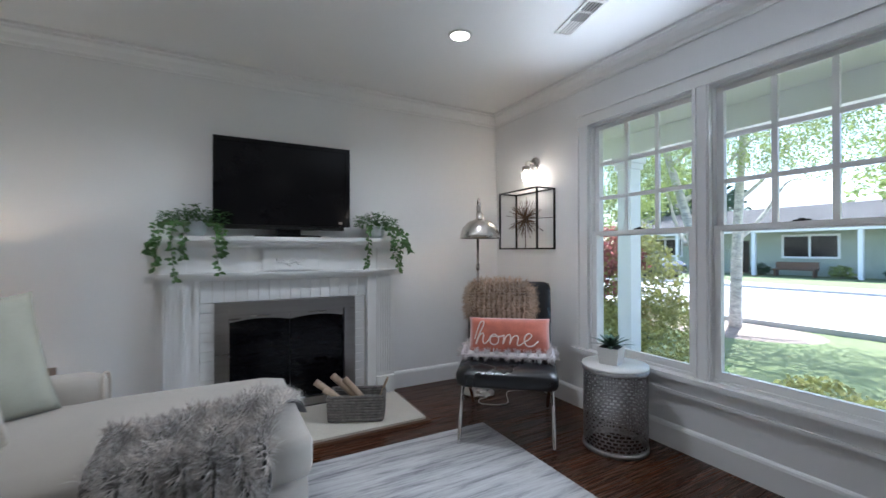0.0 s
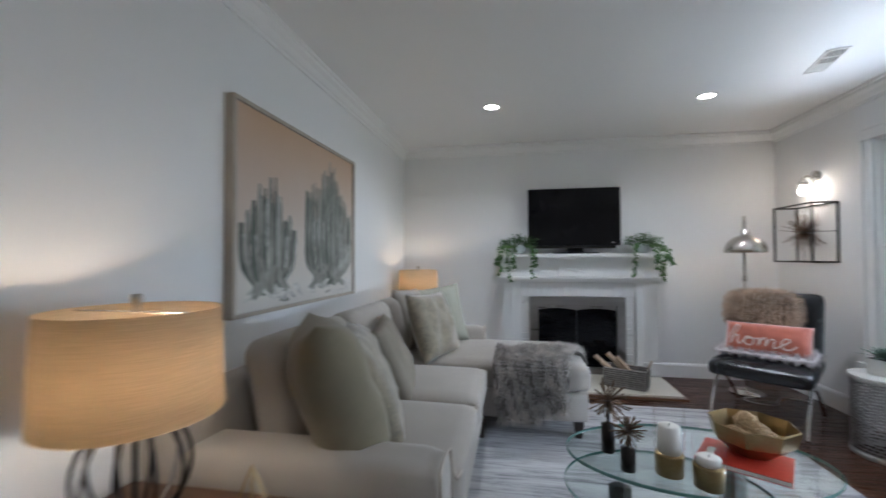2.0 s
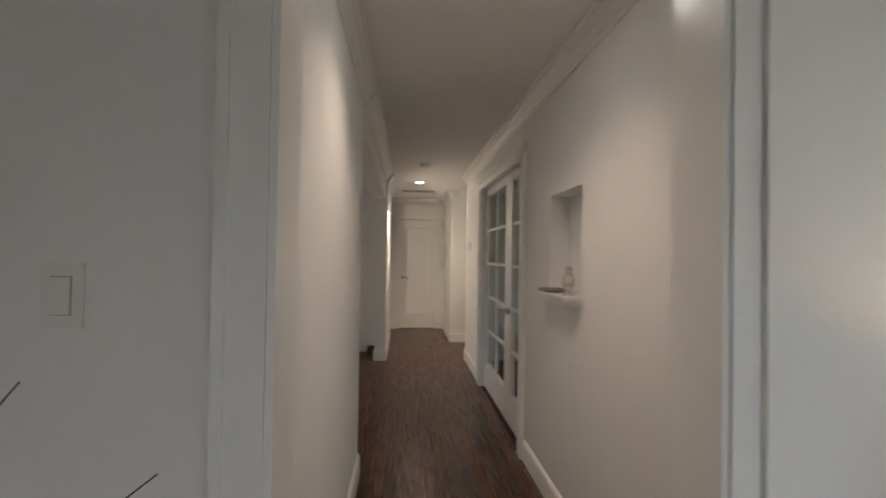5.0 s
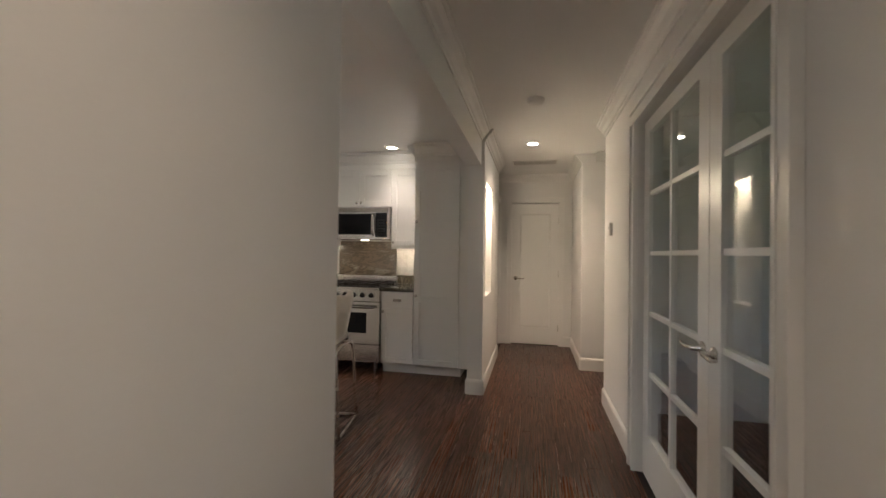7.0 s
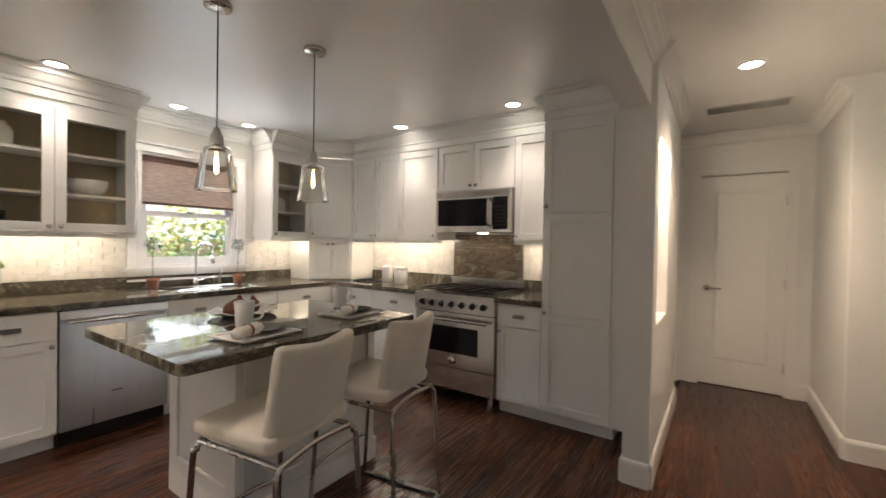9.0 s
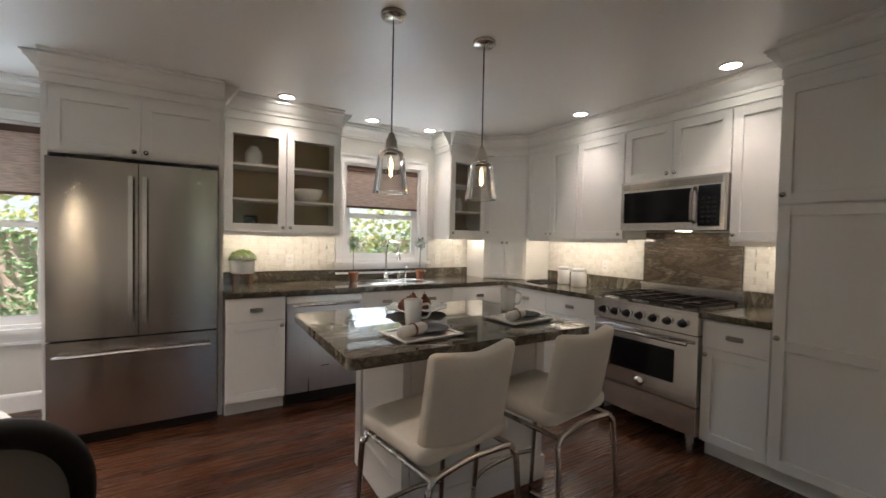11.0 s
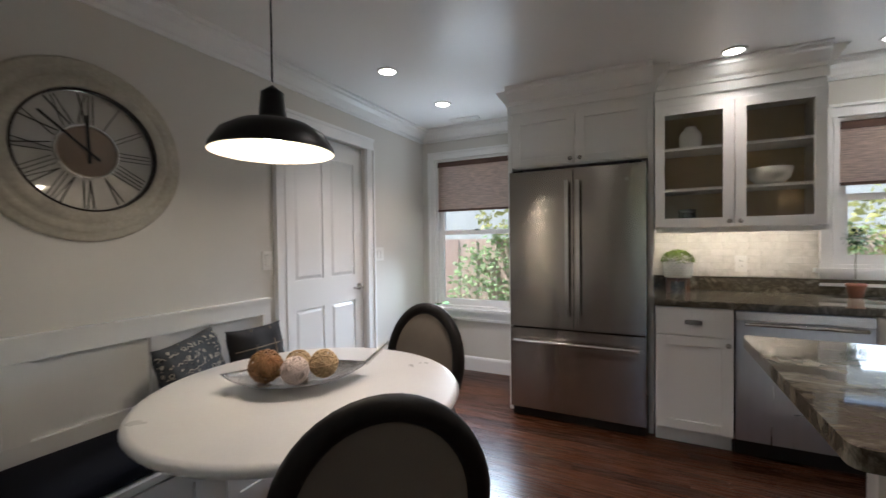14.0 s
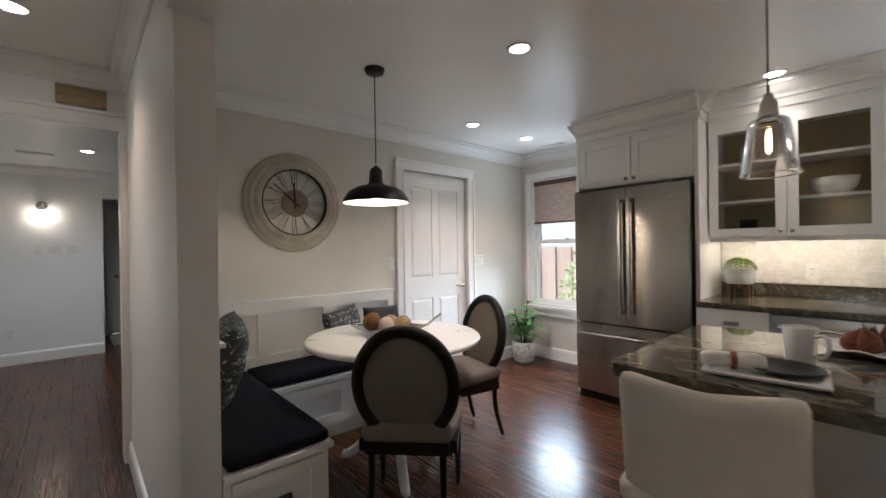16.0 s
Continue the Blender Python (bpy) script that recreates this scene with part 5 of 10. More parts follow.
def stroke(mat, pts, r):
    pts = smooth_path([(PX + 0.0345, y, z) for y, z in pts], 5)
    bm = bmesh.new()
    prev = None
    for i, p in enumerate(pts):
        d = (pts[min(i + 1, len(pts) - 1)] - pts[max(i - 1, 0)]).normalized()
        s = Vector((0, d.z, -d.y)) * r * (1.0 if i < len(pts) - 2 else 0.6) * rng.uniform(0.93, 1.05)
        o = Vector((0.0003 + 0.00003 * len(strokes), 0, 0))
        cur = (bm.verts.new(p + s + o), bm.verts.new(p - s + o))
        if prev:
            bm.faces.new((prev[0], prev[1], cur[1], cur[0]))
        prev = cur
    strokes.append(part("brush_stroke", bm, mat, pc))


for cy, n, top, sp in ((0.60, 11, 1.68, 0.22), (1.27, 20, 1.86, 0.31)):
    for k in range(n):
        t = k / (n - 1) * 2 - 1
        h = top - 0.26 * abs(t) ** 1.2 - rng.uniform(0, 0.14)
        mat = "paint_dark" if k % 2 == 0 else "paint_mid"
        stroke(mat, [(cy + t * 0.05, 1.03), (cy + t * sp * 0.85, 1.10 + 0.04 * abs(t)), (cy + t * sp, 1.22), (cy + t * sp * 1.0, 1.35), (cy + t * sp * 1.0, h)], rng.uniform(0.012, 0.022))
        stroke("paint_mid" if k % 2 else "paint_pale", [(cy + t * 0.08 + 0.02, 1.05), (cy + t * sp * 0.8 + 0.03, 1.16), (cy + t * sp * 1.0 + 0.02, 1.3), (cy + t * sp * 1.0 + 0.02, h - rng.uniform(0.05, 0.25))], rng.uniform(0.008, 0.016))
    for k in range(6):
        stroke("paint_mid", [(cy + rng.uniform(-sp, sp), 1.02), (cy + rng.uniform(-sp, sp), 1.16)], 0.02)
for k in range(26):
    y = rng.uniform(0.36, 1.5)
    stroke(rng.choice(("paint_pale", "paint_pale", "paint_mid")), [(y, rng.uniform(0.97, 1.07)), (y + rng.uniform(0.05, 0.11), rng.uniform(0.97, 1.07))], rng.uniform(0.006, 0.016))

# rug
single("rug", box(-0.40, 2.02, -0.80, 2.27, 0.0, 0.006, 0.002, 1), "rug", "pale grey abstract striped low-pile rug", "rug")

# ---- glass coffee table ----
ct = thing("coffee_table", "oval swivel coffee table with glass tops and chrome posts", "coffee table", world_at=(1.0, 0.55, 0))


def glass_top(name, cx, cy, rx, ry, z, th, parent):
    m = pose(cx, cy, z) @ Matrix.Diagonal((rx, ry, 1, 1))
    t = part(name, lathe([(0.995, th), (0.0, th)], 64, m, cap=False), "tableglass", parent, "clear green-tinted glass top", True)
    part("underside", lathe([(0.0, 0), (0.995, 0)], 64, m, cap=False), "tableglass", t, "", True)
    part("polished_edge", lathe([(0.995, 0), (1.0, 0.002), (1.0, th - 0.002), (0.995, th)], 64, m, cap=False), "edgeglass", t, "green polished edge", True)


glass_top("upper_top", 1.00, 0.52, 0.48, 0.30, 0.408, 0.012, ct)
glass_top("lower_top", 0.86, 0.40, 0.36, 0.30, 0.335, 0.012, ct)
part("post", lathe([(0.045, 0.015), (0.045, 0.406), (0.05, 0.407)], 24, pose(1.12, 0.48, 0)), "chrome", ct, "chrome post", True)
part("post", lathe([(0.04, 0.015), (0.04, 0.334)], 24, pose(0.70, 0.40, 0)), "iron", ct, "dark post", True)
part("foot_plate", lathe([(0.0, 0.007), (0.22, 0.007), (0.22, 0.014), (0.0, 0.0145)], 40, pose(0.95, 0.45, 0)), "chrome", ct)
TZ = 0.4205

def urchin(m, s, seed):
    rng = random.Random(seed)
    e = thing("urchin_ornament", "bronze spiky urchin ornament on a glass cylinder", "ornament", m, "urchin ornaments")
    bm = bmesh.new()
    for _ in range(60):
        d = Vector((rng.gauss(0, 1), rng.gauss(0, 1), rng.gauss(0, 1))).normalized()
        tube([d * 0.008, d * 0.085 * s * rng.uniform(0.8, 1.1)], 0.0018, 5, bm, taper=0.003)
    bmesh.ops.translate(bm, verts=bm.verts[:], vec=(0, 0, 0.20 * s))
    part("starburst", bm, "brass", e)
    part("stand", lathe([(0.026, 0.0), (0.026, 0.11 * s), (0.006, 0.115 * s), (0.006, 0.2 * s)], 16), "iron", e, "", True)
    return e


urchin(pose(0.68, 0.50, TZ), 1.0, 1)
urchin(pose(0.72, 0.36, TZ), 0.72, 2)


def hurricane(m, h):
    e = thing("hurricane_candle", "white pillar candle in a clear glass with a gold base", "candle holder", m, "hurricane candles")
    part("gold_base", lathe([(0.0, 0), (0.046, 0), (0.048, 0.07), (0.045, 0.075), (0.0, 0.075)], 28), "gold", e, "", True)
    part("glass_cylinder", lathe([(0.05, 0.06), (0.05, h)], 28, cap=False), "glass", e, "", True)
    part("candle", lathe([(0.0, 0.076), (0.036, 0.076), (0.037, h - 0.07), (0.03, h - 0.066), (0.0, h - 0.072)], 24), "wax", e, "white pillar candle", True)
    part("wick", tube([(0, 0, h - 0.072), (0.002, 0, h - 0.06)], 0.0015, 5), "blackm", e)
    return e


hurricane(pose(0.86, 0.36, TZ), 0.24)
hurricane(pose(0.96, 0.29, TZ), 0.17)
bo = thing("book", "red hardcover magazine lying on the glass table", "book", pose(1.17, 0.49, TZ, 0, 0, -32))
part("pages", box(-0.142, 0.138, -0.108, 0.108, 0.002, 0.016), "paper", bo)
part("cover", boxes([(-0.145, 0.14, -0.11, 0.11, 0.0165, 0.019), (-0.145, 0.14, -0.11, 0.11, 0.0, 0.0018), (-0.1465, -0.1425, -0.11, 0.11, 0.0019, 0.0164)]), "book", bo)
part("title_bar", box(-0.12, -0.095, -0.085, 0.02, 0.0191, 0.0197), "paper", bo, "pale title lettering bars")
bw = thing("gold_bowl", "faceted gold metal bowl with rattan balls", "bowl", pose(1.22, 0.54, TZ + 0.0195, 0, 0, 10))
part("bowl_shell", lathe([(0.0, 0.0), (0.07, 0.0), (0.135, 0.055), (0.15, 0.115), (0.144, 0.118), (0.128, 0.058), (0.066, 0.008), (0.0, 0.008)], 8), "gold", bw)


def rattan_ball(m, r, seed, material="rattan", group="rattan balls", strands=16, label="woven rattan ball"):
    rng = random.Random(seed)
    bm = bmesh.new()
    for _ in range(strands):
        n = Vector((rng.gauss(0, 1), rng.gauss(0, 1), rng.gauss(0, 1))).normalized()
        a = n.orthogonal().normalized()
        b = n.cross(a)
        rr = r * rng.uniform(0.9, 1.0)
        tube([a * rr * math.cos(t) + b * rr * math.sin(t) for t in [k * 2 * math.pi / 20 for k in range(20)]], r * 0.055, 5, bm, True)
    return single("rattan_ball", bm, material, label, "ornament", group=group, m=m, smooth=True)


for k, (x, y, z) in enumerate(((-0.05, 0.0, 0.062), (0.04, 0.035, 0.06), (0.03, -0.05, 0.06), (-0.01, 0.02, 0.105))):
    rattan_ball(pose(1.22 + x, 0.54 + y, TZ + 0.02 + z), 0.043, 20 + k, label="pale rattan ball in the gold bowl")

# ---- black leather chair with fur and pillow ----
ch = thing("lounge_chair", "black leather lounge chair with crossed chrome legs", "chair", pose(1.95, 1.93, 0, 0, 0, -39.6))


def chair_local(w, d, h, r, m, puff=0.0):
    return soft(w, d, h, r, m, puff)


part("seat", chair_local(0.60, 0.56, 0.11, 0.045, pose(0, 0.27, 0.345, 5, 0, 0), 0.01), "leather", ch, "", True)
part("backrest", chair_local(0.58, 0.50, 0.10, 0.04, pose(0, 0.50, 0.43, 105 - 30 + 0, 0, 0) @ pose(0, 0.25, -0.05), 0.01), "leather", ch, "", True)
for sx in (-0.27, 0.27):
    part("leg", tube(smooth_path([(sx, -0.03, 0.012), (sx, 0.03, 0.16), (sx, 0.16, 0.31), (sx, 0.36, 0.40), (sx, 0.54, 0.47), (sx, 0.62, 0.84)], 6), 0.012, 8), "chrome", ch, "curved chrome leg", True)
    part("rear_leg", tube(smooth_path([(sx, 0.66, 0.012), (sx, 0.52, 0.14), (sx, 0.30, 0.28), (sx, 0.05, 0.335)], 6), 0.012, 8), "chrome", ch, "curved chrome leg", True)
part("cross_bar", tube([(-0.27, 0.30, 0.30), (0.27, 0.30, 0.30)], 0.009, 8), "chrome", ch)
CM = pose(1.95, 1.93, 0, 0, 0, -39.6)
# fur throws on the chair
tf = thing("fur_cushion", "fluffy brown and cream faux fur draped over the chair back", "throw blanket", CM @ pose(-0.06, 0.46, 0.655, -14, 0, 0))
bm = rounded_slab(0.44, 0.17, 0.25, 0.08, puff=0.02)
sp = surface_spots(bm, 10000, 3)
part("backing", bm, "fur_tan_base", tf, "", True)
part("fur_coat", fur(bmesh.new(), sp, 0.055, 0.0015, 4, 0.8), "fur_tan", tf, "long tan pile")
wf = thing("sheepskin", "white and pink shaggy fur laid on the chair seat", "throw blanket", CM @ pose(-0.0, 0.29, 0.484, 5, 0, 0))
bm = rounded_slab(0.58, 0.27, 0.02, 0.009, n=8)
sp = surface_spots(bm, 5000, 3)
part("backing", bm, "fur_white", wf, "", True)
part("fur_coat", fur(bmesh.new(), sp, 0.04, 0.0014, 4, 0.15), "fur_white", wf, "long white pile")
HM = CM @ pose(0.01, 0.28, 0.585, -20, 0, 2)
hp = single("lumbar_pillow", cushion(0.52, 0.24, 0.13, 18, 0.10, 0.012, 4), "rust", "rust velvet lumbar pillow with the word home in white cord", "pillow", smooth=True, m=HM)
pts = [(0.25 * math.copysign(abs(math.cos(t)) ** 0.25, math.cos(t)), 0, 0.114 * math.copysign(abs(math.sin(t)) ** 0.25, math.sin(t))) for t in [k * 2 * math.pi / 48 for k in range(48)]]
part("piping", tube(pts, 0.004, 6, close=True), "rope", hp, "cream piping", True)


def cord_word():
    """The word home in one running hand, as a cord lying on the pillow."""
    hnd = [
        [(-.195, -.020), (-.180, .030), (-.163, .076), (-.146, .080), (-.146, .058), (-.165, .015), (-.182, -.030), (-.186, -.048), (-.172, -.012), (-.155, .012), (-.144, .004), (-.148, -.028), (-.138, -.046),
         (-.118, -.030), (-.100, .000), (-.078, .006), (-.060, -.012), (-.064, -.040), (-.088, -.050), (-.106, -.036), (-.102, -.008), (-.075, -.004), (-.048, -.004), (-.028, .004)],
        [(-.028, .004), (-.034, -.046), (-.020, -.008), (.000, .008), (.008, -.006), (.002, -.046), (.018, -.010), (.040, .004), (.050, -.010), (.044, -.044), (.056, -.050),
         (.080, -.034), (.110, -.014), (.124, .006), (.108, .016), (.088, -.002), (.084, -.030), (.100, -.052), (.130, -.050), (.160, -.024)]]
    bm = bmesh.new()
    for run in hnd:
        pts = []
        for q in smooth_path([(x * 1.12, 0, z * 1.12 - 0.008) for x, z in run], 5):
            e = max(0.0, (1 - (q.x / 0.26) ** 4) * (1 - (q.z / 0.12) ** 4)) ** 0.55
            pts.append((q.x, -0.065 * e - 0.004, q.z))
        tube(pts, 0.0045, 6, bm)
    return bm


part("lettering", cord_word(), "rope", hp, "white cord lettering", True)

# perforated drum table
dt = thing("drum_table", "round perforated silver metal side table with a white top", "side table", pose(2.52, 1.64, 0))


def perforated(R, z0, z1, cols, rows):
    vs, fs = [], []
    dz = (z1 - z0) / rows
    for r in range(rows):
        za, zb = z0 + r * dz, z0 + (r + 1) * dz
        off = 0.5 * (r % 2)
        for c in range(cols):
            a0, a1 = (c + off) / cols * 2 * math.pi, (c + 1 + off) / cols * 2 * math.pi
            da = (a1 - a0)
            for lo, hi, q0, q1 in ((a0, a1, za, za + dz * 0.3), (a0, a0 + da * 0.13, za + dz * 0.3, zb), (a1 - da * 0.13, a1, za + dz * 0.3, zb)):
                k = len(vs)
                for rad in (R, R - 0.003):
                    for s in range(3):
                        a = lo + (hi - lo) * s / 2
                        vs += [(rad * math.cos(a), rad * math.sin(a), q0), (rad * math.cos(a), rad * math.sin(a), q1)]
                for s in range(2):
                    i = k + 2 * s
                    j = i + 6
                    fs += [(i, i + 2, i + 3, i + 1), (j + 1, j + 3, j + 2, j), (i + 1, i + 3, j + 3, j + 1), (i, j, j + 2, i + 2)]
    me = bpy.data.meshes.new("perforated_drum")
    me.from_pydata(vs, [], fs)
    me.materials.append(MAT["drum"])
    return me


MAT["drum"] = M("hammered_silver", (0.42, 0.41, 0.40), 0.38, 1.0, var=0.15, scale=20, fine=80, bump=0.15)
ob = new("perforated_drum", perforated(0.175, 0.03, 0.445, 32, 21))
ob.parent = dt
part("rim", lathe([(0.177, 0), (0.18, 0.004), (0.18, 0.03), (0.172, 0.031), (0.172, 0.0)], 40, cap=False), "drum", dt, "", True)
part("upper_rim", lathe([(0.178, 0.443), (0.182, 0.447), (0.182, 0.468), (0.17, 0.468)], 40, cap=False), "drum", dt, "", True)
part("tabletop", lathe([(0.0, 0.466), (0.179, 0.466), (0.184, 0.472), (0.182, 0.481), (0.0, 0.482)], 40), "white_pot", dt, "white lacquer top", True)
su = thing("succulent_planter", "agave succulent in a square white planter on the drum table", "plant", pose(2.50, 1.65, 0.4825, 0, 0, 20))
bm = box(-0.06, 0.06, -0.06, 0.06, 0, 0.095, 0.004, 2)
for v in bm.verts:
    k = 0.86 + 0.14 * v.co.z / 0.095
    v.co.x, v.co.y = v.co.x * k, v.co.y * k
part("pot", bm, "white_pot", su)
part("soil", box(-0.052, 0.052, -0.052, 0.052, 0.0951, 0.097), "dark", su)
rng = random.Random(7)
for k in range(26):
    a = k * 2.4
    el = 1.25 - 1.0 * (k / 26)
    L = 0.10 + 0.06 * (k / 26)
    bm = bmesh.new()
    d = Vector((math.cos(a) * math.cos(el), math.sin(a) * math.cos(el), math.sin(el)))
    s = Vector((-math.sin(a), math.cos(a), 0))
    n = s.cross(d)
    prev = None
    for i in range(6):
        t = i / 5
        c = Vector((0, 0, 0.095)) + d * L * t - Vector((0, 0, 1)) * 0.03 * t * t
        wd = 0.017 * (1 - t ** 2.2) + 0.0005
        cur = [bm.verts.new(c + s * wd), bm.verts.new(c - n * 0.005 * (1 - t)), bm.verts.new(c - s * wd), bm.verts.new(c + n * 0.003 * (1 - t))]
        if prev:
            for q in range(4):
                bm.faces.new((prev[q], prev[(q + 1) % 4], cur[(q + 1) % 4], cur[q]))
        prev = cur
    part("leaf", bm, "leaf_s", su, "", True)

# floor lamp
fl = thing("floor_lamp", "brushed nickel floor lamp with a dome shade", "floor lamp", world_at=(2.31, 2.77, 0))
part("base", lathe([(0.0, 0), (0.13, 0), (0.13, 0.012), (0.12, 0.02), (0.02, 0.026), (0.02, 0.05), (0.0, 0.05)], 32, pose(2.31, 2.77, 0)), "nickel", fl, "", True)
part("pole", tube([(2.31, 2.77, 0.04), (2.31, 2.77, 1.50)], 0.010, 10), "nickel", fl, "", True)
part("joint", lathe([(0.0, 0), (0.016, 0.003), (0.016, 0.05), (0.0, 0.053)], 14, pose(2.31, 2.77, 0.98)), "nickel", fl, "", True)
part("arm", tube(smooth_path([(2.31, 2.77, 1.50), (2.305, 2.755, 1.545), (2.29, 2.72, 1.54), (2.285, 2.70, 1.47), (2.285, 2.70, 1.40)], 6), 0.009, 8), "nickel", fl, "", True)
part("shade", lathe([(0.158, 0), (0.155, 0.03), (0.135, 0.085), (0.09, 0.13), (0.035, 0.15), (0.03, 0.155), (0.03, 0.19), (0.02, 0.20), (0.0, 0.20), (0.0, 0.195), (0.024, 0.15), (0.085, 0.126), (0.13, 0.083), (0.150, 0.03), (0.155, 0.0)], 40, pose(2.285, 2.70, 1.235)), "nickel", fl, "brushed metal dome shade", True)
part("bulb", lathe([(0.0, 0.0), (0.02, 0.008), (0.028, 0.03), (0.015, 0.07), (0.0, 0.08)], 16, pose(2.285, 2.70, 1.27)), "bulb", fl, "", True)
bulb_lamp("floor_lamp_light", (2.285, 2.70, 1.25), 1.9, (1.0, 0.66, 0.36))
bm = tube(smooth_path([(2.31, 2.64, 0.006), (2.22, 2.62, 0.006), (2.20, 2.54, 0.006), (2.36, 2.46, 0.006), (2.52, 2.66, 0.006), (2.7, 2.6, 0.006)], 6), 0.0035, 6)
single("lamp_cord", bm, "plastic", "pale lamp cord trailing on the floor", "cord", smooth=True)

# framed starburst
wa = thing("wall_art", "black wire box frame with a bronze starburst on the wall", "wall art", world_at=(2.7, 2.63, 1.14))
bm = bmesh.new()
xs, ys, zs = (2.615, 2.793), (2.415, 2.885), (1.155, 1.625)
for y in ys:
    for z in zs:
        add_box(bm, xs[0], xs[1], y - 0.006, y + 0.006, z - 0.006, z + 0.006)
for x in xs:
    for y in ys:
        add_box(bm, x - 0.0062, x + 0.0062, y - 0.0062, y + 0.0062, zs[0] - 0.006, zs[1] + 0.006)
    for z in zs:
        add_box(bm, x - 0.0058, x + 0.0058, ys[0], ys[1], z - 0.0058, z + 0.0058)
part("box_frame", bm, "blackm", wa, "thin black metal frame")
bm = bmesh.new()
rng = random.Random(4)
c = Vector((2.70, 2.65, 1.40))
for k in range(150):
    d = Vector((rng.gauss(0, 0.45), rng.gauss(0, 1), rng.gauss(0, 1))).normalized()
    tube([c + d * 0.01, c + d * rng.uniform(0.10, 0.18)], 0.0018, 4, bm)
part("starburst", bm, "brass", wa, "bronze wire starburst")
part("rod", tube([(2.79, 2.42, 1.40), (2.70, 2.65, 1.40), (2.70, 2.65, 1.16)], 0.003, 6), "blackm", wa)


def sconce(m):
    e = thing("wall_sconce", "nickel wall sconce with a clear glass shade and lit bulb", "wall lamp", m, "wall sconces")
    part("back_plate", lathe([(0.0, 0), (0.055, 0), (0.055, 0.012), (0.045, 0.02), (0.0, 0.02)], 24, pose(0, 0, 0, 90, 0, 0)), "nickel", e, "", True)
    part("arm", tube(smooth_path([(0, -0.02, 0), (0, -0.07, 0.012), (0, -0.095, 0.0), (0, -0.10, -0.03)], 5), 0.009, 8), "nickel", e, "", True)
    part("holder", lathe([(0.0, -0.03), (0.03, -0.032), (0.034, -0.055), (0.03, -0.065), (0.0, -0.066)], 20, pose(0, -0.10, 0)), "nickel", e, "", True)
    part("glass_shade", lathe([(0.03, -0.06), (0.045, -0.09), (0.052, -0.17)], 24, pose(0, -0.10, 0), cap=False), "glass", e, "clear glass shade", True).visible_shadow = False
    part("bulb", lathe([(0.0, -0.15), (0.02, -0.145), (0.03, -0.12), (0.022, -0.09), (0.012, -0.066), (0.0, -0.065)], 16, pose(0, -0.10, 0)), "bulb", e, "lit bulb", True)
    return e


sc = sconce(pose(2.80, 2.64, 1.86, 0, 0, -90))
copy_thing(sc, pose(2.80, -1.46, 1.93, 0, 0, -90))
bulb_lamp("sconce_light", (2.66, 2.64, 1.74), 0.30, (1.0, 0.66, 0.36))
bulb_lamp("sconce_light", (2.66, -1.46, 1.81), 0.14)

# ---- kitchen ----
MAT.update({
    "whiteleather": M("white_leather", (0.70, 0.635, 0.54), 0.42, var=0.03, scale=5, fine=180, bump=0.1),
    "bulbf": glowing("filament_bulb", (1.0, 0.55, 0.20), 9.0),
    "strip": glowing("cabinet_light_strip", (1.0, 0.84, 0.66), 5.2),
    "bellglass": clear_glass("pendant_glass"),
    "napkin": M("white_napkin", (0.78, 0.75, 0.71), 0.9, var=0.03, fine=300, bump=0.25),
    "plate_dark": M("dark_stoneware", (0.014, 0.014, 0.015), 0.5, var=0.1),
    "pear": M("red_pear", (0.20, 0.055, 0.02), 0.4, var=0.35, scale=20, fine=90),
    "navy": M("navy_cotton", (0.005, 0.006, 0.011), 0.95, var=0.15, scale=5, fine=300, bump=0.3),
    "chairwood": wood("black_chair_wood", (0.006, 0.005, 0.0045), (0.014, 0.011, 0.009), 0.5, (18, 18, 3)),
    "chaircloth": M("taupe_linen", (0.155, 0.130, 0.104), 0.9, var=0.06, scale=6, fine=380, bump=0.25),
    "tablewhite": M("white_table_lacquer", (0.72, 0.71, 0.69), 0.3, var=0.02, bump=0.02),
    "clockwood": M("distressed_grey_wood", (0.40, 0.37, 0.30), 0.6, var=0.12, scale=9, fine=60, bump=0.15),
    "clockface": M("clock_face", (0.50, 0.485, 0.44), 0.35, 0.0, var=0.05, bump=0.0, rvar=0.05),
    "terracotta": M("terracotta", (0.26, 0.10, 0.055), 0.8, var=0.15, scale=12),
    "stonepot": M("speckled_stone_pot", (0.55, 0.53, 0.49), 0.8, var=0.3, scale=30, fine=120, bump=0.5),
    "moss": M("boxwood_leaf", (0.15, 0.22, 0.025), 0.6, var=0.35, scale=20),
    "dw": M("dishwasher_steel", (0.48, 0.49, 0.51), 0.3, 1.0, var=0.03, scale=2, fine=60, bump=0.02, stretch=(14, 14, 0.4)),
})
for _k in ("chairwood", "navy"):
    MAT[_k].node_tree.nodes["Principled BSDF"].inputs["IOR"].default_value = 1.3
YF, YU, XF, XU = -5.075, -5.39, -5.93, -6.22      # fronts: base and upper units on the sink wall, then on the range wall
SINK = lambda x, y=YF: pose(x, y, 0, 0, 0, 180)   # local x runs to -x, +y into the wall
RANGE = lambda y, x=XF: pose(x, y, 0, 0, 0, 90)   # local x runs to +y, +y into the wall


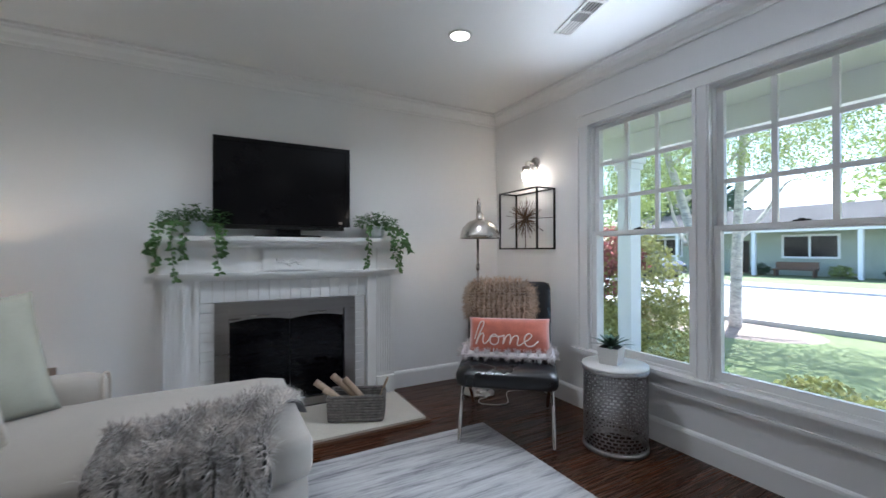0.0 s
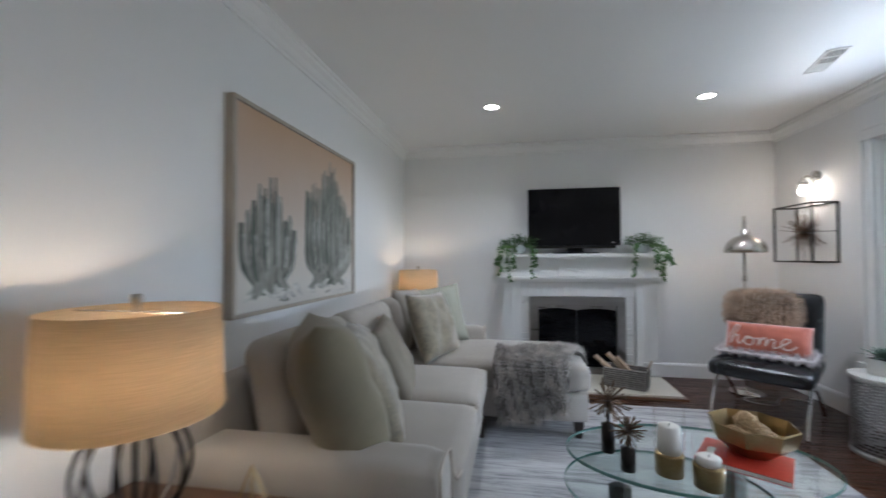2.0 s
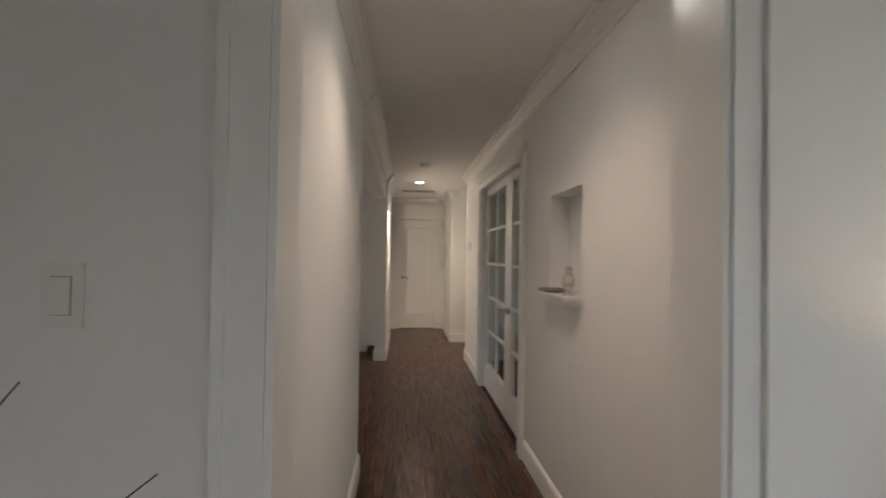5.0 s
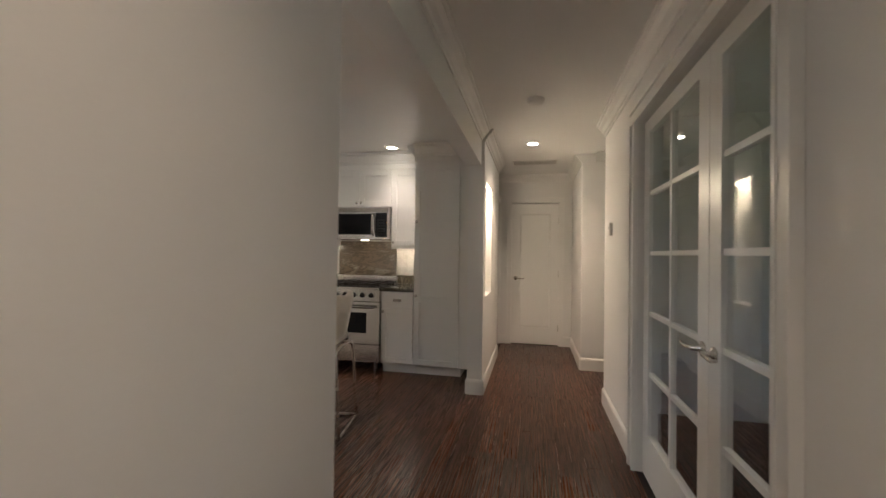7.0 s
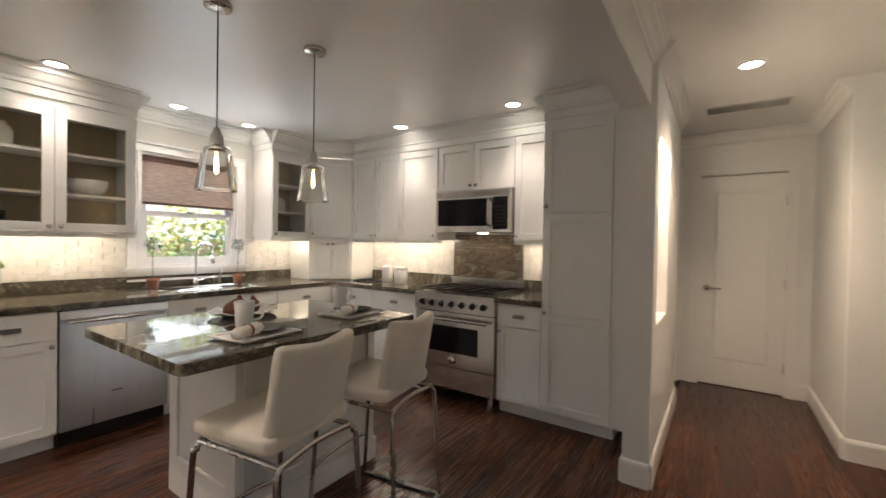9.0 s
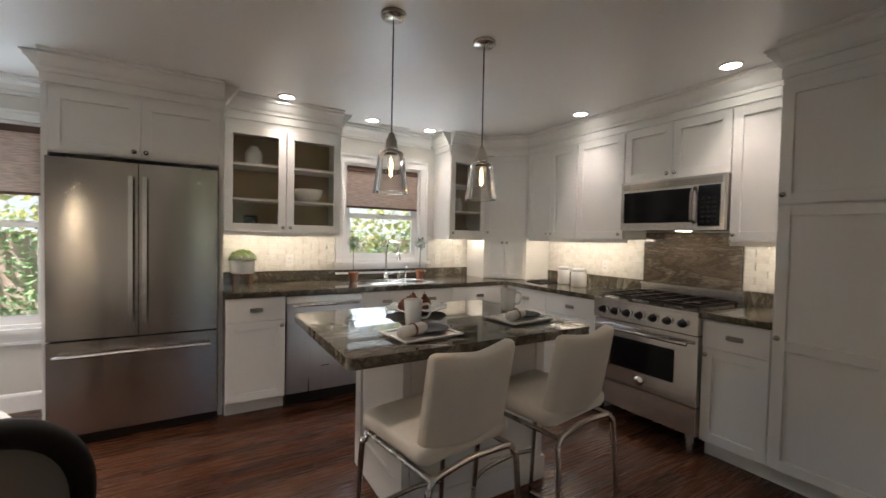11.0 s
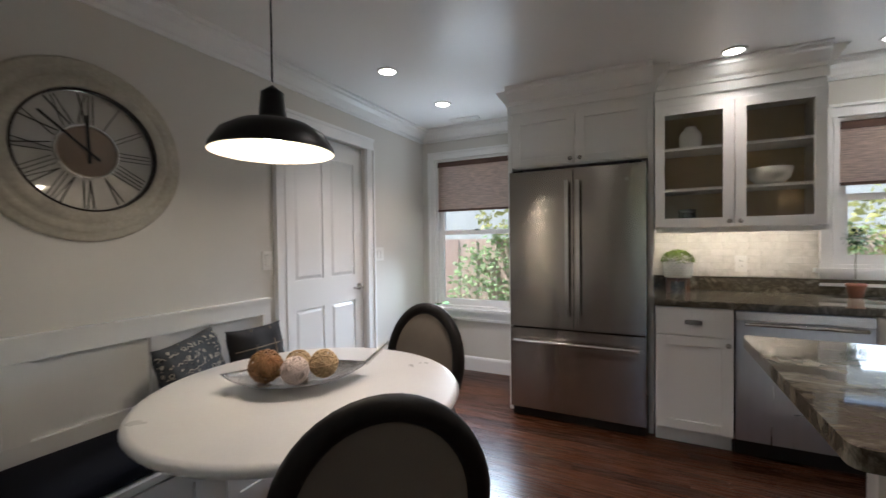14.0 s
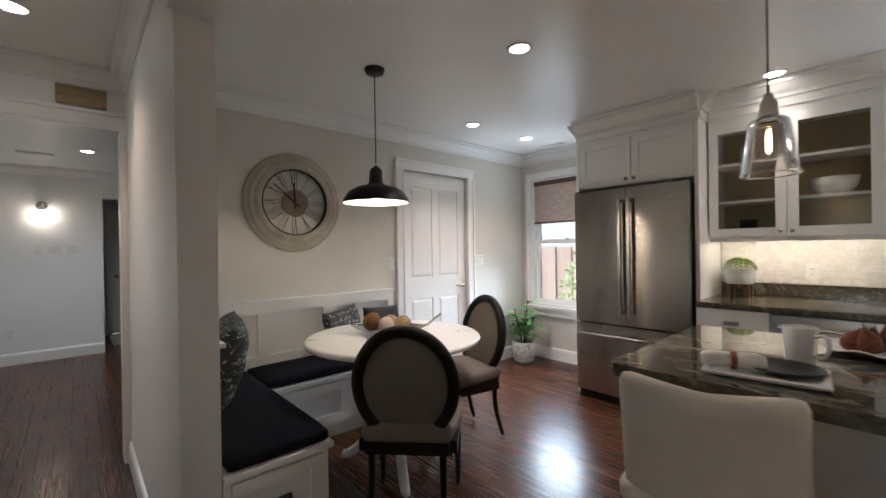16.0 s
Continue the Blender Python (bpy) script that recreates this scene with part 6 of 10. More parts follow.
def cup_pull(parent, x, z):
    bm = bmesh.new()
    n = 10
    top, bot = [], []
    for k in range(n + 1):
        a = math.pi * k / n
        top.append(bm.verts.new((x - 0.042 * math.cos(a), -0.021, z + 0.012)))
        bot.append(bm.verts.new((x - 0.046 * math.cos(a), -0.021 - 0.024 * math.sin(a), z - 0.014)))
    mid = [bm.verts.new((x - 0.045 * math.cos(math.pi * k / n), -0.021 - 0.018 * math.sin(math.pi * k / n), z + 0.004)) for k in range(n + 1)]
    for a, b in ((top, mid), (mid, bot)):
        for k in range(n):
            bm.faces.new((a[k], a[k + 1], b[k + 1], b[k]))
    bmesh.ops.solidify(bm, geom=bm.faces[:], thickness=0.003)
    part("cup_pull", bm, "pewter", parent, "pewter cup pull", True)


def knob(parent, x, z):
    part("knob", lathe([(0.006, 0), (0.006, 0.012), (0.014, 0.017), (0.015, 0.024), (0.0, 0.028)], 14, pose(x, -0.02, z, 90, 0, 0)), "pewter", parent, "pewter knob", True)


def shaker(parent, x0, x1, z0, z1, name="door", rail=0.058, hw=None, glass=False, flat=False, mid=None):
    """A shaker front; hw is ('knob', x, z) or ('cup', x, z)."""
    g = 0.0022
    x0, x1, z0, z1 = x0 + g, x1 - g, z0 + g, z1 - g
    bm = bmesh.new()
    if flat:
        add_box(bm, x0, x1, -0.02, -0.001, z0, z1)
    else:
        add_box(bm, x0, x0 + rail, -0.02, -0.001, z0, z1)
        add_box(bm, x1 - rail, x1, -0.02, -0.001, z0, z1)
        add_box(bm, x0 + rail, x1 - rail, -0.02, -0.001, z0, z0 + rail)
        add_box(bm, x0 + rail, x1 - rail, -0.02, -0.001, z1 - rail, z1)
        if mid:
            add_box(bm, x0 + rail, x1 - rail, -0.02, -0.001, mid - rail / 2, mid + rail / 2)
        bmesh.ops.remove_doubles(bm, verts=bm.verts[:], dist=1e-5)
    d = part(name, bevel(bm, 0.0015, 1), "cab", parent)
    if not flat:
        part("pane" if glass else "panel", box(x0 + rail - 0.004, x1 - rail + 0.004, -0.011 if glass else -0.0065, -0.008 if glass else -0.003, z0 + rail - 0.004, z1 - rail + 0.004), "seeded" if glass else "cab", d)
    if hw:
        (knob if hw[0] == "knob" else cup_pull)(d, hw[1], hw[2])
    return d


def base_unit(m, w, fronts, depth=0.62, label="white shaker base cabinet with pewter hardware", ztop=0.874):
    e = thing("base_cabinet", label, "cabinet", m, "kitchen base cabinets")
    part("body", box(0, w, 0, depth, 0.10, ztop), "cab", e)
    part("toe_kick", box(0, w, 0.06, depth, 0.0, 0.0995), "cab", e)
    for f in fronts:
        shaker(e, *f[:4], name=f[4], hw=f[5], flat=f[4] == "drawer")
    return e


def upper_unit(m, w, z0, z1, fronts, depth, label="white shaker wall cabinet with pewter knobs"):
    e = thing("wall_cabinet", label, "cabinet", m, "kitchen wall cabinets")
    part("body", box(0, w, 0, depth - 0.002, z0, z1), "cab", e)
    for f in fronts:
        shaker(e, *f[:4], name="door", hw=f[4])
    return e


# sink wall, base
base_unit(SINK(-3.35), 0.41, [(0, 0.41, 0.70, 0.872, "drawer", ("cup", 0.205, 0.785)), (0, 0.41, 0.11, 0.698, "door", ("knob", 0.38, 0.66))], 0.64)
base_unit(SINK(-4.375), 0.90, [(0, 0.45, 0.70, 0.872, "drawer", ("cup", 0.225, 0.785)), (0.45, 0.90, 0.70, 0.872, "drawer", ("cup", 0.675, 0.785)), (0, 0.45, 0.11, 0.698, "door", ("knob", 0.42, 0.66)), (0.45, 0.90, 0.11, 0.698, "door", ("knob", 0.48, 0.66))], 0.64, "white shaker sink cabinet with pewter cup pulls")
base_unit(SINK(-5.28), 0.648, [(0, 0.648, 0.70, 0.872, "drawer", ("cup", 0.32, 0.785)), (0, 0.648, 0.11, 0.698, "door", ("knob", 0.05, 0.66))], 0.64)
# dishwasher
dw = thing("dishwasher", "stainless steel dishwasher with a bar handle", "dishwasher", SINK(-3.765))
part("door", box(0.003, 0.602, -0.022, 0.0, 0.11, 0.868, 0.003, 1), "dw", dw)
part("control_strip", box(0.003, 0.602, -0.024, -0.0225, 0.815, 0.866), "steel_h", dw)
h = part("handle", tube([(0.04, -0.06, 0.80), (0.565, -0.06, 0.80)], 0.011, 10), "steel_h", dw, "steel bar handle", True)
for x in (0.06, 0.545):
    part("bracket", tube([(x, -0.024, 0.80), (x, -0.06, 0.80)], 0.007, 8), "steel_h", h)
part("badge", box(0.27, 0.33, -0.0235, -0.0225, 0.30, 0.306), "black", dw)
part("toe_kick", box(0.003, 0.602, 0.03, 0.06, 0.01, 0.1095), "blackm", dw)
part("tub", box(0.003, 0.602, 0.001, 0.60, 0.11, 0.868), "dark", dw)

# range wall, base
base_unit(RANGE(-5.035), 0.565, [(0.02, 0.565, 0.70, 0.872, "drawer", ("cup", 0.30, 0.785)), (0.02, 0.565, 0.42, 0.698, "drawer", ("cup", 0.30, 0.56)), (0.02, 0.565, 0.11, 0.418, "drawer", ("cup", 0.30, 0.27))], 0.615, "white drawer base cabinet with pewter cup pulls")
base_unit(RANGE(-4.468), 0.565, [(0, 0.565, 0.70, 0.872, "drawer", ("cup", 0.28, 0.785)), (0, 0.565, 0.42, 0.698, "drawer", ("cup", 0.28, 0.56)), (0, 0.565, 0.11, 0.418, "drawer", ("cup", 0.28, 0.27))], 0.615, "white drawer base cabinet with pewter cup pulls")
base_unit(RANGE(-3.115), 0.358, [(0, 0.358, 0.70, 0.872, "drawer", ("cup", 0.18, 0.785)), (0, 0.358, 0.11, 0.698, "door", ("knob", 0.03, 0.66))], 0.615)
pn = thing("pantry_cabinet", "tall white shaker pantry cabinet with stacked doors", "cabinet", RANGE(-2.755))
part("body", box(0, 0.64, 0, 0.615, 0.10, 2.24), "cab", pn)
part("toe_kick", box(0, 0.50, 0.06, 0.615, 0.0, 0.0995), "cab", pn)
shaker(pn, 0, 0.485, 1.57, 2.22, hw=("knob", 0.03, 1.62))
shaker(pn, 0, 0.485, 0.11, 1.565, hw=("knob", 0.03, 0.84), mid=0.80)

# uppers
upper_unit(RANGE(-5.06, XU), 0.66, 1.37, 2.24, [(0, 0.33, 1.37, 2.24, ("knob", 0.30, 1.41)), (0.33, 0.66, 1.37, 2.24, ("knob", 0.36, 1.41))], 0.33)
upper_unit(RANGE(-4.397, XU), 0.487, 1.37, 2.24, [(0, 0.487, 1.37, 2.24, ("knob", 0.455, 1.41))], 0.33)
upper_unit(RANGE(-3.907, XU), 0.787, 1.825, 2.24, [(0, 0.393, 1.825, 2.24, ("knob", 0.365, 1.865)), (0.393, 0.787, 1.825, 2.24, ("knob", 0.422, 1.865))], 0.33)
upper_unit(RANGE(-3.117, XU), 0.36, 1.37, 2.24, [(0, 0.36, 1.37, 2.24, ("knob", 0.03, 1.41))], 0.33)
# diagonal corner unit standing on the counter
cc = thing("corner_cabinet", "white diagonal corner cabinet reaching the counter", "cabinet", pose(-5.875, -5.385, 0, 0, 0, 135.0))
DW = 0.46
bm = bmesh.new()
pts = [Vector((-5.875, -5.385)), Vector((-6.20, -5.06)), Vector((-6.545, -5.06)), Vector((-6.545, -5.715)), Vector((-5.875, -5.715))]
inv = pose(-5.875, -5.385, 0, 0, 0, 135.0).inverted()
lo = [bm.verts.new(inv @ Vector((*p, 0.917))) for p in pts]
hi = [bm.verts.new(inv @ Vector((*p, 2.24))) for p in pts]
for i in range(5):
    j = (i + 1) % 5
    bm.faces.new((lo[i], lo[j], hi[j], hi[i]))
bm.faces.new(lo[::-1])
bm.faces.new(hi)
bmesh.ops.recalc_face_normals(bm, faces=bm.faces[:])
part("body", bm, "cab", cc)
shaker(cc, 0.01, DW - 0.01, 1.38, 2.24, hw=("knob", 0.045, 1.42))
shaker(cc, 0.02, DW / 2, 0.93, 1.36, rail=0.045, hw=("knob", DW / 2 - 0.025, 1.31))
shaker(cc, DW / 2, DW - 0.02, 0.93, 1.36, rail=0.045, hw=("knob", DW / 2 + 0.025, 1.31))


def glass_cabinet(m, w, doors, z0=1.37, z1=2.24, depth=0.33):
    e = thing("glass_cabinet", "white wall cabinet with seeded glass doors and tan lining", "cabinet", m, "glass-fronted cabinets")
    t = 0.02
    part("body", boxes([(0, t, 0, depth - 0.002, z0, z1), (w - t, w, 0, depth - 0.002, z0, z1), (t, w - t, 0, depth - 0.002, z0, z0 + t), (t, w - t, 0, depth - 0.002, z1 - 0.05, z1)]), "cab", e)
    part("lining", box(t + 0.001, w - t - 0.001, depth - 0.02, depth - 0.003, z0 + t + 0.001, z1 - 0.051), "niche", e, "tan back lining")
    for z in (1.62, 1.90):
        part("shelf", box(t + 0.001, w - t - 0.001, 0.02, depth - 0.021, z, z + 0.018), "cab", e)
    n = doors
    for k in range(n):
        a, b = w * k / n, w * (k + 1) / n
        kx = (b - 0.03 if k == 0 else a + 0.03) if n > 1 else a + 0.03
        shaker(e, a, b, z0, z1 - 0.04, rail=0.06, hw=("knob", kx, z0 + 0.035), glass=True)
    return e


glass_cabinet(SINK(-3.35, YU), 0.92, 2)
glass_cabinet(SINK(-5.42, YU), 0.453, 1)

# refrigerator and its surround
fs = thing("fridge_cabinet", "white cabinet surround above the refrigerator", "cabinet", SINK(-2.355, -5.20))
part("side_panel", box(0, 0.03, -0.02, 0.715, 0, 2.24), "cab", fs)
part("side_panel", box(0.955, 0.985, -0.02, 0.515, 0, 2.24), "cab", fs)
part("body", box(0.0305, 0.9545, 0, 0.70, 1.83, 2.24), "cab", fs)
shaker(fs, 0.03, 0.4925, 1.84, 2.22, hw=("knob", 0.46, 1.875))
shaker(fs, 0.4925, 0.955, 1.84, 2.22, hw=("knob", 0.525, 1.875))
fr = thing("refrigerator", "stainless steel french-door refrigerator with bottom freezer drawer", "refrigerator", SINK(-2.395, -5.08))
part("body", box(0.005, 0.90, 0.055, 0.78, 0.03, 1.785, 0.004, 1), "blackm", fr, "dark cabinet sides")
for k, (a, b) in enumerate(((0.0, 0.4505), (0.4545, 0.905))):
    d = part("door", box(a, b, 0.0, 0.05, 0.668, 1.79, 0.006, 2), "steel", fr, "brushed steel door")
    hx = b - 0.035 if k == 0 else a + 0.035
    hd = part("handle", box(hx - 0.012, hx + 0.012, -0.062, -0.044, 0.76, 1.70, 0.005, 2), "steel_h", d, "steel bar handle")
    for z in (0.78, 1.68):
        part("bracket", box(hx - 0.009, hx + 0.009, -0.0435, -0.0005, z - 0.012, z + 0.012), "steel_h", hd)
d = part("freezer_drawer", box(0.0, 0.905, 0.0, 0.05, 0.07, 0.657, 0.006, 2), "steel", fr, "brushed steel freezer drawer")
hd = part("handle", tube([(0.04, -0.055, 0.575), (0.865, -0.055, 0.575)], 0.012, 10), "steel_h", d, "steel bar handle", True)
for x in (0.07, 0.835):
    part("bracket", tube([(x, -0.0005, 0.575), (x, -0.055, 0.575)], 0.008, 8), "steel_h", hd)
part("grille", box(0.01, 0.895, 0.03, 0.06, 0.005, 0.065), "blackm", fr)
for x in (0.02, 0.80):
    part("hinge_cover", box(x, x + 0.08, 0.0, 0.08, 1.791, 1.80, 0.002, 1), "blackm", fr)
part("badge", lathe([(0.0, 0), (0.014, 0), (0.014, 0.002), (0.0, 0.0025)], 18, pose(0.79, -0.0005, 1.69, 90, 0, 0)), "nickel", fr)

# crown over the cabinets
CT = [(0, -0.185), (0.010, -0.185), (0.010, -0.125), (0.022, -0.122), (0.026, -0.100), (0.042, -0.085), (0.07, -0.045), (0.085, -0.035), (0.085, -0.018), (0.10, -0.012), (0.10, -0.001), (0, -0.001)]
runs("cabinet_crown", "white crown moulding above the cabinets", "trim", CT, H, [
    ((-2.355, -5.20), (-3.34, -5.20), Y), ((-2.355, -5.20), (-2.355, -5.91), X), ((-3.34, -5.20), (-3.34, -5.41), NX), ((-3.35, YU), (-4.27, YU), Y), ((-4.27, YU), (-4.27, -5.71), NX),
    ((-5.42, YU), (-5.42, -5.71), X), ((-5.42, YU), (-5.875, YU), Y), ((-5.875, -5.385), (-6.20, -5.06), (0.7071, 0.7071)), ((XU, -5.06), (XU, -2.757), X), ((XU, -2.757), (XF, -2.757), NY), ((XF, -2.757), (XF, -2.115), X)], "cab")
single("cabinet_frieze", boxes([(-3.339, -2.356, -5.9, -5.201, 2.2405, 2.438), (-4.269, -3.351, -5.718, YU - 0.001, 2.2405, 2.438), (-5.874, -5.421, -5.718, YU - 0.001, 2.2405, 2.438), (-6.548, XU - 0.001, -5.70, -2.758, 2.2405, 2.438), (-6.548, XF - 0.001, -2.757, -2.112, 2.2405, 2.438)]), "cab", "white frieze between cabinets and ceiling", "trim", "structure")

# counters
def counter(name, label, bxs, w=0.006):
    return single(name, boxes(bxs, w), "stone", label, "counter")


counter("countertop", "polished green-grey quartzite countertop along two walls", [(-6.545, -3.345, -5.716, -5.045, 0.876, 0.915)])
counter("countertop", "polished green-grey quartzite countertop beside the range", [(-6.545, -5.90, -5.044, -3.905, 0.876, 0.915)])
counter("countertop", "short quartzite countertop beside the pantry", [(-6.545, -5.90, -3.118, -2.758, 0.876, 0.915)])
single("upstand", boxes([(-5.87, -3.345, -5.716, -5.696, 0.916, 1.015), (-6.546, -6.526, -5.055, -3.925, 0.916, 1.015), (-6.546, -6.526, -3.165, -2.76, 0.916, 1.015)], 0.002), "stone", "quartzite upstand along the walls", "backsplash", "structure")
single("range_splash", box(-6.548, -6.528, -3.922, -3.168, 0.916, 1.43, 0.002, 1), "splash", "tall quartzite slab behind the range", "backsplash", "structure")

# island
ib = thing("island", "white kitchen island cabinet with panelled ends", "kitchen island", world_at=(-4.4, -3.75, 0))
part("body", box(-4.86, -4.0, -4.07, -3.43, 0.09, 0.873), "cab", ib)
part("plinth", boxes([(-4.872, -3.988, -4.082, -3.418, 0.0, 0.13)], 0.005), "cab", ib)
for a, b in ((-4.02, -4.43), (-4.43, -4.84)):
    fe = part("end_panel", boxes([(a - 0.05, a, -3.4295, -3.415, 0.135, 0.87), (b, b + 0.05, -3.4295, -3.415, 0.135, 0.87), (b + 0.05, a - 0.05, -3.4295, -3.415, 0.135, 0.20), (b + 0.05, a - 0.05, -3.4295, -3.415, 0.81, 0.87)]), "cab", ib)
part("side_panel", boxes([(-3.9995, -3.985, -4.07, -3.99, 0.135, 0.87), (-3.9995, -3.985, -3.51, -3.43, 0.135, 0.87), (-3.9995, -3.985, -3.99, -3.51, 0.135, 0.20), (-3.9995, -3.985, -3.99, -3.51, 0.81, 0.87)]), "cab", ib)
bm = bmesh.new()
x0, x1, y0, y1, rr = -4.90, -3.635, -4.105, -3.142, 0.03
ring = []
for cx, cy, a0 in ((x1 - rr, y1 - rr, 0), (x0 + rr, y1 - rr, 90), (x0 + rr, y0 + rr, 180), (x1 - rr, y0 + rr, 270)):
    for k in range(7):
        a = radians(a0 + 15 * k)
        ring.append((cx + rr * math.cos(a), cy + rr * math.sin(a)))
lo, hi = [bm.verts.new((*p, 0.875)) for p in ring], [bm.verts.new((*p, 0.917)) for p in ring]
for i in range(len(ring)):
    j = (i + 1) % len(ring)
    bm.faces.new((lo[i], lo[j], hi[j], hi[i]))
bm.faces.new(lo[::-1])
bm.faces.new(hi)
single("island_counter", bevel(bm, 0.006, 2, 60), "stone", "polished green-grey quartzite island top with rounded corners", "counter")
IZ = 0.9175

# range
rg = thing("range", "stainless steel gas range with black knobs and oven window", "stove", RANGE(-3.90, -5.90))
RW = 0.78
part("body", box(0.003, RW - 0.003, 0.03, 0.64, 0.11, 0.90), "steel", rg)
part("control_panel", box(0.0, RW, -0.035, 0.029, 0.765, 0.895, 0.006, 2), "steel_h", rg)
for k in range(7):
    x = 0.09 + k * 0.10
    kb = part("knob", lathe([(0.027, 0), (0.027, 0.01), (0.02, 0.014), (0.019, 0.038), (0.0, 0.04)], 18, pose(x, -0.0355, 0.83, 90, 0, 0)), "blackm", rg, "black control knob", True)
    part("bezel", lathe([(0.033, 0), (0.033, 0.003), (0.028, 0.004)], 20, pose(x, -0.0352, 0.83, 90, 0, 0), cap=False), "chrome", kb)
od = part("oven_door", box(0.003, RW - 0.003, -0.02, 0.0295, 0.305, 0.755, 0.005, 2), "steel_h", rg, "steel oven door")
part("oven_window", box(0.15, RW - 0.15, -0.024, -0.0205, 0.42, 0.64, 0.004, 1), "black", od, "dark glass oven window")
hd = part("handle", tube([(0.05, -0.07, 0.705), (RW - 0.05, -0.07, 0.705)], 0.013, 10), "chrome", od, "round steel handle", True)
for x in (0.07, RW - 0.07):
    part("bracket", tube([(x, -0.02, 0.705), (x, -0.07, 0.705)], 0.009, 8), "chrome", hd)
part("dial", lathe([(0.0, 0), (0.035, 0), (0.035, 0.012), (0.028, 0.016), (0.0, 0.017)], 22, pose(RW / 2, -0.0205, 0.36, 90, 0, 0)), "chrome", od, "round thermometer dial", True)
part("drawer_front", box(0.003, RW - 0.003, -0.018, 0.0295, 0.115, 0.295, 0.005, 2), "steel_h", rg)
for x in (0.05, RW - 0.05):
    for y in (0.02, 0.58):
        part("foot", lathe([(0.018, 0), (0.02, 0.01), (0.022, 0.11)], 14, pose(x, y, 0)), "chrome", rg)
part("cooktop", box(0.0, RW, -0.035, 0.56, 0.896, 0.912, 0.004, 1), "steel_h", rg)
for k in range(3):
    bm = bmesh.new()
    a, b = 0.03 + k * 0.245, 0.26 + k * 0.245
    for x in (a, (a + b) / 2, b):
        add_box(bm, x - 0.006, x + 0.006, 0.03, 0.52, 0.932, 0.948)
    for y in (0.03, 0.15, 0.275, 0.40, 0.52):
        add_box(bm, a, b, y - 0.006, y + 0.006, 0.9325, 0.9475)
    for x in (a, b):
        for y in (0.03, 0.52):
            add_box(bm, x - 0.007, x + 0.007, y - 0.007, y + 0.007, 0.9125, 0.932)
    part("grate", bm, "iron", rg, "black cast iron grate")
    for y in (0.15, 0.40):
        part("burner", lathe([(0.05, 0.9125), (0.05, 0.922), (0.035, 0.926), (0.0, 0.928)], 20, pose((a + b) / 2, y, 0)), "iron", rg)
part("backguard", boxes([(0.0, RW, 0.565, 0.62, 0.9, 0.995), (0.0, RW, 0.545, 0.62, 0.9955, 1.012)], 0.003), "steel_h", rg, "steel backguard")

mw = thing("microwave", "stainless over-range microwave with dark glass door", "microwave", RANGE(-3.885, -6.14))
part("body", box(0, 0.762, 0.0, 0.405, 1.44, 1.815, 0.004, 1), "steel_h", mw)
part("door_glass", box(0.03, 0.545, -0.008, -0.0005, 1.495, 1.735, 0.003, 1), "black", mw, "dark glass door")
part("control_panel", box(0.60, 0.735, -0.008, -0.0005, 1.465, 1.745, 0.003, 1), "black", mw, "black control panel")
part("keys", boxes([(0.62 + 0.036 * c, 0.645 + 0.036 * c, -0.0095, -0.0085, 1.49 + 0.032 * r, 1.508 + 0.032 * r) for c in range(3) for r in range(6)]), "blackm", mw)
part("handle", tube(smooth_path([(0.572, -0.0005, 1.49), (0.572, -0.04, 1.52), (0.572, -0.045, 1.61), (0.572, -0.04, 1.70), (0.572, -0.0005, 1.735)], 5), 0.011, 8), "steel", mw, "vertical steel handle", True)
part("vent_grille", box(0.02, 0.742, -0.006, -0.0005, 1.755, 1.80), "steel", mw)
part("logo_mark", lathe([(0.0, 0), (0.012, 0), (0.012, 0.002), (0.0, 0.002)], 16, pose(0.38, -0.0062, 1.777, 90, 0, 0)), "nickel", mw)
part("lamp_lens", box(0.34, 0.42, 0.20, 0.26, 1.436, 1.4395), "strip", mw, "lit under-hood lamp")

# lamps under the wall cabinets
for nm, b in (("a", (-4.2, -3.42, -5.50, -5.47)), ("b", (-6.33, -6.30, -4.95, -3.98)), ("c", (-5.84, -5.46, -5.50, -5.47)), ("d", (-6.33, -6.30, -3.08, -2.80))):
    single("light_strip", box(b[0], b[1], b[2], b[3], 1.358, 1.369), "strip", "slim lit strip light under the wall cabinet", "lamp", group="under-cabinet lights")

# rails that hide the strip lights
single("light_rail", boxes([(-5.44, -5.422, -5.70, YU - 0.021, 1.335, 1.3695), (-4.268, -4.25, -5.70, YU - 0.021, 1.335, 1.3695), (-4.268, -3.352, YU - 0.02, YU - 0.002, 1.335, 1.3695), (-5.872, -5.422, YU - 0.02, YU - 0.002, 1.335, 1.3695), (XU - 0.02, XU - 0.002, -5.05, -3.89, 1.335, 1.3695), (XU - 0.02, XU - 0.002, -3.12, -2.76, 1.335, 1.3695)], 0.002), "cab", "white light rail under the wall cabinets", "trim", "structure")

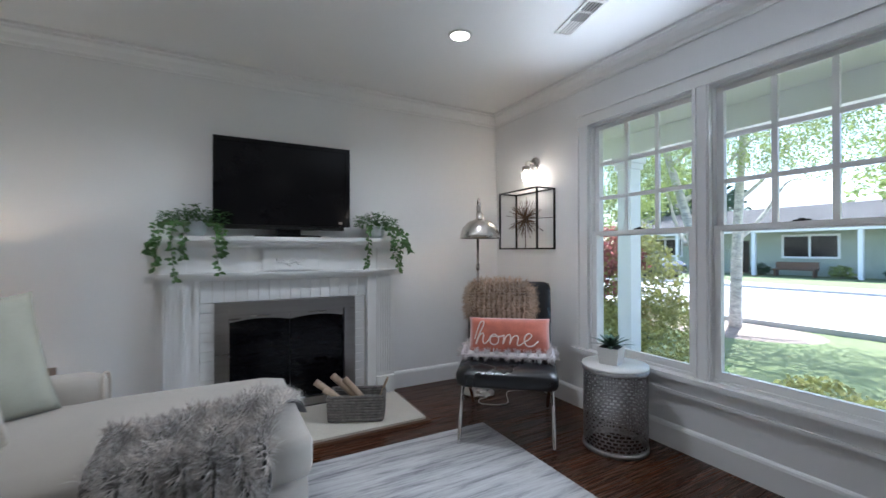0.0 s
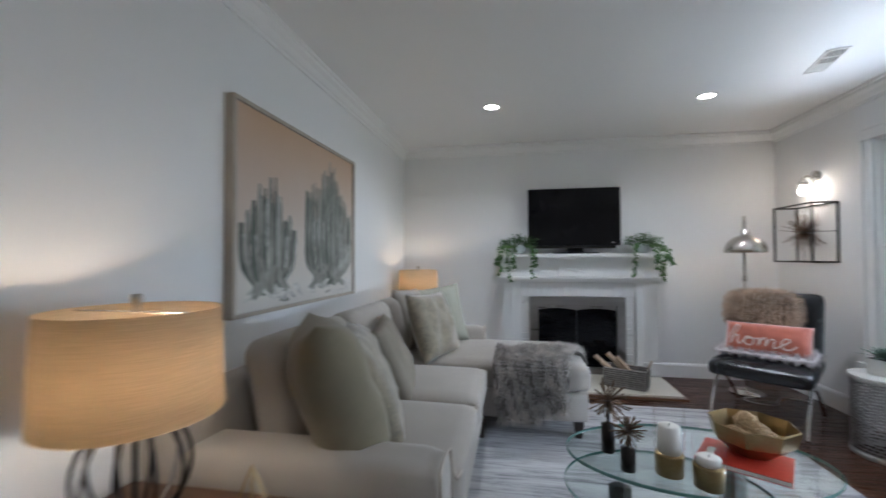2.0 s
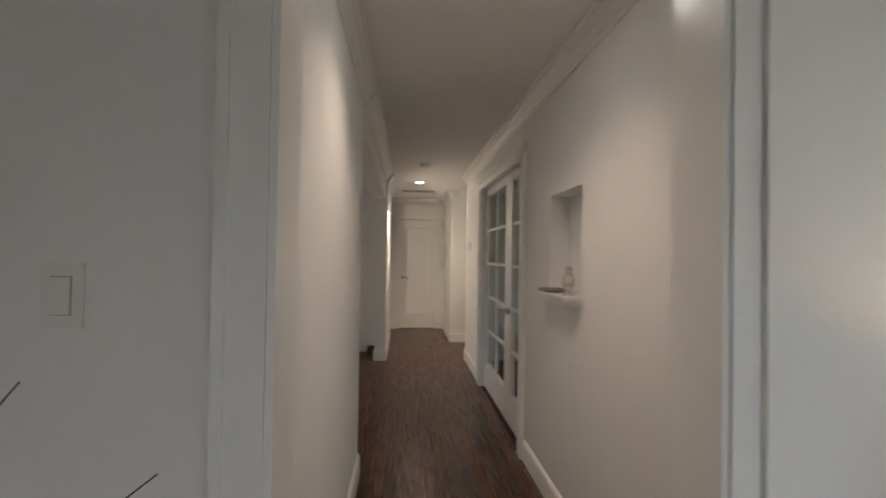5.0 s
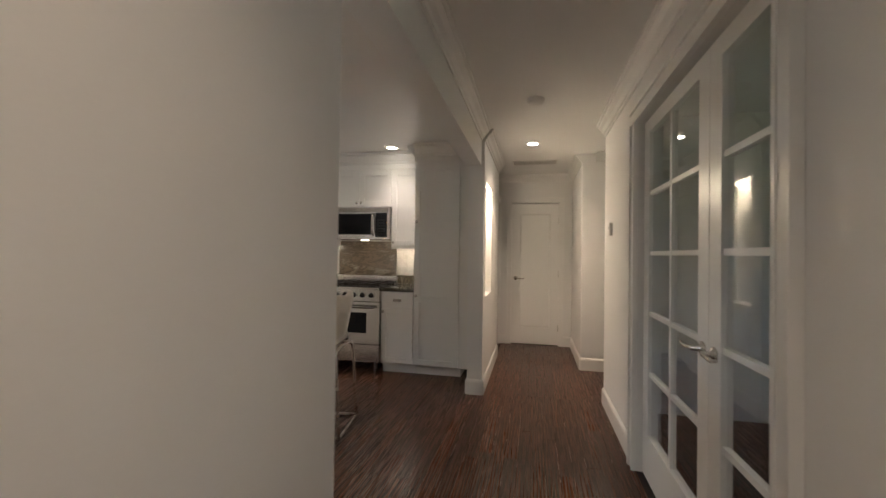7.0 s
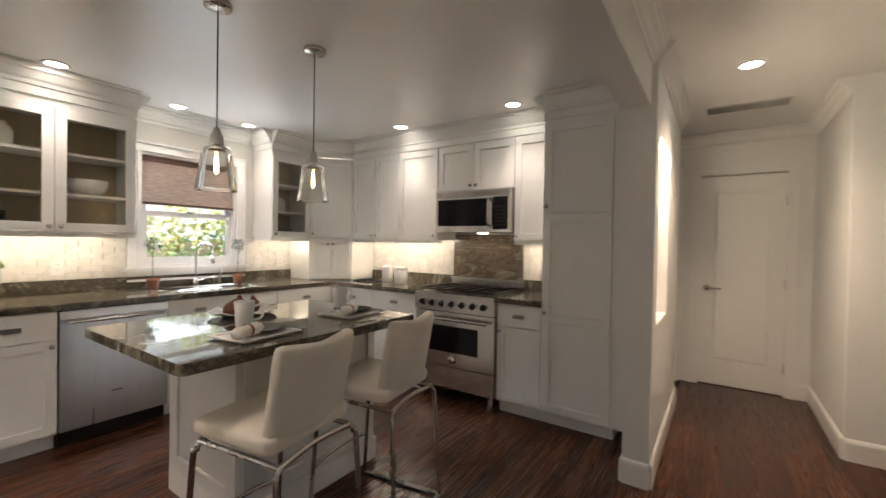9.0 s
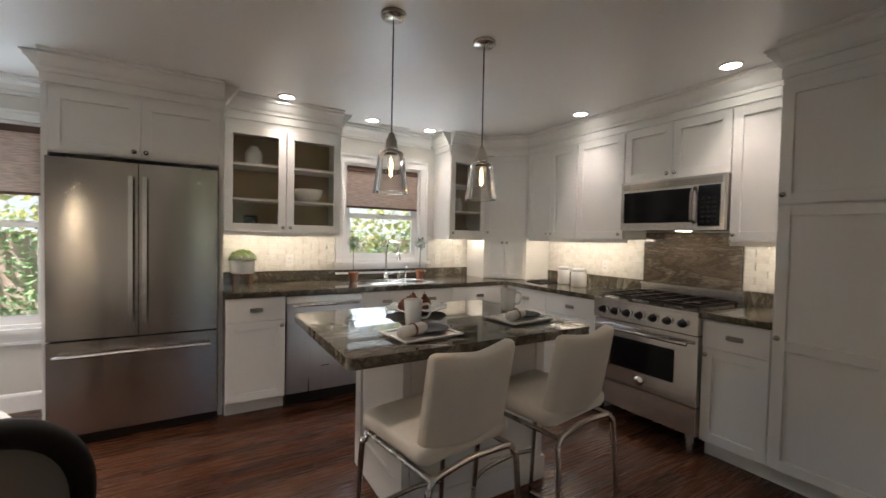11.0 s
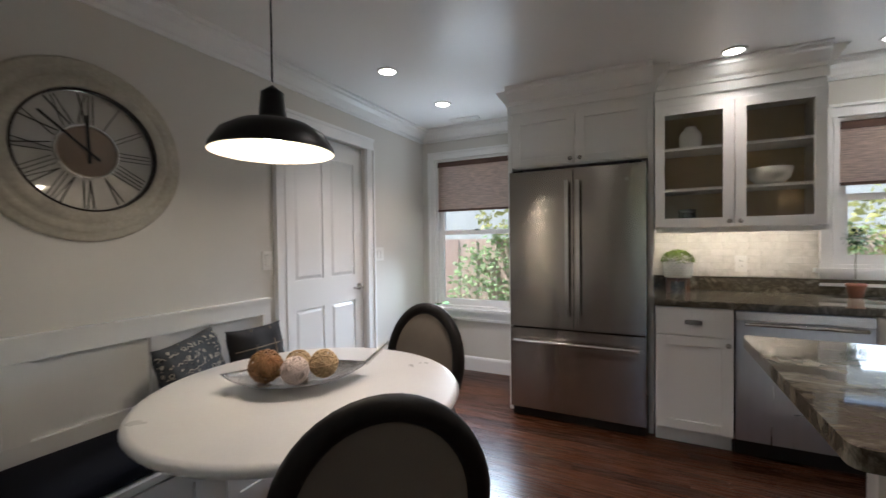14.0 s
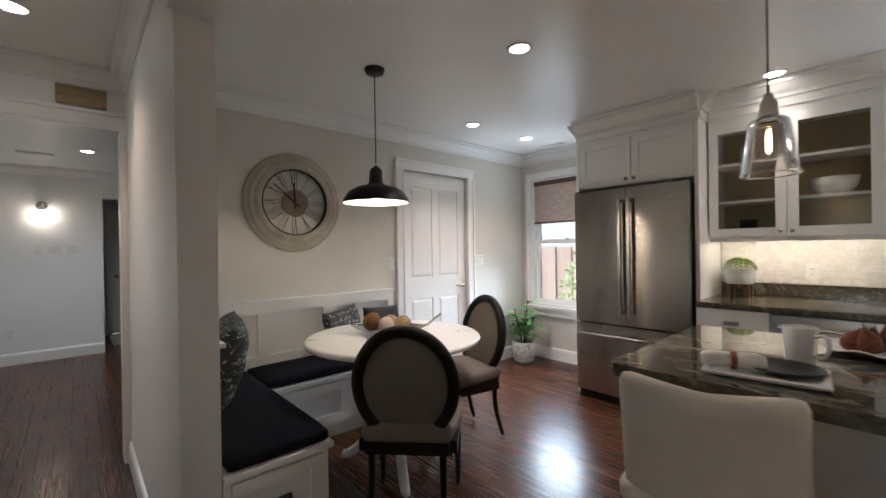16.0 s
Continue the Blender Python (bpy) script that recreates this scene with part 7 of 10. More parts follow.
# sink and faucet
sk = thing("sink", "stainless undermount sink in the counter", "sink", world_at=(-4.83, -5.38, 0.9))
part("rim", boxes([(-5.15, -4.50, -5.60, -5.585, 0.9155, 0.919), (-5.15, -4.50, -5.20, -5.185, 0.9155, 0.919), (-5.15, -5.135, -5.585, -5.20, 0.9155, 0.919), (-4.515, -4.50, -5.585, -5.20, 0.9155, 0.919)]), "chrome", sk)
part("bowl", box(-5.134, -4.516, -5.584, -5.201, 0.9156, 0.9162), "steel", sk)
fc = thing("faucet", "chrome gooseneck kitchen faucet", "faucet", world_at=(-4.83, -5.63, 0.915))
part("base", lathe([(0.0, 0.9165), (0.032, 0.9165), (0.03, 0.93), (0.022, 0.97), (0.016, 0.98)], 20, pose(-4.83, -5.64, 0)), "chrome", fc, "", True)
part("spout", tube(smooth_path([(-4.83, -5.64, 0.97), (-4.83, -5.64, 1.20), (-4.84, -5.61, 1.28), (-4.86, -5.54, 1.30), (-4.88, -5.47, 1.27), (-4.885, -5.455, 1.18)], 6), 0.011, 10), "chrome", fc, "", True)
part("spray_head", tube([(-4.885, -5.455, 1.19), (-4.887, -5.45, 1.12)], 0.016, 10), "chrome", fc, "", True)
part("side_lever", tube([(-4.83, -5.64, 0.95), (-4.90, -5.62, 0.97)], 0.008, 8), "chrome", fc, "", True)
for k, (x, h_) in enumerate(((-4.97, 0.05), (-5.05, 0.10))):
    single("soap_dispenser" if k else "filter_tap", tube([(x, -5.64, 0.9165), (x, -5.64, 0.92 + h_), (x, -5.60, 0.93 + h_)], 0.011, 10), "chrome", "chrome " + ("soap dispenser" if k else "filter tap") + " beside the kitchen sink", "faucet", smooth=True)


# shades
def shade(m, w, z0, z1):
    e = thing("window_blind", "brown woven roman blind, half lowered", "blind", m, "woven blinds")
    n = 44
    bm = bmesh.new()
    for k in range(n):
        a = z0 + (z1 - z0) * k / n
        add_box(bm, 0.0, w, 0.010 + 0.002 * (k % 2), 0.014 + 0.002 * (k % 2), a, a + (z1 - z0) / n * 0.93)
    part("slats", bm, "blind", e, "thin woven slats")
    part("valance", box(-0.002, w + 0.002, 0.003, 0.0085, z1 - 0.05, z1, 0.002, 1), "blind_d", e, "darker valance")
    part("bottom_rail", box(-0.001, w + 0.001, 0.004, 0.018, z0 - 0.022, z0 - 0.0005, 0.003, 1), "blind_d", e)
    return e


MAT["blind_d"] = M("dark_woven_blind", (0.10, 0.055, 0.04), 0.8, var=0.15, scale=6, fine=90, bump=0.2, stretch=(1, 1, 8))
shade(SINK(-4.435, -5.72), 0.78, 1.65, 2.045)
shade(SINK(-1.365, -5.92), 0.83, 1.62, 2.105)


# counter stools
def stool(m):
    e = thing("bar_stool", "white leather counter stool on a brushed metal sled frame", "stool", m, "counter stools")
    bm = rounded_slab(0.42, 0.40, 0.075, 0.032, puff=0.012, n=10)
    bmesh.ops.transform(bm, matrix=pose(0, 0.0, 0.612), verts=bm.verts[:])
    part("seat", bm, "whiteleather", e, "", True)
    bm = rounded_slab(0.385, 0.34, 0.06, 0.027, puff=0.0, n=12)
    for v in bm.verts:
        v.co.z += 0.034 * abs(v.co.x / 0.215) ** 1.4
        if v.co.y > 0:
            v.co.y -= 0.018 * (1 - abs(v.co.x / 0.215)) * (v.co.y / 0.17)
    bmesh.ops.transform(bm, matrix=pose(0, 0.185, 0.655, 0, 0, 0) @ pose(0, 0, 0, 80, 0, 0) @ pose(0, 0.165, -0.03), verts=bm.verts[:])
    b = part("backrest", bm, "whiteleather", e, "", True)
    part("centre_seam", tube(smooth_path([(0, 0.176, 0.67), (0, 0.196, 0.80), (0, 0.222, 0.94)], 4), 0.0025, 5), "seam", b)
    for name, y0, y1, zt, bow in (("rear_frame", 0.225, 0.265, 0.592, -0.018), ("front_frame", -0.175, -0.215, 0.598, 0.0)):
        pts = [(-0.22, y1, 0.012), (-0.208, y0 + 0.2 * (y1 - y0), 0.52), (-0.200, y0, zt - 0.035), (-0.188, y0, zt - 0.010), (-0.160, y0 + 0.2 * bow, zt), (0.0, y0 + bow, zt + 0.004)]
        pts += [(-x, y, z) for x, y, z in pts[-2::-1]]
        part(name, tube(smooth_path(pts, 5), 0.0115, 8), "nickel", e, "bent brushed metal legs", True)
    for sx in (-0.2, 0.2):
        part("seat_rail", tube([(sx * 0.93, -0.172, 0.594), (sx * 0.93, 0.222, 0.589)], 0.0105, 8), "nickel", e)
        part("runner", tube([(sx * 1.1, -0.215, 0.0115), (sx * 1.1, 0.265, 0.0115)], 0.0105, 8), "nickel", e)
    part("footrest", tube(smooth_path([(-0.214, -0.202, 0.24), (-0.10, -0.235, 0.24), (0.10, -0.235, 0.24), (0.214, -0.202, 0.24)], 5), 0.0105, 8), "nickel", e, "bowed footrest", True)
    part("rear_runner", tube([(-0.22, 0.265, 0.0115), (0.22, 0.265, 0.0115)], 0.0105, 8), "nickel", e)
    return e


st = stool(pose(-3.96, -3.10, 0, 0, 0, 9))
copy_thing(st, pose(-4.52, -3.10, 0, 0, 0, 9))


# glass pendants
def pendant(m):
    e = thing("pendant_lamp", "clear glass bell pendant with filament bulb and nickel cap", "pendant lamp", m, "island pendants")
    part("canopy", lathe([(0.0, 0), (0.062, 0), (0.062, -0.016), (0.055, -0.024), (0.0, -0.025)][::-1], 28), "nickel", e, "", True)
    part("cord", tube([(0, 0, -0.02), (0, 0, -0.585)], 0.0032, 6), "blackm", e)
    part("socket", lathe([(0.0, -0.575), (0.012, -0.58), (0.02, -0.605), (0.027, -0.615), (0.030, -0.645), (0.033, -0.655), (0.033, -0.668), (0.0, -0.672)][::-1], 24), "nickel", e, "", True)
    part("glass_bell", lathe([(0.030, -0.668), (0.052, -0.671), (0.063, -0.682), (0.067, -0.71), (0.075, -0.78), (0.089, -0.868), (0.0905, -0.875), (0.0885, -0.875), (0.087, -0.868), (0.073, -0.78), (0.065, -0.71), (0.061, -0.684), (0.051, -0.673), (0.030, -0.670), (0.030, -0.668)], 40, cap=False), "bellglass", e, "clear glass bell shade", True).visible_shadow = False
    bu = part("bulb", lathe([(0.012, -0.685), (0.018, -0.715), (0.026, -0.755), (0.024, -0.795), (0.012, -0.812), (0.0, -0.815)][::-1], 18, cap=False), "glass", e, "clear glass bulb", True)
    bu.visible_shadow = False
    part("filament", lathe([(0.0, -0.708), (0.006, -0.713), (0.008, -0.75), (0.0075, -0.788), (0.0, -0.795)][::-1], 14, cap=False), "bulbf", bu, "glowing filament", True)
    return e


P1, P2 = (-4.0, -3.645, H), (-4.54, -3.63, H)
pd = pendant(pose(*P1))
copy_thing(pd, pose(*P2))
for p in (P1, P2):
    bulb_lamp("pendant_light", (p[0], p[1], 1.688), 3.3, (1.0, 0.73, 0.52), 0.006)


# things on the island and counters
def mug(m):
    e = thing("mug", "tall white ceramic mug on the island", "mug", m, "mugs on the island")
    part("cup", lathe([(0.0, 0), (0.036, 0), (0.039, 0.008), (0.041, 0.05), (0.047, 0.125), (0.044, 0.127), (0.037, 0.05), (0.033, 0.012), (0.0, 0.01)], 28), "white_pot", e, "", True)
    part("handle", tube(smooth_path([(0.043, 0, 0.10), (0.075, 0, 0.105), (0.084, 0, 0.07), (0.07, 0, 0.04), (0.040, 0, 0.035)], 5), 0.006, 8), "white_pot", e, "", True)
    return e


mg = mug(pose(-4.09, -3.55, IZ, 0, 0, 150))
copy_thing(mg, pose(-4.80, -3.68, IZ, 0, 0, 165))


def setting(m):
    e = thing("square_plate", "square white plate with upturned rim on the island", "plate", m, "place settings")
    bm = bmesh.new()
    vs = add_box(bm, -0.13, 0.13, -0.095, 0.095, 0.0, 0.008)
    part("plate_base", bevel(bm, 0.003, 1), "white_pot", e)
    part("plate_rim", boxes([(-0.15, -0.13, -0.115, 0.115, 0.008, 0.014), (0.13, 0.15, -0.115, 0.115, 0.008, 0.014), (-0.13, 0.13, -0.115, -0.095, 0.008, 0.014), (-0.13, 0.13, 0.095, 0.115, 0.008, 0.014)], 0.002), "white_pot", e)
    return e


for k, (x, y, a) in enumerate(((-4.03, -3.35, 6), (-4.67, -3.43, 4))):
    m_ = pose(x, y, IZ, 0, 0, a)
    setting(m_)
    single("round_plate", lathe([(0.0, 0.0), (0.06, 0.0), (0.098, 0.01), (0.095, 0.013), (0.06, 0.005), (0.0, 0.004)], 32), "plate_dark", "dark round side plate on a square plate", "plate", group="dark plates", m=m_ @ pose(-0.045, -0.02, 0.0148), smooth=True)
    nk = single("napkin", bmesh.ops and lathe([(0.0, -0.085), (0.018, -0.083), (0.026, -0.06), (0.024, 0.0), (0.026, 0.06), (0.018, 0.083), (0.0, 0.085)], 16), "napkin", "rolled white napkin with a tan ring", "napkin", group="rolled napkins", m=m_ @ pose(0.075, 0.045, 0.040) @ pose(0, 0, 0, 0, 90, 18), smooth=True)
    part("napkin_ring", lathe([(0.0275, -0.008), (0.029, 0.0), (0.0275, 0.008)], 18, cap=False), "terracotta", nk, "tan napkin ring", True)
pf = thing("fruit_platter", "white fluted platter of red pears on the island", "platter", pose(-4.28, -3.88, IZ, 0, 0, 15))
bm = lathe([(0.0, 0), (0.08, 0), (0.15, 0.024), (0.165, 0.028), (0.16, 0.032), (0.08, 0.007), (0.0, 0.006)], 40)
for v in bm.verts:
    r = math.hypot(v.co.x, v.co.y)
    if r > 0.1:
        v.co.z += 0.006 * math.sin(8 * math.atan2(v.co.y, v.co.x)) * (r - 0.1) / 0.06
    v.co.x *= 1.15
part("platter", bm, "white_pot", pf, "", True)
for k, (x, y, a) in enumerate(((-0.06, 0.0, 10), (0.03, 0.035, -14), (0.05, -0.04, 20), (-0.01, -0.06, -8), (0.1, 0.0, 25))):
    p = single("pear", lathe([(0.0, 0), (0.024, 0.004), (0.036, 0.028), (0.03, 0.055), (0.014, 0.078), (0.008, 0.092), (0.0, 0.094)], 18), "pear", "dark red pear lying on the white platter", "fruit", group="pears", m=pose(-4.28 + x, -3.88 + y, IZ + 0.009, a, a * 0.6, a * 9), smooth=True)
    part("stalk", tube([(0, 0, 0.09), (0.004, 0, 0.108)], 0.0018, 5), "leg_wood", p)


def canister(m, h, r):
    e = thing("canister", "white ceramic canister with lid on the counter", "canister", m, "white canisters")
    part("jar", lathe([(0.0, 0), (r * 0.9, 0), (r, 0.012), (r, h * 0.72), (r * 0.82, h * 0.8), (r * 0.8, h * 0.82)], 28), "white_pot", e, "", True)
    part("lid", lathe([(0.0, h * 0.822), (r * 0.86, h * 0.822), (r * 0.86, h * 0.93), (r * 0.75, h), (0.0, h)], 28), "white_pot", e, "", True)
    return e


canister(pose(-6.30, -4.62, 0.9155), 0.175, 0.058)
canister(pose(-6.24, -4.38, 0.9155), 0.175, 0.072)
single("tray", boxes([(-6.34, -6.10, -4.93, -4.72, 0.9155, 0.922), (-6.30, -6.13, -4.90, -4.75, 0.9225, 0.93), (-6.28, -6.16, -4.87, -4.78, 0.9305, 0.936)], 0.002), "plate_dark", "stacked dark and white plates on the counter", "plate")


def boxwood(m):
    e = thing("boxwood_planter", "round boxwood in a patterned white pot on a wooden stand", "plant", m)
    for sx, sy in ((-1, -1), (1, -1), (-1, 1), (1, 1)):
        part("stand_leg", box(sx * 0.06 - 0.012, sx * 0.06 + 0.012, sy * 0.06 - 0.012, sy * 0.06 + 0.012, 0, 0.10, 0.002, 1), "top_wood", e, "wooden stand leg")
    part("stand_bar", boxes([(-0.06, 0.06, -0.01, 0.01, 0.07, 0.0955), (-0.01, 0.01, -0.06, -0.0105, 0.07, 0.0955), (-0.01, 0.01, 0.0105, 0.06, 0.07, 0.0955)]), "top_wood", e)
    p = part("pot", lathe([(0.0, 0.101), (0.085, 0.101), (0.09, 0.11), (0.094, 0.215), (0.088, 0.216), (0.084, 0.19)], 32, cap=False), "white_pot", e, "white pot with raised dashes", True)
    bm = bmesh.new()
    for r in range(6):
        for c in range(22):
            a = 2 * math.pi * (c + 0.5 * (r % 2)) / 22
            add_box(bm, -0.0085, 0.0085, -0.002, 0.002, -0.0035, 0.0035, Matrix.Rotation(a, 4, "Z") @ pose(0, -0.0925, 0.122 + r * 0.016, 0, 25 if r % 2 else -25, 0))
    part("dashes", bm, "grey_pot", p, "grey dashes")
    rng = random.Random(2)
    bm = bmesh.new()
    for _ in range(700):
        d = Vector((rng.gauss(0, 1), rng.gauss(0, 1), abs(rng.gauss(0, 1)))).normalized()
        q = Vector((d.x * 0.095, d.y * 0.095, 0.21 + d.z * 0.075)) * rng.uniform(0.97, 1.02)
        leaf_shape(bm, q, d + Vector((rng.uniform(-.7, .7), rng.uniform(-.7, .7), rng.uniform(-.4, .7))), (0, 0, 1), 0.018, 0.011)
    part("foliage", bm, "moss", e, "clipped yellow-green leaves")
    return e


boxwood(pose(-3.50, -5.55, 0.9155))


def topiary(m, h):
    e = thing("topiary", "small ball topiary in a terracotta pot by the sink", "plant", m, "sink topiaries")
    part("pot", lathe([(0.0, 0), (0.032, 0), (0.045, 0.07), (0.05, 0.072), (0.05, 0.088), (0.04, 0.088), (0.038, 0.07)], 22, cap=False), "terracotta", e, "", True)
    part("stem", tube(smooth_path([(0, 0, 0.06), (0.004, 0, 0.2), (0.0, 0.003, h)], 4), 0.003, 6), "stem", e)
    rng = random.Random(3)
    bm = bmesh.new()
    for _ in range(260):
        d = Vector((rng.gauss(0, 1), rng.gauss(0, 1), rng.gauss(0, 0.8))).normalized()
        leaf_shape(bm, Vector((0, 0, h)) + d * rng.uniform(0.02, 0.058), d, (0, 0, 1), 0.022, 0.009)
    part("crown", bm, "leaf_d", e)
    return e


tp = topiary(pose(-4.46, -5.56, 0.9155), 0.37)
copy_thing(tp, pose(-5.20, -5.60, 0.9155, 0, 0, 60))

# crockery behind the glass
def ribbed(name, label, category, prof, m, ribs=24, material="white_pot"):
    bm = lathe(prof, 48)
    for v in bm.verts:
        r = math.hypot(v.co.x, v.co.y)
        if r > 0.02:
            k = 1 + 0.02 * math.cos(ribs * math.atan2(v.co.y, v.co.x))
            v.co.x, v.co.y = v.co.x * k, v.co.y * k
    return single(name, bm, material, label, category, m=m, smooth=True)


ribbed("vase", "white textured ceramic vase in the glass cabinet", "vase", [(0.0, 0), (0.05, 0), (0.068, 0.04), (0.07, 0.10), (0.055, 0.135), (0.035, 0.15), (0.038, 0.165), (0.033, 0.165), (0.0, 0.14)], pose(-3.58, -5.57, 1.9185))
ribbed("bowl", "white hobnail serving bowl in the glass cabinet", "bowl", [(0.0, 0), (0.06, 0), (0.11, 0.05), (0.125, 0.115), (0.12, 0.115), (0.10, 0.05), (0.0, 0.01)], pose(-4.03, -5.56, 1.6385), 30)
single("black_canister", lathe([(0.0, 0), (0.052, 0), (0.054, 0.01), (0.054, 0.085), (0.046, 0.09), (0.056, 0.092), (0.056, 0.11), (0.0, 0.112)], 28), "black", "black glossy clip-top canister in the glass cabinet", "canister", m=pose(-3.56, -5.56, 1.391), smooth=True)
ribbed("jar", "white lidded jar in the small glass cabinet", "jar", [(0.0, 0), (0.045, 0), (0.05, 0.02), (0.05, 0.10), (0.035, 0.12), (0.04, 0.14), (0.0, 0.16)], pose(-5.64, -5.57, 1.6385), 16)
single("wicker_box", boxes([(-5.74, -5.56, -5.66, -5.50, 1.391, 1.46)], 0.006), "wicker", "low grey woven box in the small glass cabinet", "box")


# wall plates
def plate(m, n=1, kind="switch"):
    e = thing("light_switch" if kind == "switch" else "outlet", "white " + ("rocker light switch plate" if kind == "switch" else "duplex outlet plate") + " on the wall", "switch" if kind == "switch" else "outlet", m, "wall plates")
    w = 0.035 + 0.023 * (n - 1)
    part("cover", box(-w, w, -0.007, -0.001, -0.058, 0.058, 0.003, 2), "plastic", e)
    for k in range(n):
        x = (k - (n - 1) / 2) * 0.046
        if kind == "switch":
            # thin darker plate draws the shaded outline round the rocker; no real gap
            part("rocker_gap", box(x - 0.018, x + 0.018, -0.0074, -0.0071, -0.035, 0.035), "pewter", e)
            part("rocker", box(x - 0.016, x + 0.016, -0.0105, -0.0072, -0.033, 0.033, 0.002, 1), "plastic", e)
        else:
            for z in (-0.02, 0.02):
                part("socket", box(x - 0.016, x + 0.016, -0.0085, -0.0072, z - 0.014, z + 0.014, 0.001, 1), "plastic", e)
                part("slot", boxes([(x - 0.008, x - 0.005, -0.0092, -0.0087, z - 0.005, z + 0.006), (x + 0.005, x + 0.008, -0.0092, -0.0087, z - 0.005, z + 0.006)]), "dark", e)
    return e


FE, FN, FW, FS = -90, 0, 90, 180     # plates on walls that lie east, north, west and south of the viewer
plate(pose(-1.19, -3.93, 1.19, 0, 0, FE), 1)
plate(pose(-1.19, -5.12, 1.19, 0, 0, FE), 2)
plate(pose(-2.26, -5.92, 0.38, 0, 0, FS), 1, "outlet")
plate(pose(-3.90, -5.711, 1.11, 0, 0, FS), 1, "outlet")
plate(pose(-5.48, -5.711, 1.11, 0, 0, FS), 1, "switch")
plate(pose(-5.74, -5.711, 1.11, 0, 0, FS), 1, "outlet")
plate(pose(-6.541, -4.32, 1.11, 0, 0, FW), 1, "outlet")
plate(pose(-0.92, -2.355, 1.31, 0, 0, FW), 1)
for y, n in ((-1.42, 1), (-1.57, 2), (-1.74, 2)):
    plate(pose(2.80, y, 1.38, 0, 0, FE), n)
plate(pose(2.80, -1.17, 0.37, 0, 0, FE), 1, "outlet")

# ---- dining nook ----
def pattern_material():
    m, nt, b = mat_base("ikat_cloth")
    v = coords(nt, (1, 1, 1))
    w1 = nt.nodes.new("ShaderNodeTexWave")
    w1.wave_type, w1.bands_direction, w1.wave_profile = "BANDS", "Z", "SAW"
    w1.inputs["Scale"].default_value, w1.inputs["Distortion"].default_value, w1.inputs["Detail"].default_value, w1.inputs["Detail Scale"].default_value = 7, 1.2, 1.5, 5
    ch = nt.nodes.new("ShaderNodeTexVoronoi")
    ch.distance, ch.inputs["Scale"].default_value = "MANHATTAN", 34
    nt.links.new(v, w1.inputs["Vector"])
    nt.links.new(v, ch.inputs["Vector"])
    f = math_node(nt, "ADD", math_node(nt, "MULTIPLY", w1.outputs["Fac"], 0.55), math_node(nt, "MULTIPLY", ch.outputs["Distance"], 0.75))
    nt.links.new(ramp(nt, f, [(0.36, (0.010, 0.011, 0.014)), (0.45, (0.016, 0.018, 0.024)), (0.47, (0.42, 0.39, 0.32)), (0.62, (0.38, 0.35, 0.29)), (0.64, (0.014, 0.016, 0.022)), (0.85, (0.05, 0.055, 0.06))]), b.inputs["Base Color"])
    b.inputs["Roughness"].default_value = 0.9
    bump_to(nt, b, noise_node(nt, v, 380, 2), 0.3, 0.003)
    return m


MAT["fiddle"] = M("fiddle_leaf", (0.09, 0.23, 0.05), 0.35, var=0.25, scale=16, fine=60, bump=0.1)
MAT["ikat"] = pattern_material()
MAT["plaid"] = M("black_plaid", (0.018, 0.016, 0.016), 0.9, var=0.1, fine=350, bump=0.25)
MAT["plaid_line"] = M("tan_plaid_line", (0.22, 0.17, 0.12), 0.9, var=0.1, fine=350)

wn = thing("wainscot", "white panelled banquette back along the nook wall", "panelling", world_at=(-1.2, -3.0, 0), kind="structure")
part("backing", box(-1.205, -1.1905, -3.92, -2.175, 0.44, 0.945), "cab", wn)
part("cap", box(-1.236, -1.1905, -3.925, -2.175, 0.9455, 0.962, 0.003, 1), "cab", wn)
ys = [-2.175, -2.25, -2.72, -2.80, -3.22, -3.30, -3.56, -3.64, -3.86, -3.92]
part("top_rail", box(-1.229, -1.2055, -3.92, -2.175, 0.865, 0.945, 0.003, 1), "cab", wn)
part("bottom_rail", box(-1.229, -1.2055, -3.92, -2.175, 0.44, 0.56, 0.003, 1), "cab", wn)
for a, b in ((-2.175, -2.26), (-2.74, -2.82), (-3.24, -3.32), (-3.86, -3.92)):
    part("stile", box(-1.229, -1.2055, b, a, 0.5605, 0.8645, 0.003, 1), "cab", wn)
wb = thing("wainscot_north", "white panelled banquette back on the hall wall", "panelling", world_at=(-1.9, -2.17, 0), kind="structure")
part("backing", box(-2.55, -1.2055, -2.185, -2.1705, 0.44, 0.945), "cab", wb)
part("cap", box(-2.555, -1.2255, -2.205, -2.1705, 0.9455, 0.962, 0.003, 1), "cab", wb)

bn = thing("banquette", "white built-in corner bench with panelled fronts and drawer", "bench", world_at=(-1.9, -2.6, 0))
part("body", boxes([(-2.54, -1.22, -2.63, -2.19, 0.10, 0.415), (-1.66, -1.22, -3.90, -2.6305, 0.10, 0.415)]), "cab", bn)
part("toe_kick", boxes([(-2.50, -1.22, -2.59, -2.19, 0.0, 0.0995), (-1.62, -1.22, -3.86, -2.5905, 0.0, 0.0995)]), "cab", bn)
part("seat_board", boxes([(-2.56, -1.22, -2.65, -2.19, 0.4155, 0.44), (-1.68, -1.22, -3.92, -2.6505, 0.4155, 0.44)], 0.003), "cab", bn)
dr = part("drawer", boxes([(-2.552, -2.5405, -2.60, -2.22, 0.13, 0.40)], 0.002), "cab", bn, "drawer front in the bench end")
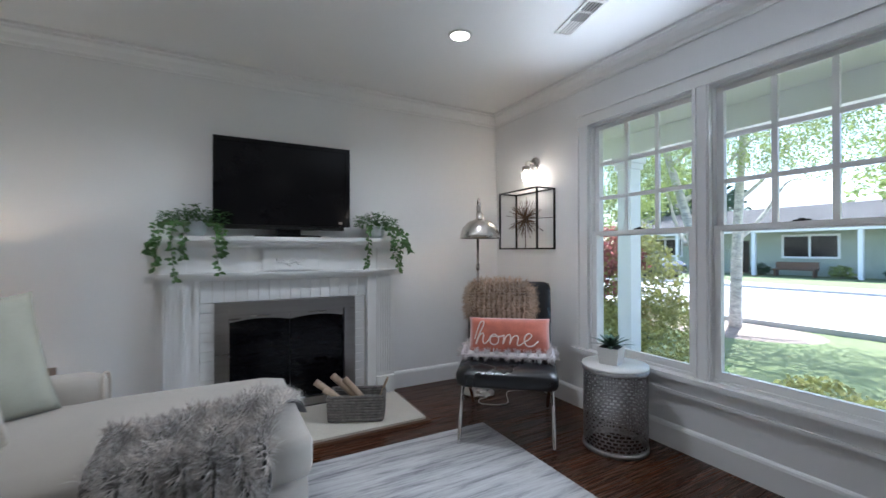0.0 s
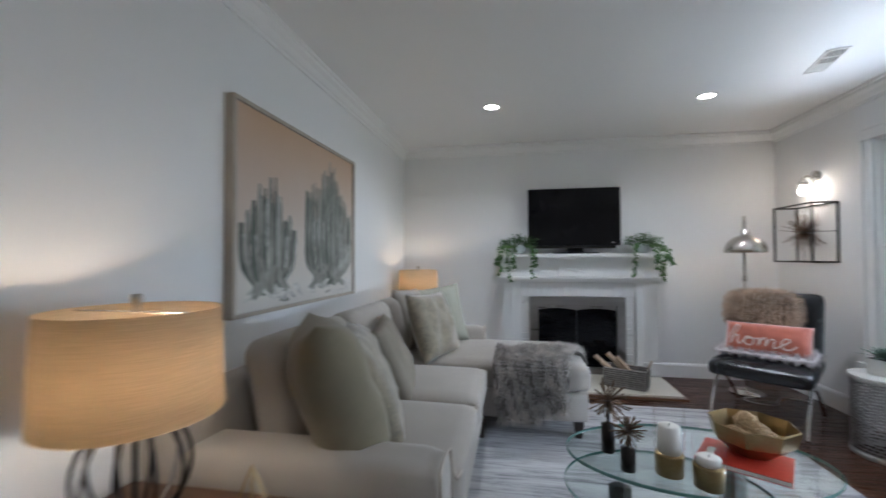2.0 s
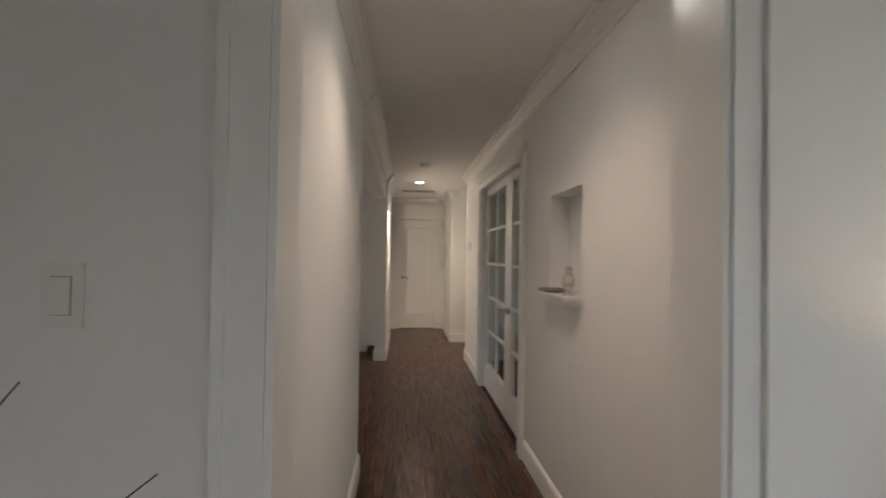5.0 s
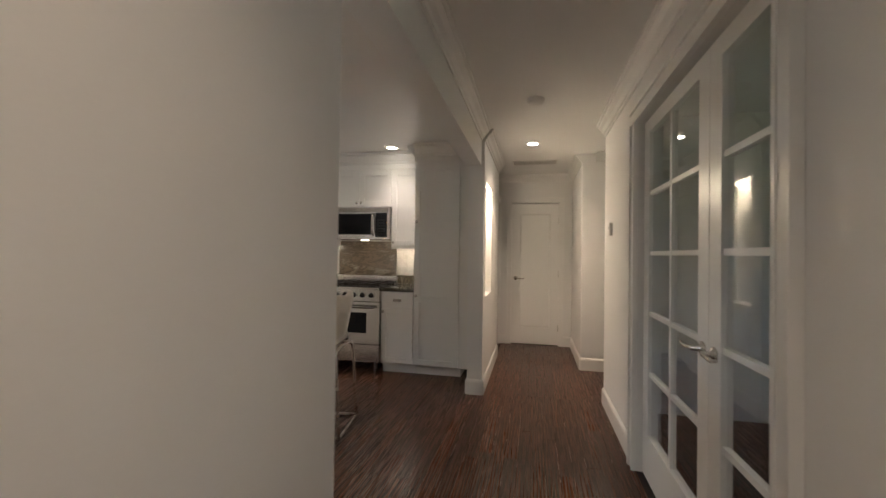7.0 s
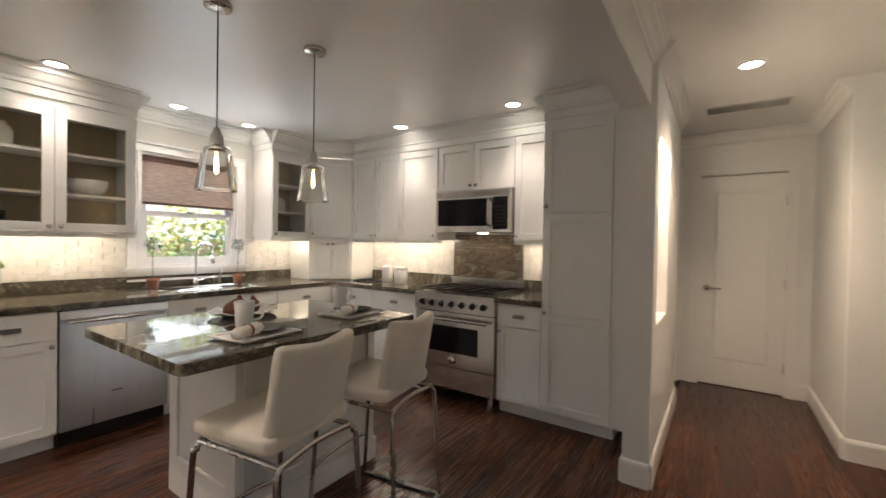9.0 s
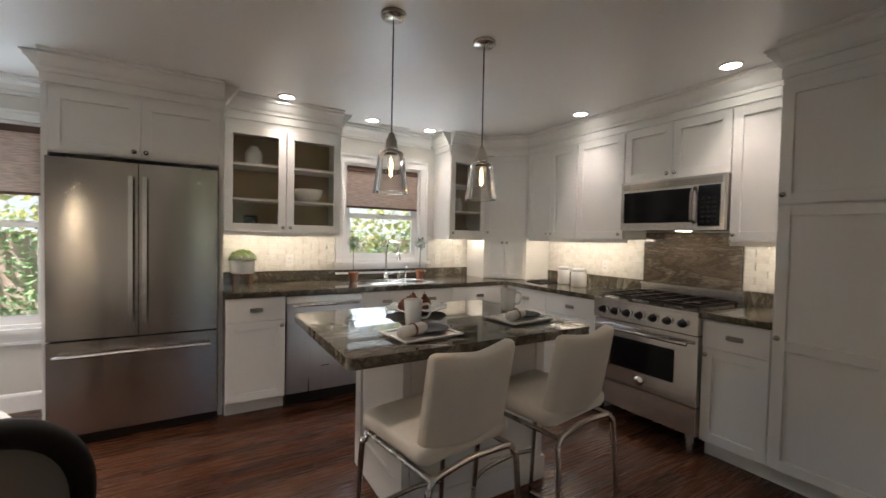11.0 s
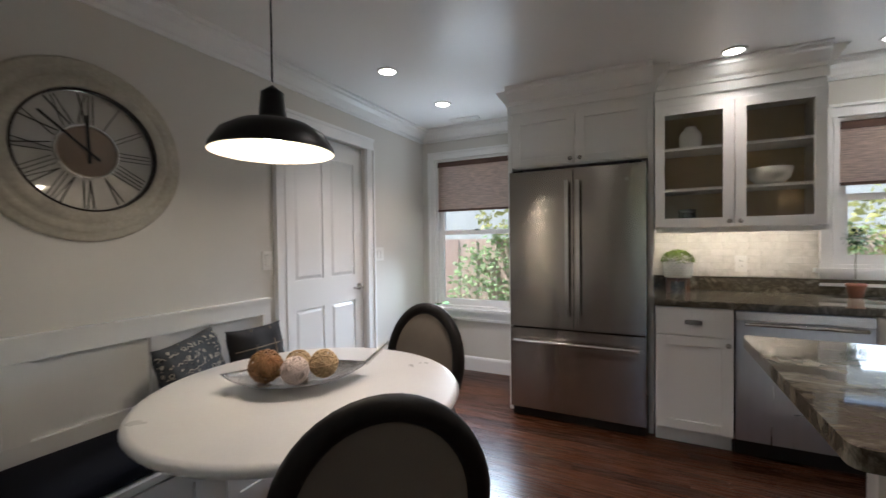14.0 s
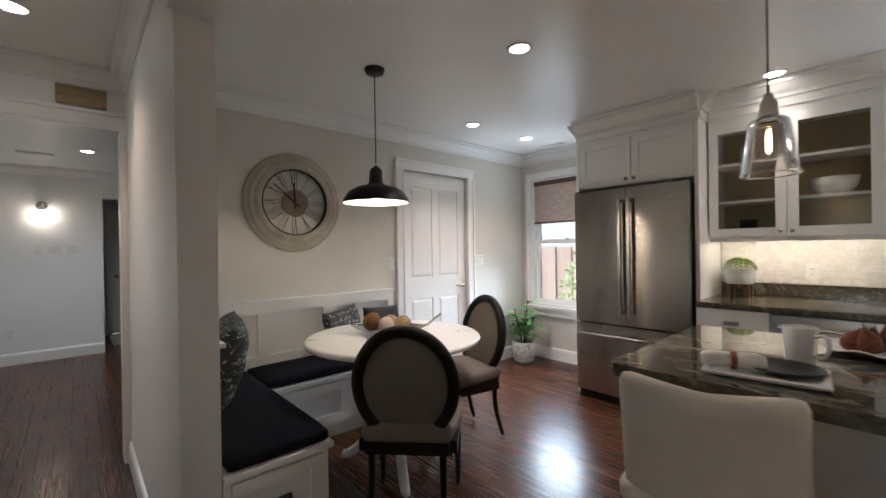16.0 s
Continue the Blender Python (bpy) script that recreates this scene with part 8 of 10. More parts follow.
part("drawer_rail", boxes([(-2.558, -2.5525, -2.60, -2.54, 0.13, 0.40), (-2.558, -2.5525, -2.28, -2.22, 0.13, 0.40), (-2.558, -2.5525, -2.54, -2.28, 0.13, 0.18), (-2.558, -2.5525, -2.54, -2.28, 0.35, 0.40)]), "cab", dr)
bm = bmesh.new()
for k in range(8):
    a0 = math.pi * k / 8
    a1 = math.pi * (k + 1) / 8
    vs = [bm.verts.new(p) for p in ((-2.558, -2.41 + 0.042 * math.cos(a0), 0.285), (-2.558, -2.41 + 0.042 * math.cos(a1), 0.285), (-2.56 - 0.026 * math.sin(a1), -2.41 + 0.046 * math.cos(a1), 0.255), (-2.56 - 0.026 * math.sin(a0), -2.41 + 0.046 * math.cos(a0), 0.255))]
    bm.faces.new(vs)
bmesh.ops.solidify(bm, geom=bm.faces[:], thickness=0.003)
part("cup_pull", bm, "pewter", dr, "pewter cup pull", True)
for y0 in (-3.82, -3.22):
    part("front_panel", boxes([(-1.672, -1.6605, y0, y0 + 0.06, 0.12, 0.40), (-1.672, -1.6605, y0 + 0.46, y0 + 0.52, 0.12, 0.40), (-1.672, -1.6605, y0 + 0.06, y0 + 0.46, 0.12, 0.18), (-1.672, -1.6605, y0 + 0.06, y0 + 0.46, 0.34, 0.40)]), "cab", bn)
for w, d, x, y in ((1.33, 0.44, -1.885, -2.42), (0.43, 1.24, -1.445, -3.27)):
    bm = rounded_slab(w, d, 0.062, 0.026, puff=0.008, n=12)
    single("bench_cushion", bm, "navy", "dark navy cotton cushion on the built-in bench", "cushion", group="bench cushions", smooth=True, m=pose(x, y, 0.4405))


def nook_pillow(label, m, w, h, d, mat, seed):
    return single("throw_pillow", cushion(w, h, d, 16, 0.2, 0.02, seed), mat, label, "pillow", group="nook pillows", smooth=True, m=m)


nook_pillow("large black and cream ikat pillow on the bench", lean(-1.86, -2.36, 0.735, 168, -14, 6), 0.46, 0.46, 0.20, "ikat", 3)
nook_pillow("black and cream ikat pillow against the panelling", lean(-1.40, -3.34, 0.68, -66, -14, -4), 0.42, 0.38, 0.13, "ikat", 5)
pp = nook_pillow("black pillow with thin tan plaid lines", lean(-1.36, -3.72, 0.66, -82, -10, 2), 0.40, 0.36, 0.12, "plaid", 7)
for z in (-0.07, 0.06):
    part("plaid_line", tube(smooth_path([(-0.18, -0.03, z), (-0.08, -0.057, z), (0.08, -0.057, z), (0.18, -0.03, z)], 4), 0.003, 5), "plaid_line", pp)
for x in (-0.06, 0.08):
    part("plaid_line", tube(smooth_path([(x, -0.03, -0.16), (x, -0.058, -0.06), (x, -0.058, 0.06), (x, -0.03, 0.16)], 4), 0.003, 5), "plaid_line", pp)

# round pedestal table
TX, TY = -2.242, -3.218
tb = thing("dining_table", "round white pedestal dining table", "table", pose(TX, TY, 0))
part("tabletop", lathe([(0.0, 0.761), (0.497, 0.761), (0.519, 0.768), (0.527, 0.781), (0.519, 0.794), (0.505, 0.798), (0.0, 0.798)], 72), "tablewhite", tb, "", True)
part("pedestal", lathe([(0.0, 0.14), (0.07, 0.14), (0.085, 0.20), (0.06, 0.28), (0.05, 0.40), (0.075, 0.48), (0.055, 0.56), (0.06, 0.70), (0.12, 0.760), (0.0, 0.7605)], 32), "tablewhite", tb, "", True)
for k in range(3):
    a = radians(33 + 120 * k)
    c, s = math.cos(a), math.sin(a)
    part("foot", tube(smooth_path([(0.05 * c, 0.05 * s, 0.20), (0.16 * c, 0.16 * s, 0.17), (0.27 * c, 0.27 * s, 0.07), (0.33 * c, 0.33 * s, 0.03), (0.36 * c, 0.36 * s, 0.032)], 5), 0.032, 10, taper=0.024), "tablewhite", tb, "curved white foot", True)

# silver leaf bowl with balls
lb = thing("leaf_bowl", "long silver leaf-shaped bowl on the dining table", "bowl", pose(-2.194, -3.212, 0.7985, 0, 0, -138))
bm = bmesh.new()
g = []
for i in range(17):
    u = i / 16 * 2 - 1
    wdt = 0.155 * (1 - abs(u) ** 2.2) + 0.004
    row = []
    for j in range(9):
        v = j / 8 * 2 - 1
        row.append(bm.verts.new((u * 0.248, v * wdt, 0.006 + 0.035 * v * v * (wdt / 0.155) + 0.05 * abs(u) ** 3)))
    g.append(row)
for i in range(16):
    for j in range(8):
        bm.faces.new((g[i][j], g[i + 1][j], g[i + 1][j + 1], g[i][j + 1]))
bmesh.ops.solidify(bm, geom=bm.faces[:], thickness=0.004)
part("leaf", bm, "chrome", lb, "", True)
part("stem_handle", tube(smooth_path([(0.238, 0, 0.05), (0.28, 0.0, 0.085), (0.325, 0.01, 0.122)], 5), 0.009, 8, taper=0.006), "chrome", lb, "curved silver stem", True)
LB = pose(-2.194, -3.212, 0.7985, 0, 0, -138)
MAT["rattan_d"] = M("brown_rattan", (0.30, 0.15, 0.06), 0.7, var=0.3, scale=20, fine=120, bump=0.3)
for k, (x, y, r, mt) in enumerate(((-0.105, 0.005, 0.057, "rattan_d"), (-0.005, -0.045, 0.047, "rope"), (0.0, 0.055, 0.046, "rattan"), (0.09, 0.0, 0.050, "rattan"))):
    ball = rattan_ball(LB @ pose(x, y, r + 0.014), r, 40 + k, mt, "woven balls on the table", 26, "woven vine ball in the silver bowl")
    part("core", lathe([(0.0, -r * 0.8), (r * 0.56, -r * 0.56), (r * 0.8, 0), (r * 0.56, r * 0.56), (0.0, r * 0.8)], 14), mt, ball, "", True)


# oval-back chairs
def dining_chair(m):
    e = thing("dining_chair", "black wooden oval-back dining chair in taupe linen", "chair", m, "dining chairs")
    bm = rounded_slab(0.50, 0.46, 0.085, 0.035, puff=0.02, n=12)
    for v in bm.verts:
        k = 1 - 0.16 * max(0, v.co.y / 0.23)
        v.co.x *= k
    bmesh.ops.transform(bm, matrix=pose(0, 0, 0.415), verts=bm.verts[:])
    part("seat", bm, "chaircloth", e, "taupe linen seat", True)
    part("seat_frame", boxes([(-0.235, 0.235, -0.225, -0.19, 0.36, 0.42), (-0.20, 0.20, 0.18, 0.21, 0.36, 0.42), (-0.235, -0.205, -0.189, 0.179, 0.36, 0.42), (0.205, 0.235, -0.189, 0.179, 0.36, 0.42)], 0.006), "chairwood", e)
    tilt = pose(0, 0.215, 0.685, -10, 0, 0)
    pts = [tilt @ Vector((0.225 * math.cos(t), 0, 0.265 * math.sin(t))) for t in [k * 2 * math.pi / 44 for k in range(44)]]
    fr_ = part("back_frame", tube(pts, 0.030, 10, close=True), "chairwood", e, "black oval frame", True)
    bm = bmesh.new()
    for s in (-1, 1):
        rings = []
        for i in range(7):
            q = i / 6
            rings.append([bm.verts.new(tilt @ Vector((0.212 * q * math.cos(t), s * (0.006 + 0.022 * (1 - q * q)), 0.252 * q * math.sin(t)))) for t in [k * 2 * math.pi / 32 for k in range(32)]] if q else [bm.verts.new(tilt @ Vector((0, s * 0.028, 0)))])
        for i in range(6):
            a, b = rings[i], rings[i + 1]
            for k in range(32):
                j = (k + 1) % 32
                f = (a[0], b[k], b[j]) if len(a) == 1 else (a[k], b[k], b[j], a[j])
                bm.faces.new(f if s < 0 else f[::-1])
    part("back_pad", bm, "chaircloth", e, "taupe linen oval pad", True)
    for sx in (-0.17, 0.17):
        part("back_post", tube(smooth_path([(sx, 0.185, 0.38), (sx * 1.02, 0.20, 0.46), (sx * 0.98, tilt.translation.y - 0.03, 0.55)], 4), 0.019, 8), "chairwood", e, "", True)
        part("rear_leg", tube(smooth_path([(sx, 0.19, 0.40), (sx, 0.20, 0.2), (sx * 1.05, 0.25, 0.018)], 4), 0.019, 8, taper=0.014), "chairwood", e, "", True)
        part("front_leg", lathe([(0.012, 0.0), (0.014, 0.03), (0.022, 0.28), (0.016, 0.30), (0.024, 0.325), (0.022, 0.36)], 16, pose(sx * 1.25, -0.195, 0)), "chairwood", e, "turned front leg", True)
    return e


dc = dining_chair(pose(-2.630, -3.060, 0, 0, 0, 43))
copy_thing(dc, pose(-2.225, -3.77, 0, 0, 0, 168))

# dome pendant
dp = thing("dome_pendant", "black metal dome pendant over the dining table", "pendant lamp", pose(-2.15, -3.165, H))
part("canopy", lathe([(0.0, -0.03), (0.055, -0.028), (0.062, -0.01), (0.062, 0.0), (0.0, 0.0)], 28), "blackm", dp, "", True)
part("cord", tube([(0, 0, -0.02), (0, 0, -0.585)], 0.0035, 6), "blackm", dp)
part("dome", lathe([(0.205, -0.83), (0.200, -0.81), (0.17, -0.765), (0.12, -0.735), (0.06, -0.72), (0.045, -0.705), (0.038, -0.625), (0.012, -0.605), (0.0, -0.595)], 44, cap=False), "blackm", dp, "black enamel dome", True)
MAT["clockdisc"] = wood("weathered_disc_wood", (0.14, 0.095, 0.06), (0.30, 0.22, 0.15), 0.5, (5, 30, 30))
MAT["domewhite"] = M("white_enamel", (0.62, 0.57, 0.47), 0.4, var=0.02, bump=0.0)
part("dome_lining", lathe([(0.203, -0.831), (0.197, -0.812), (0.167, -0.769), (0.118, -0.74), (0.05, -0.727), (0.0, -0.725)], 44, cap=False), "domewhite", dp, "white enamel lining", True)
part("bulb", lathe([(0.0, -0.815), (0.02, -0.811), (0.03, -0.785), (0.02, -0.75), (0.012, -0.73)], 18, cap=False), "bulb", dp, "lit bulb", True)
bulb_lamp("dome_light", (-2.15, -3.165, H - 0.81), 1.9, (1.0, 0.80, 0.58), 0.03)

# wall clock
def numeral(parent, txt, m):
    """Long thin roman strokes running from the centre disc to the bezel."""
    bm = bmesh.new()
    wide = {"I": 0.016, "V": 0.030, "X": 0.030}
    x = -sum(wide[c] for c in txt) / 2
    for c in txt:
        w = wide[c]
        legs = {"I": ((0.5, 0.5),), "V": ((0.1, 0.5), (0.9, 0.5)), "X": ((0.1, 0.9), (0.9, 0.1))}[c]
        for top, bot in legs:
            p, q = Vector((x + w * top, 0.238, 0.009)), Vector((x + w * bot, 0.118, 0.009))
            d = Vector(((q - p).y, -(q - p).x, 0)).normalized() * (0.0016 if top != 0.1 else 0.0024)
            vs = [bm.verts.new(m @ (v + o)) for v, o in ((p, d), (q, d), (q, -d), (p, -d))]
            hi = [bm.verts.new(m @ (v + o + Vector((0, 0, 0.003)))) for v, o in ((p, d), (q, d), (q, -d), (p, -d))]
            bm.faces.new(hi)
            for i in range(4):
                bm.faces.new((vs[i], vs[(i + 1) % 4], hi[(i + 1) % 4], hi[i]))
        x += w
    part("numeral", bm, "iron", parent)


ck = thing("wall_clock", "large round wall clock with grey wooden rings and roman numerals", "clock", pose(-1.19, -3.03, 1.69, 0, 0, -90))
rot = pose(0, 0, 0, 90, 0, 0)
for nm, prof in (("outer_ring", [(0.25, 0.0), (0.375, 0.0), (0.378, 0.012), (0.365, 0.02), (0.345, 0.016), (0.34, 0.026), (0.315, 0.034), (0.305, 0.028), (0.298, 0.042), (0.262, 0.052), (0.25, 0.046)],),):
    part(nm, lathe(prof + [prof[0]], 72, rot, cap=False), "clockwood", ck, "distressed stepped wooden rings", True)
part("bezel", lathe([(0.244, 0.02), (0.252, 0.02), (0.252, 0.05), (0.246, 0.054), (0.244, 0.05), (0.244, 0.02)], 64, rot, cap=False), "iron", ck, "dark metal bezel", True)
part("face", lathe([(0.0, 0.006), (0.249, 0.006)], 64, rot, cap=False), "clockface", ck, "pale reflective face")
part("centre_disc", lathe([(0.0, 0.018), (0.10, 0.018), (0.105, 0.012), (0.105, 0.0065)], 48, rot, cap=False), "clockdisc", ck, "round wooden centre")
part("centre_ring", lathe([(0.105, 0.0065), (0.112, 0.0065), (0.112, 0.022), (0.105, 0.022), (0.105, 0.0065)], 48, rot, cap=False), "nickel", ck)
for k, txt in enumerate(("XII", "I", "II", "III", "IIII", "V", "VI", "VII", "VIII", "IX", "X", "XI")):
    a = radians(30 * k)
    numeral(ck, txt, rot @ Matrix.Rotation(-a, 4, "Z"))
for a, L, w in ((-2, 0.15, 0.006), (-50, 0.21, 0.005)):
    bm = bmesh.new()
    add_box(bm, -w, w, -0.05, L, 0.024, 0.027, rot @ Matrix.Rotation(radians(-a), 4, "Z"))
    part("clock_hand", bm, "blackm", ck, "black clock hand")
part("cover_glass", lathe([(0.0, 0.046), (0.245, 0.046)], 64, rot, cap=False), "glass", ck)

# fiddle-leaf plant
pt = thing("potted_plant", "green fiddle-leaf plant in a speckled stone pot on the floor", "plant", pose(-1.42, -5.60, 0) @ Matrix.Diagonal((1.25, 1.25, 1.25, 1)))
part("pot", lathe([(0.0, 0), (0.075, 0), (0.095, 0.03), (0.105, 0.17), (0.10, 0.19), (0.088, 0.19), (0.085, 0.15)], 28, cap=False), "stonepot", pt, "speckled white stone pot", True)
part("soil", lathe([(0.0, 0.155), (0.088, 0.155)], 24, cap=False), "dark", pt)
rng = random.Random(9)
st_ = bmesh.new()
for k in range(5):
    a = k * 1.3
    top = Vector((0.10 * math.cos(a), 0.10 * math.sin(a), 0.42 + 0.08 * (k % 3)))
    pts = smooth_path([(0.01 * math.cos(a), 0.01 * math.sin(a), 0.15), (0.05 * math.cos(a), 0.05 * math.sin(a), 0.3), top], 5)
    tube(pts, 0.006, 6, st_, taper=0.003)
    for i in range(9):
        p = pts[3 + (i * 7 // 9)]
        b = a + i * 2.4
        bm = bmesh.new()
        d = Vector((math.cos(b), math.sin(b), rng.uniform(0.2, 1.1))).normalized()
        sd = d.cross(Vector((0, 0, 1))).normalized()
        n = sd.cross(d)
        L, W = rng.uniform(0.12, 0.19), rng.uniform(0.055, 0.085)
        prev = None
        for s in range(8):
            t = s / 7
            w = W * (math.sin(math.pi * min(1, t * 0.92 + 0.04)) ** 0.8) * (0.72 + 0.5 * t) * 0.62
            c = p + d * L * t - Vector((0, 0, 1)) * 0.07 * t * t
            cur = (bm.verts.new(c + sd * w + n * w * 0.25), bm.verts.new(c), bm.verts.new(c - sd * w + n * w * 0.25))
            if prev:
                bm.faces.new((prev[0], prev[1], cur[1], cur[0]))
                bm.faces.new((prev[1], prev[2], cur[2], cur[1]))
            prev = cur
        part("leaf", bm, "fiddle", pt, "", True)
part("stem", st_, "stem", pt)

# ---- ceiling fixtures and hall ----
CANS = [(1.735, 2.08, 1), (0.137, 2.012, 1), (1.40, -1.875, 1), (-1.66, -1.57, 0), (-6.06, -1.54, 0), (-1.75, -4.46, 2), (-1.78, -5.22, 2), (-3.78, -5.21, 2), (-4.58, -5.43, 2), (-5.2, -5.44, 2),
        (-6.02, -5.22, 2), (-6.0, -4.21, 2), (-5.97, -3.04, 2), (-2.9, -3.64, 2)]
can0 = thing("recessed_light", "lit recessed can light with a white trim ring", "ceiling light", pose(*CANS[0][:2], HL), "recessed lights")
part("trim_ring", lathe([(0.052, -0.001), (0.072, -0.001), (0.07, -0.006), (0.054, -0.009), (0.052, -0.001)], 32, cap=False), "plastic", can0, "", True)
part("lens", lathe([(0.053, -0.004), (0.0, -0.004)], 32, cap=False), "can", can0, "glowing lens")
for x, y, k in CANS[1:]:
    copy_thing(can0, pose(x, y, HL if k == 1 else H))
LIVING_W, KITCHEN_W = 10.5, 8
for x, y, k in CANS:
    if k == 0:
        watts = 7.5 if x > -3 else 18
    elif k == 1:
        watts = LIVING_W * (1.5 if y < 0 else 1)
    elif x > -3.2:
        watts = 2.2 * KITCHEN_W
    else:
        watts = KITCHEN_W * (0.65 if y < -5.1 or x < -5.9 else 1)
    down_lamp("can_beam", (x, y, (HL if k == 1 else H) - 0.012), watts, ((1.0, 0.75, 0.54), (1.0, 0.985, 0.965), (1.0, 0.83, 0.73))[k], (124, 150, 100)[k])


def vent(m, w, d, n, label="white ceiling vent with dark backing for the duct's shade", dark=None):
    e = thing("ceiling_vent", label, "vent", m, "ceiling vents")
    part("frame", boxes([(-w, w, -d, -d + 0.014, -0.008, -0.001), (-w, w, d - 0.014, d, -0.008, -0.001), (-w, -w + 0.014, -d + 0.014, d - 0.014, -0.008, -0.001), (w - 0.014, w, -d + 0.014, d - 0.014, -0.008, -0.001)], 0.002), "plastic", e)
    lo, hi = dark or (-w + 0.015, w - 0.015)
    # near-black sheet puts the shade of the open duct behind the white slats
    part("backing", box(lo, hi, -d + 0.015, d - 0.015, -0.0025, -0.001), "dark", e)
    if dark:
        a, b = (hi + 0.004, w - 0.015) if lo < -hi else (-w + 0.015, lo - 0.004)
        part("damper", box(a, b, -d + 0.015, d - 0.015, -0.0045, -0.001), "plastic", e, "closed white damper")
        mid = (lo + hi) / 2
        part("divider", box(mid - 0.008, mid + 0.008, -d + 0.015, d - 0.015, -0.007, -0.0026), "plastic", e)
    for k in range(n):
        y = -d + 0.02 + (2 * d - 0.04) * (k + 0.5) / n
        bm = bmesh.new()
        add_box(bm, -w + 0.014, w - 0.014, -0.0035, 0.0035, -0.0008, 0.0008, pose(0, y, -0.006, 40, 0, 0))
        part("slat", bm, "plastic", e)
    return e


vent(pose(2.215, 1.62, HL, 0, 0, 76), 0.17, 0.055, 4, dark=(-0.155, 0.03))
vent(pose(1.82, -1.463, HL, 0, 0, 90), 0.15, 0.05, 4)
vent(pose(-1.78, -5.69, H, 0, 0, 4), 0.14, 0.05, 4, dark=(-0.125, 0.01))
vent(pose(-4.85, -5.55, H, 0, 0, 0), 0.16, 0.045, 4, dark=(0.0, 0.145))
vent(pose(-6.94, -1.52, H, 0, 0, 90), 0.27, 0.10, 9, "cream return air grille on the hall ceiling")
sm = thing("smoke_detector", "round white smoke detector on the hall ceiling", "smoke detector", pose(-4.85, -1.52, H))
part("base", lathe([(0.068, -0.001), (0.068, -0.012), (0.06, -0.014)], 28, cap=False), "plastic", sm, "", True)
part("cover", lathe([(0.062, -0.012), (0.058, -0.03), (0.045, -0.04), (0.0, -0.042)], 28, cap=False), "plastic", sm, "", True)

MAT["chime"] = M("brushed_gold_cover", (0.34, 0.27, 0.17), 0.35, 0.9, var=0.1, scale=3, fine=40, stretch=(0.4, 4, 14))
ch_ = thing("door_chime", "brushed gold door chime cover above the opening", "door chime", pose(-1.04, -1.81, 2.26, 0, 0, 90))
bm = bmesh.new()
n = 14
rows_ = []
for k in range(n + 1):
    z = -0.055 + 0.11 * k / n
    o = 0.03 + 0.014 * math.sin(math.pi * k / n) + 0.0025 * (k % 2)
    rows_.append([bm.verts.new((-0.115, o, z)), bm.verts.new((0.115, o, z))])
for a, b in zip(rows_, rows_[1:]):
    bm.faces.new((a[0], a[1], b[1], b[0]))
part("cover", bm, "chime", ch_, "ribbed metal cover")
part("box", box(-0.11, 0.11, 0.001, 0.029, -0.054, 0.054), "plastic", ch_)


# thermostat, niche shelf and ornaments
th = thing("thermostat", "small white thermostat on the hall wall", "thermostat", pose(-5.24, -0.91, 1.50))
part("body", box(-0.03, 0.03, -0.025, -0.001, -0.05, 0.05, 0.006, 2), "plastic", th)
part("display", box(-0.018, 0.018, -0.0262, -0.0252, 0.0, 0.03), "grey_pot", th)
ns = thing("niche_shelf", "small white moulded shelf below the hall niche", "shelf", pose(-2.185, -0.91, 1.165), kind="structure")
part("shelf_board", box(-0.205, 0.205, -0.095, 0.10, 0.014, 0.034, 0.005, 2), "trim", ns)
part("shelf_moulding", boxes([(-0.19, 0.19, -0.075, -0.001, -0.004, 0.0135), (-0.175, 0.175, -0.05, -0.001, -0.022, -0.0045)], 0.004), "trim", ns)
bd = single("bird_figurine", lathe([(0.0, 0), (0.035, 0), (0.028, 0.008), (0.012, 0.016), (0.03, 0.05), (0.034, 0.075), (0.022, 0.10), (0.018, 0.115), (0.022, 0.128), (0.012, 0.142), (0.0, 0.145)], 20), "stonepot", "small pale stone figurine on the niche shelf", "figurine", smooth=True, m=pose(-2.10, -0.93, 1.1995))
single("dish", lathe([(0.0, 0), (0.04, 0.0), (0.085, 0.016), (0.08, 0.018), (0.04, 0.004), (0.0, 0.003)], 26), "pewter", "shallow pewter dish on the niche shelf", "dish", smooth=True, m=pose(-2.28, -0.94, 1.1995))
ar = thing("relief_panel", "white carved leaf relief panel in the lit niche", "wall art", pose(-5.94, -2.11, 1.45, 0, 0, 180))
part("panel", box(-0.15, 0.15, -0.016, 0.0, -0.35, 0.35, 0.003, 1), "trim", ar)
rng = random.Random(6)
bm = bmesh.new()
for k in range(80):
    leaf_shape(bm, (rng.uniform(-0.11, 0.11), -0.018, rng.uniform(-0.31, 0.27)), (rng.uniform(-1, 1), -0.15, rng.uniform(0.2, 1)), (0, -1, 0), 0.07, 0.035)
part("leaves", bm, "trim", ar, "raised leaf relief")
for x in (-6.05, -5.83):
    pk = thing("puck_light", "small lit puck light at the top of the niche", "lamp", pose(x, -2.04, 1.979), "niche lights")
    part("ring", lathe([(0.022, -0.001), (0.03, -0.001), (0.028, -0.008), (0.022, -0.008)], 20, cap=False), "nickel", pk)
    part("lens", lathe([(0.022, -0.005), (0.0, -0.005)], 20, cap=False), "strip", pk)
bulb_lamp("niche_light", (-5.94, -2.02, 1.94), 2.2, (1.0, 0.8, 0.55), 0.02)

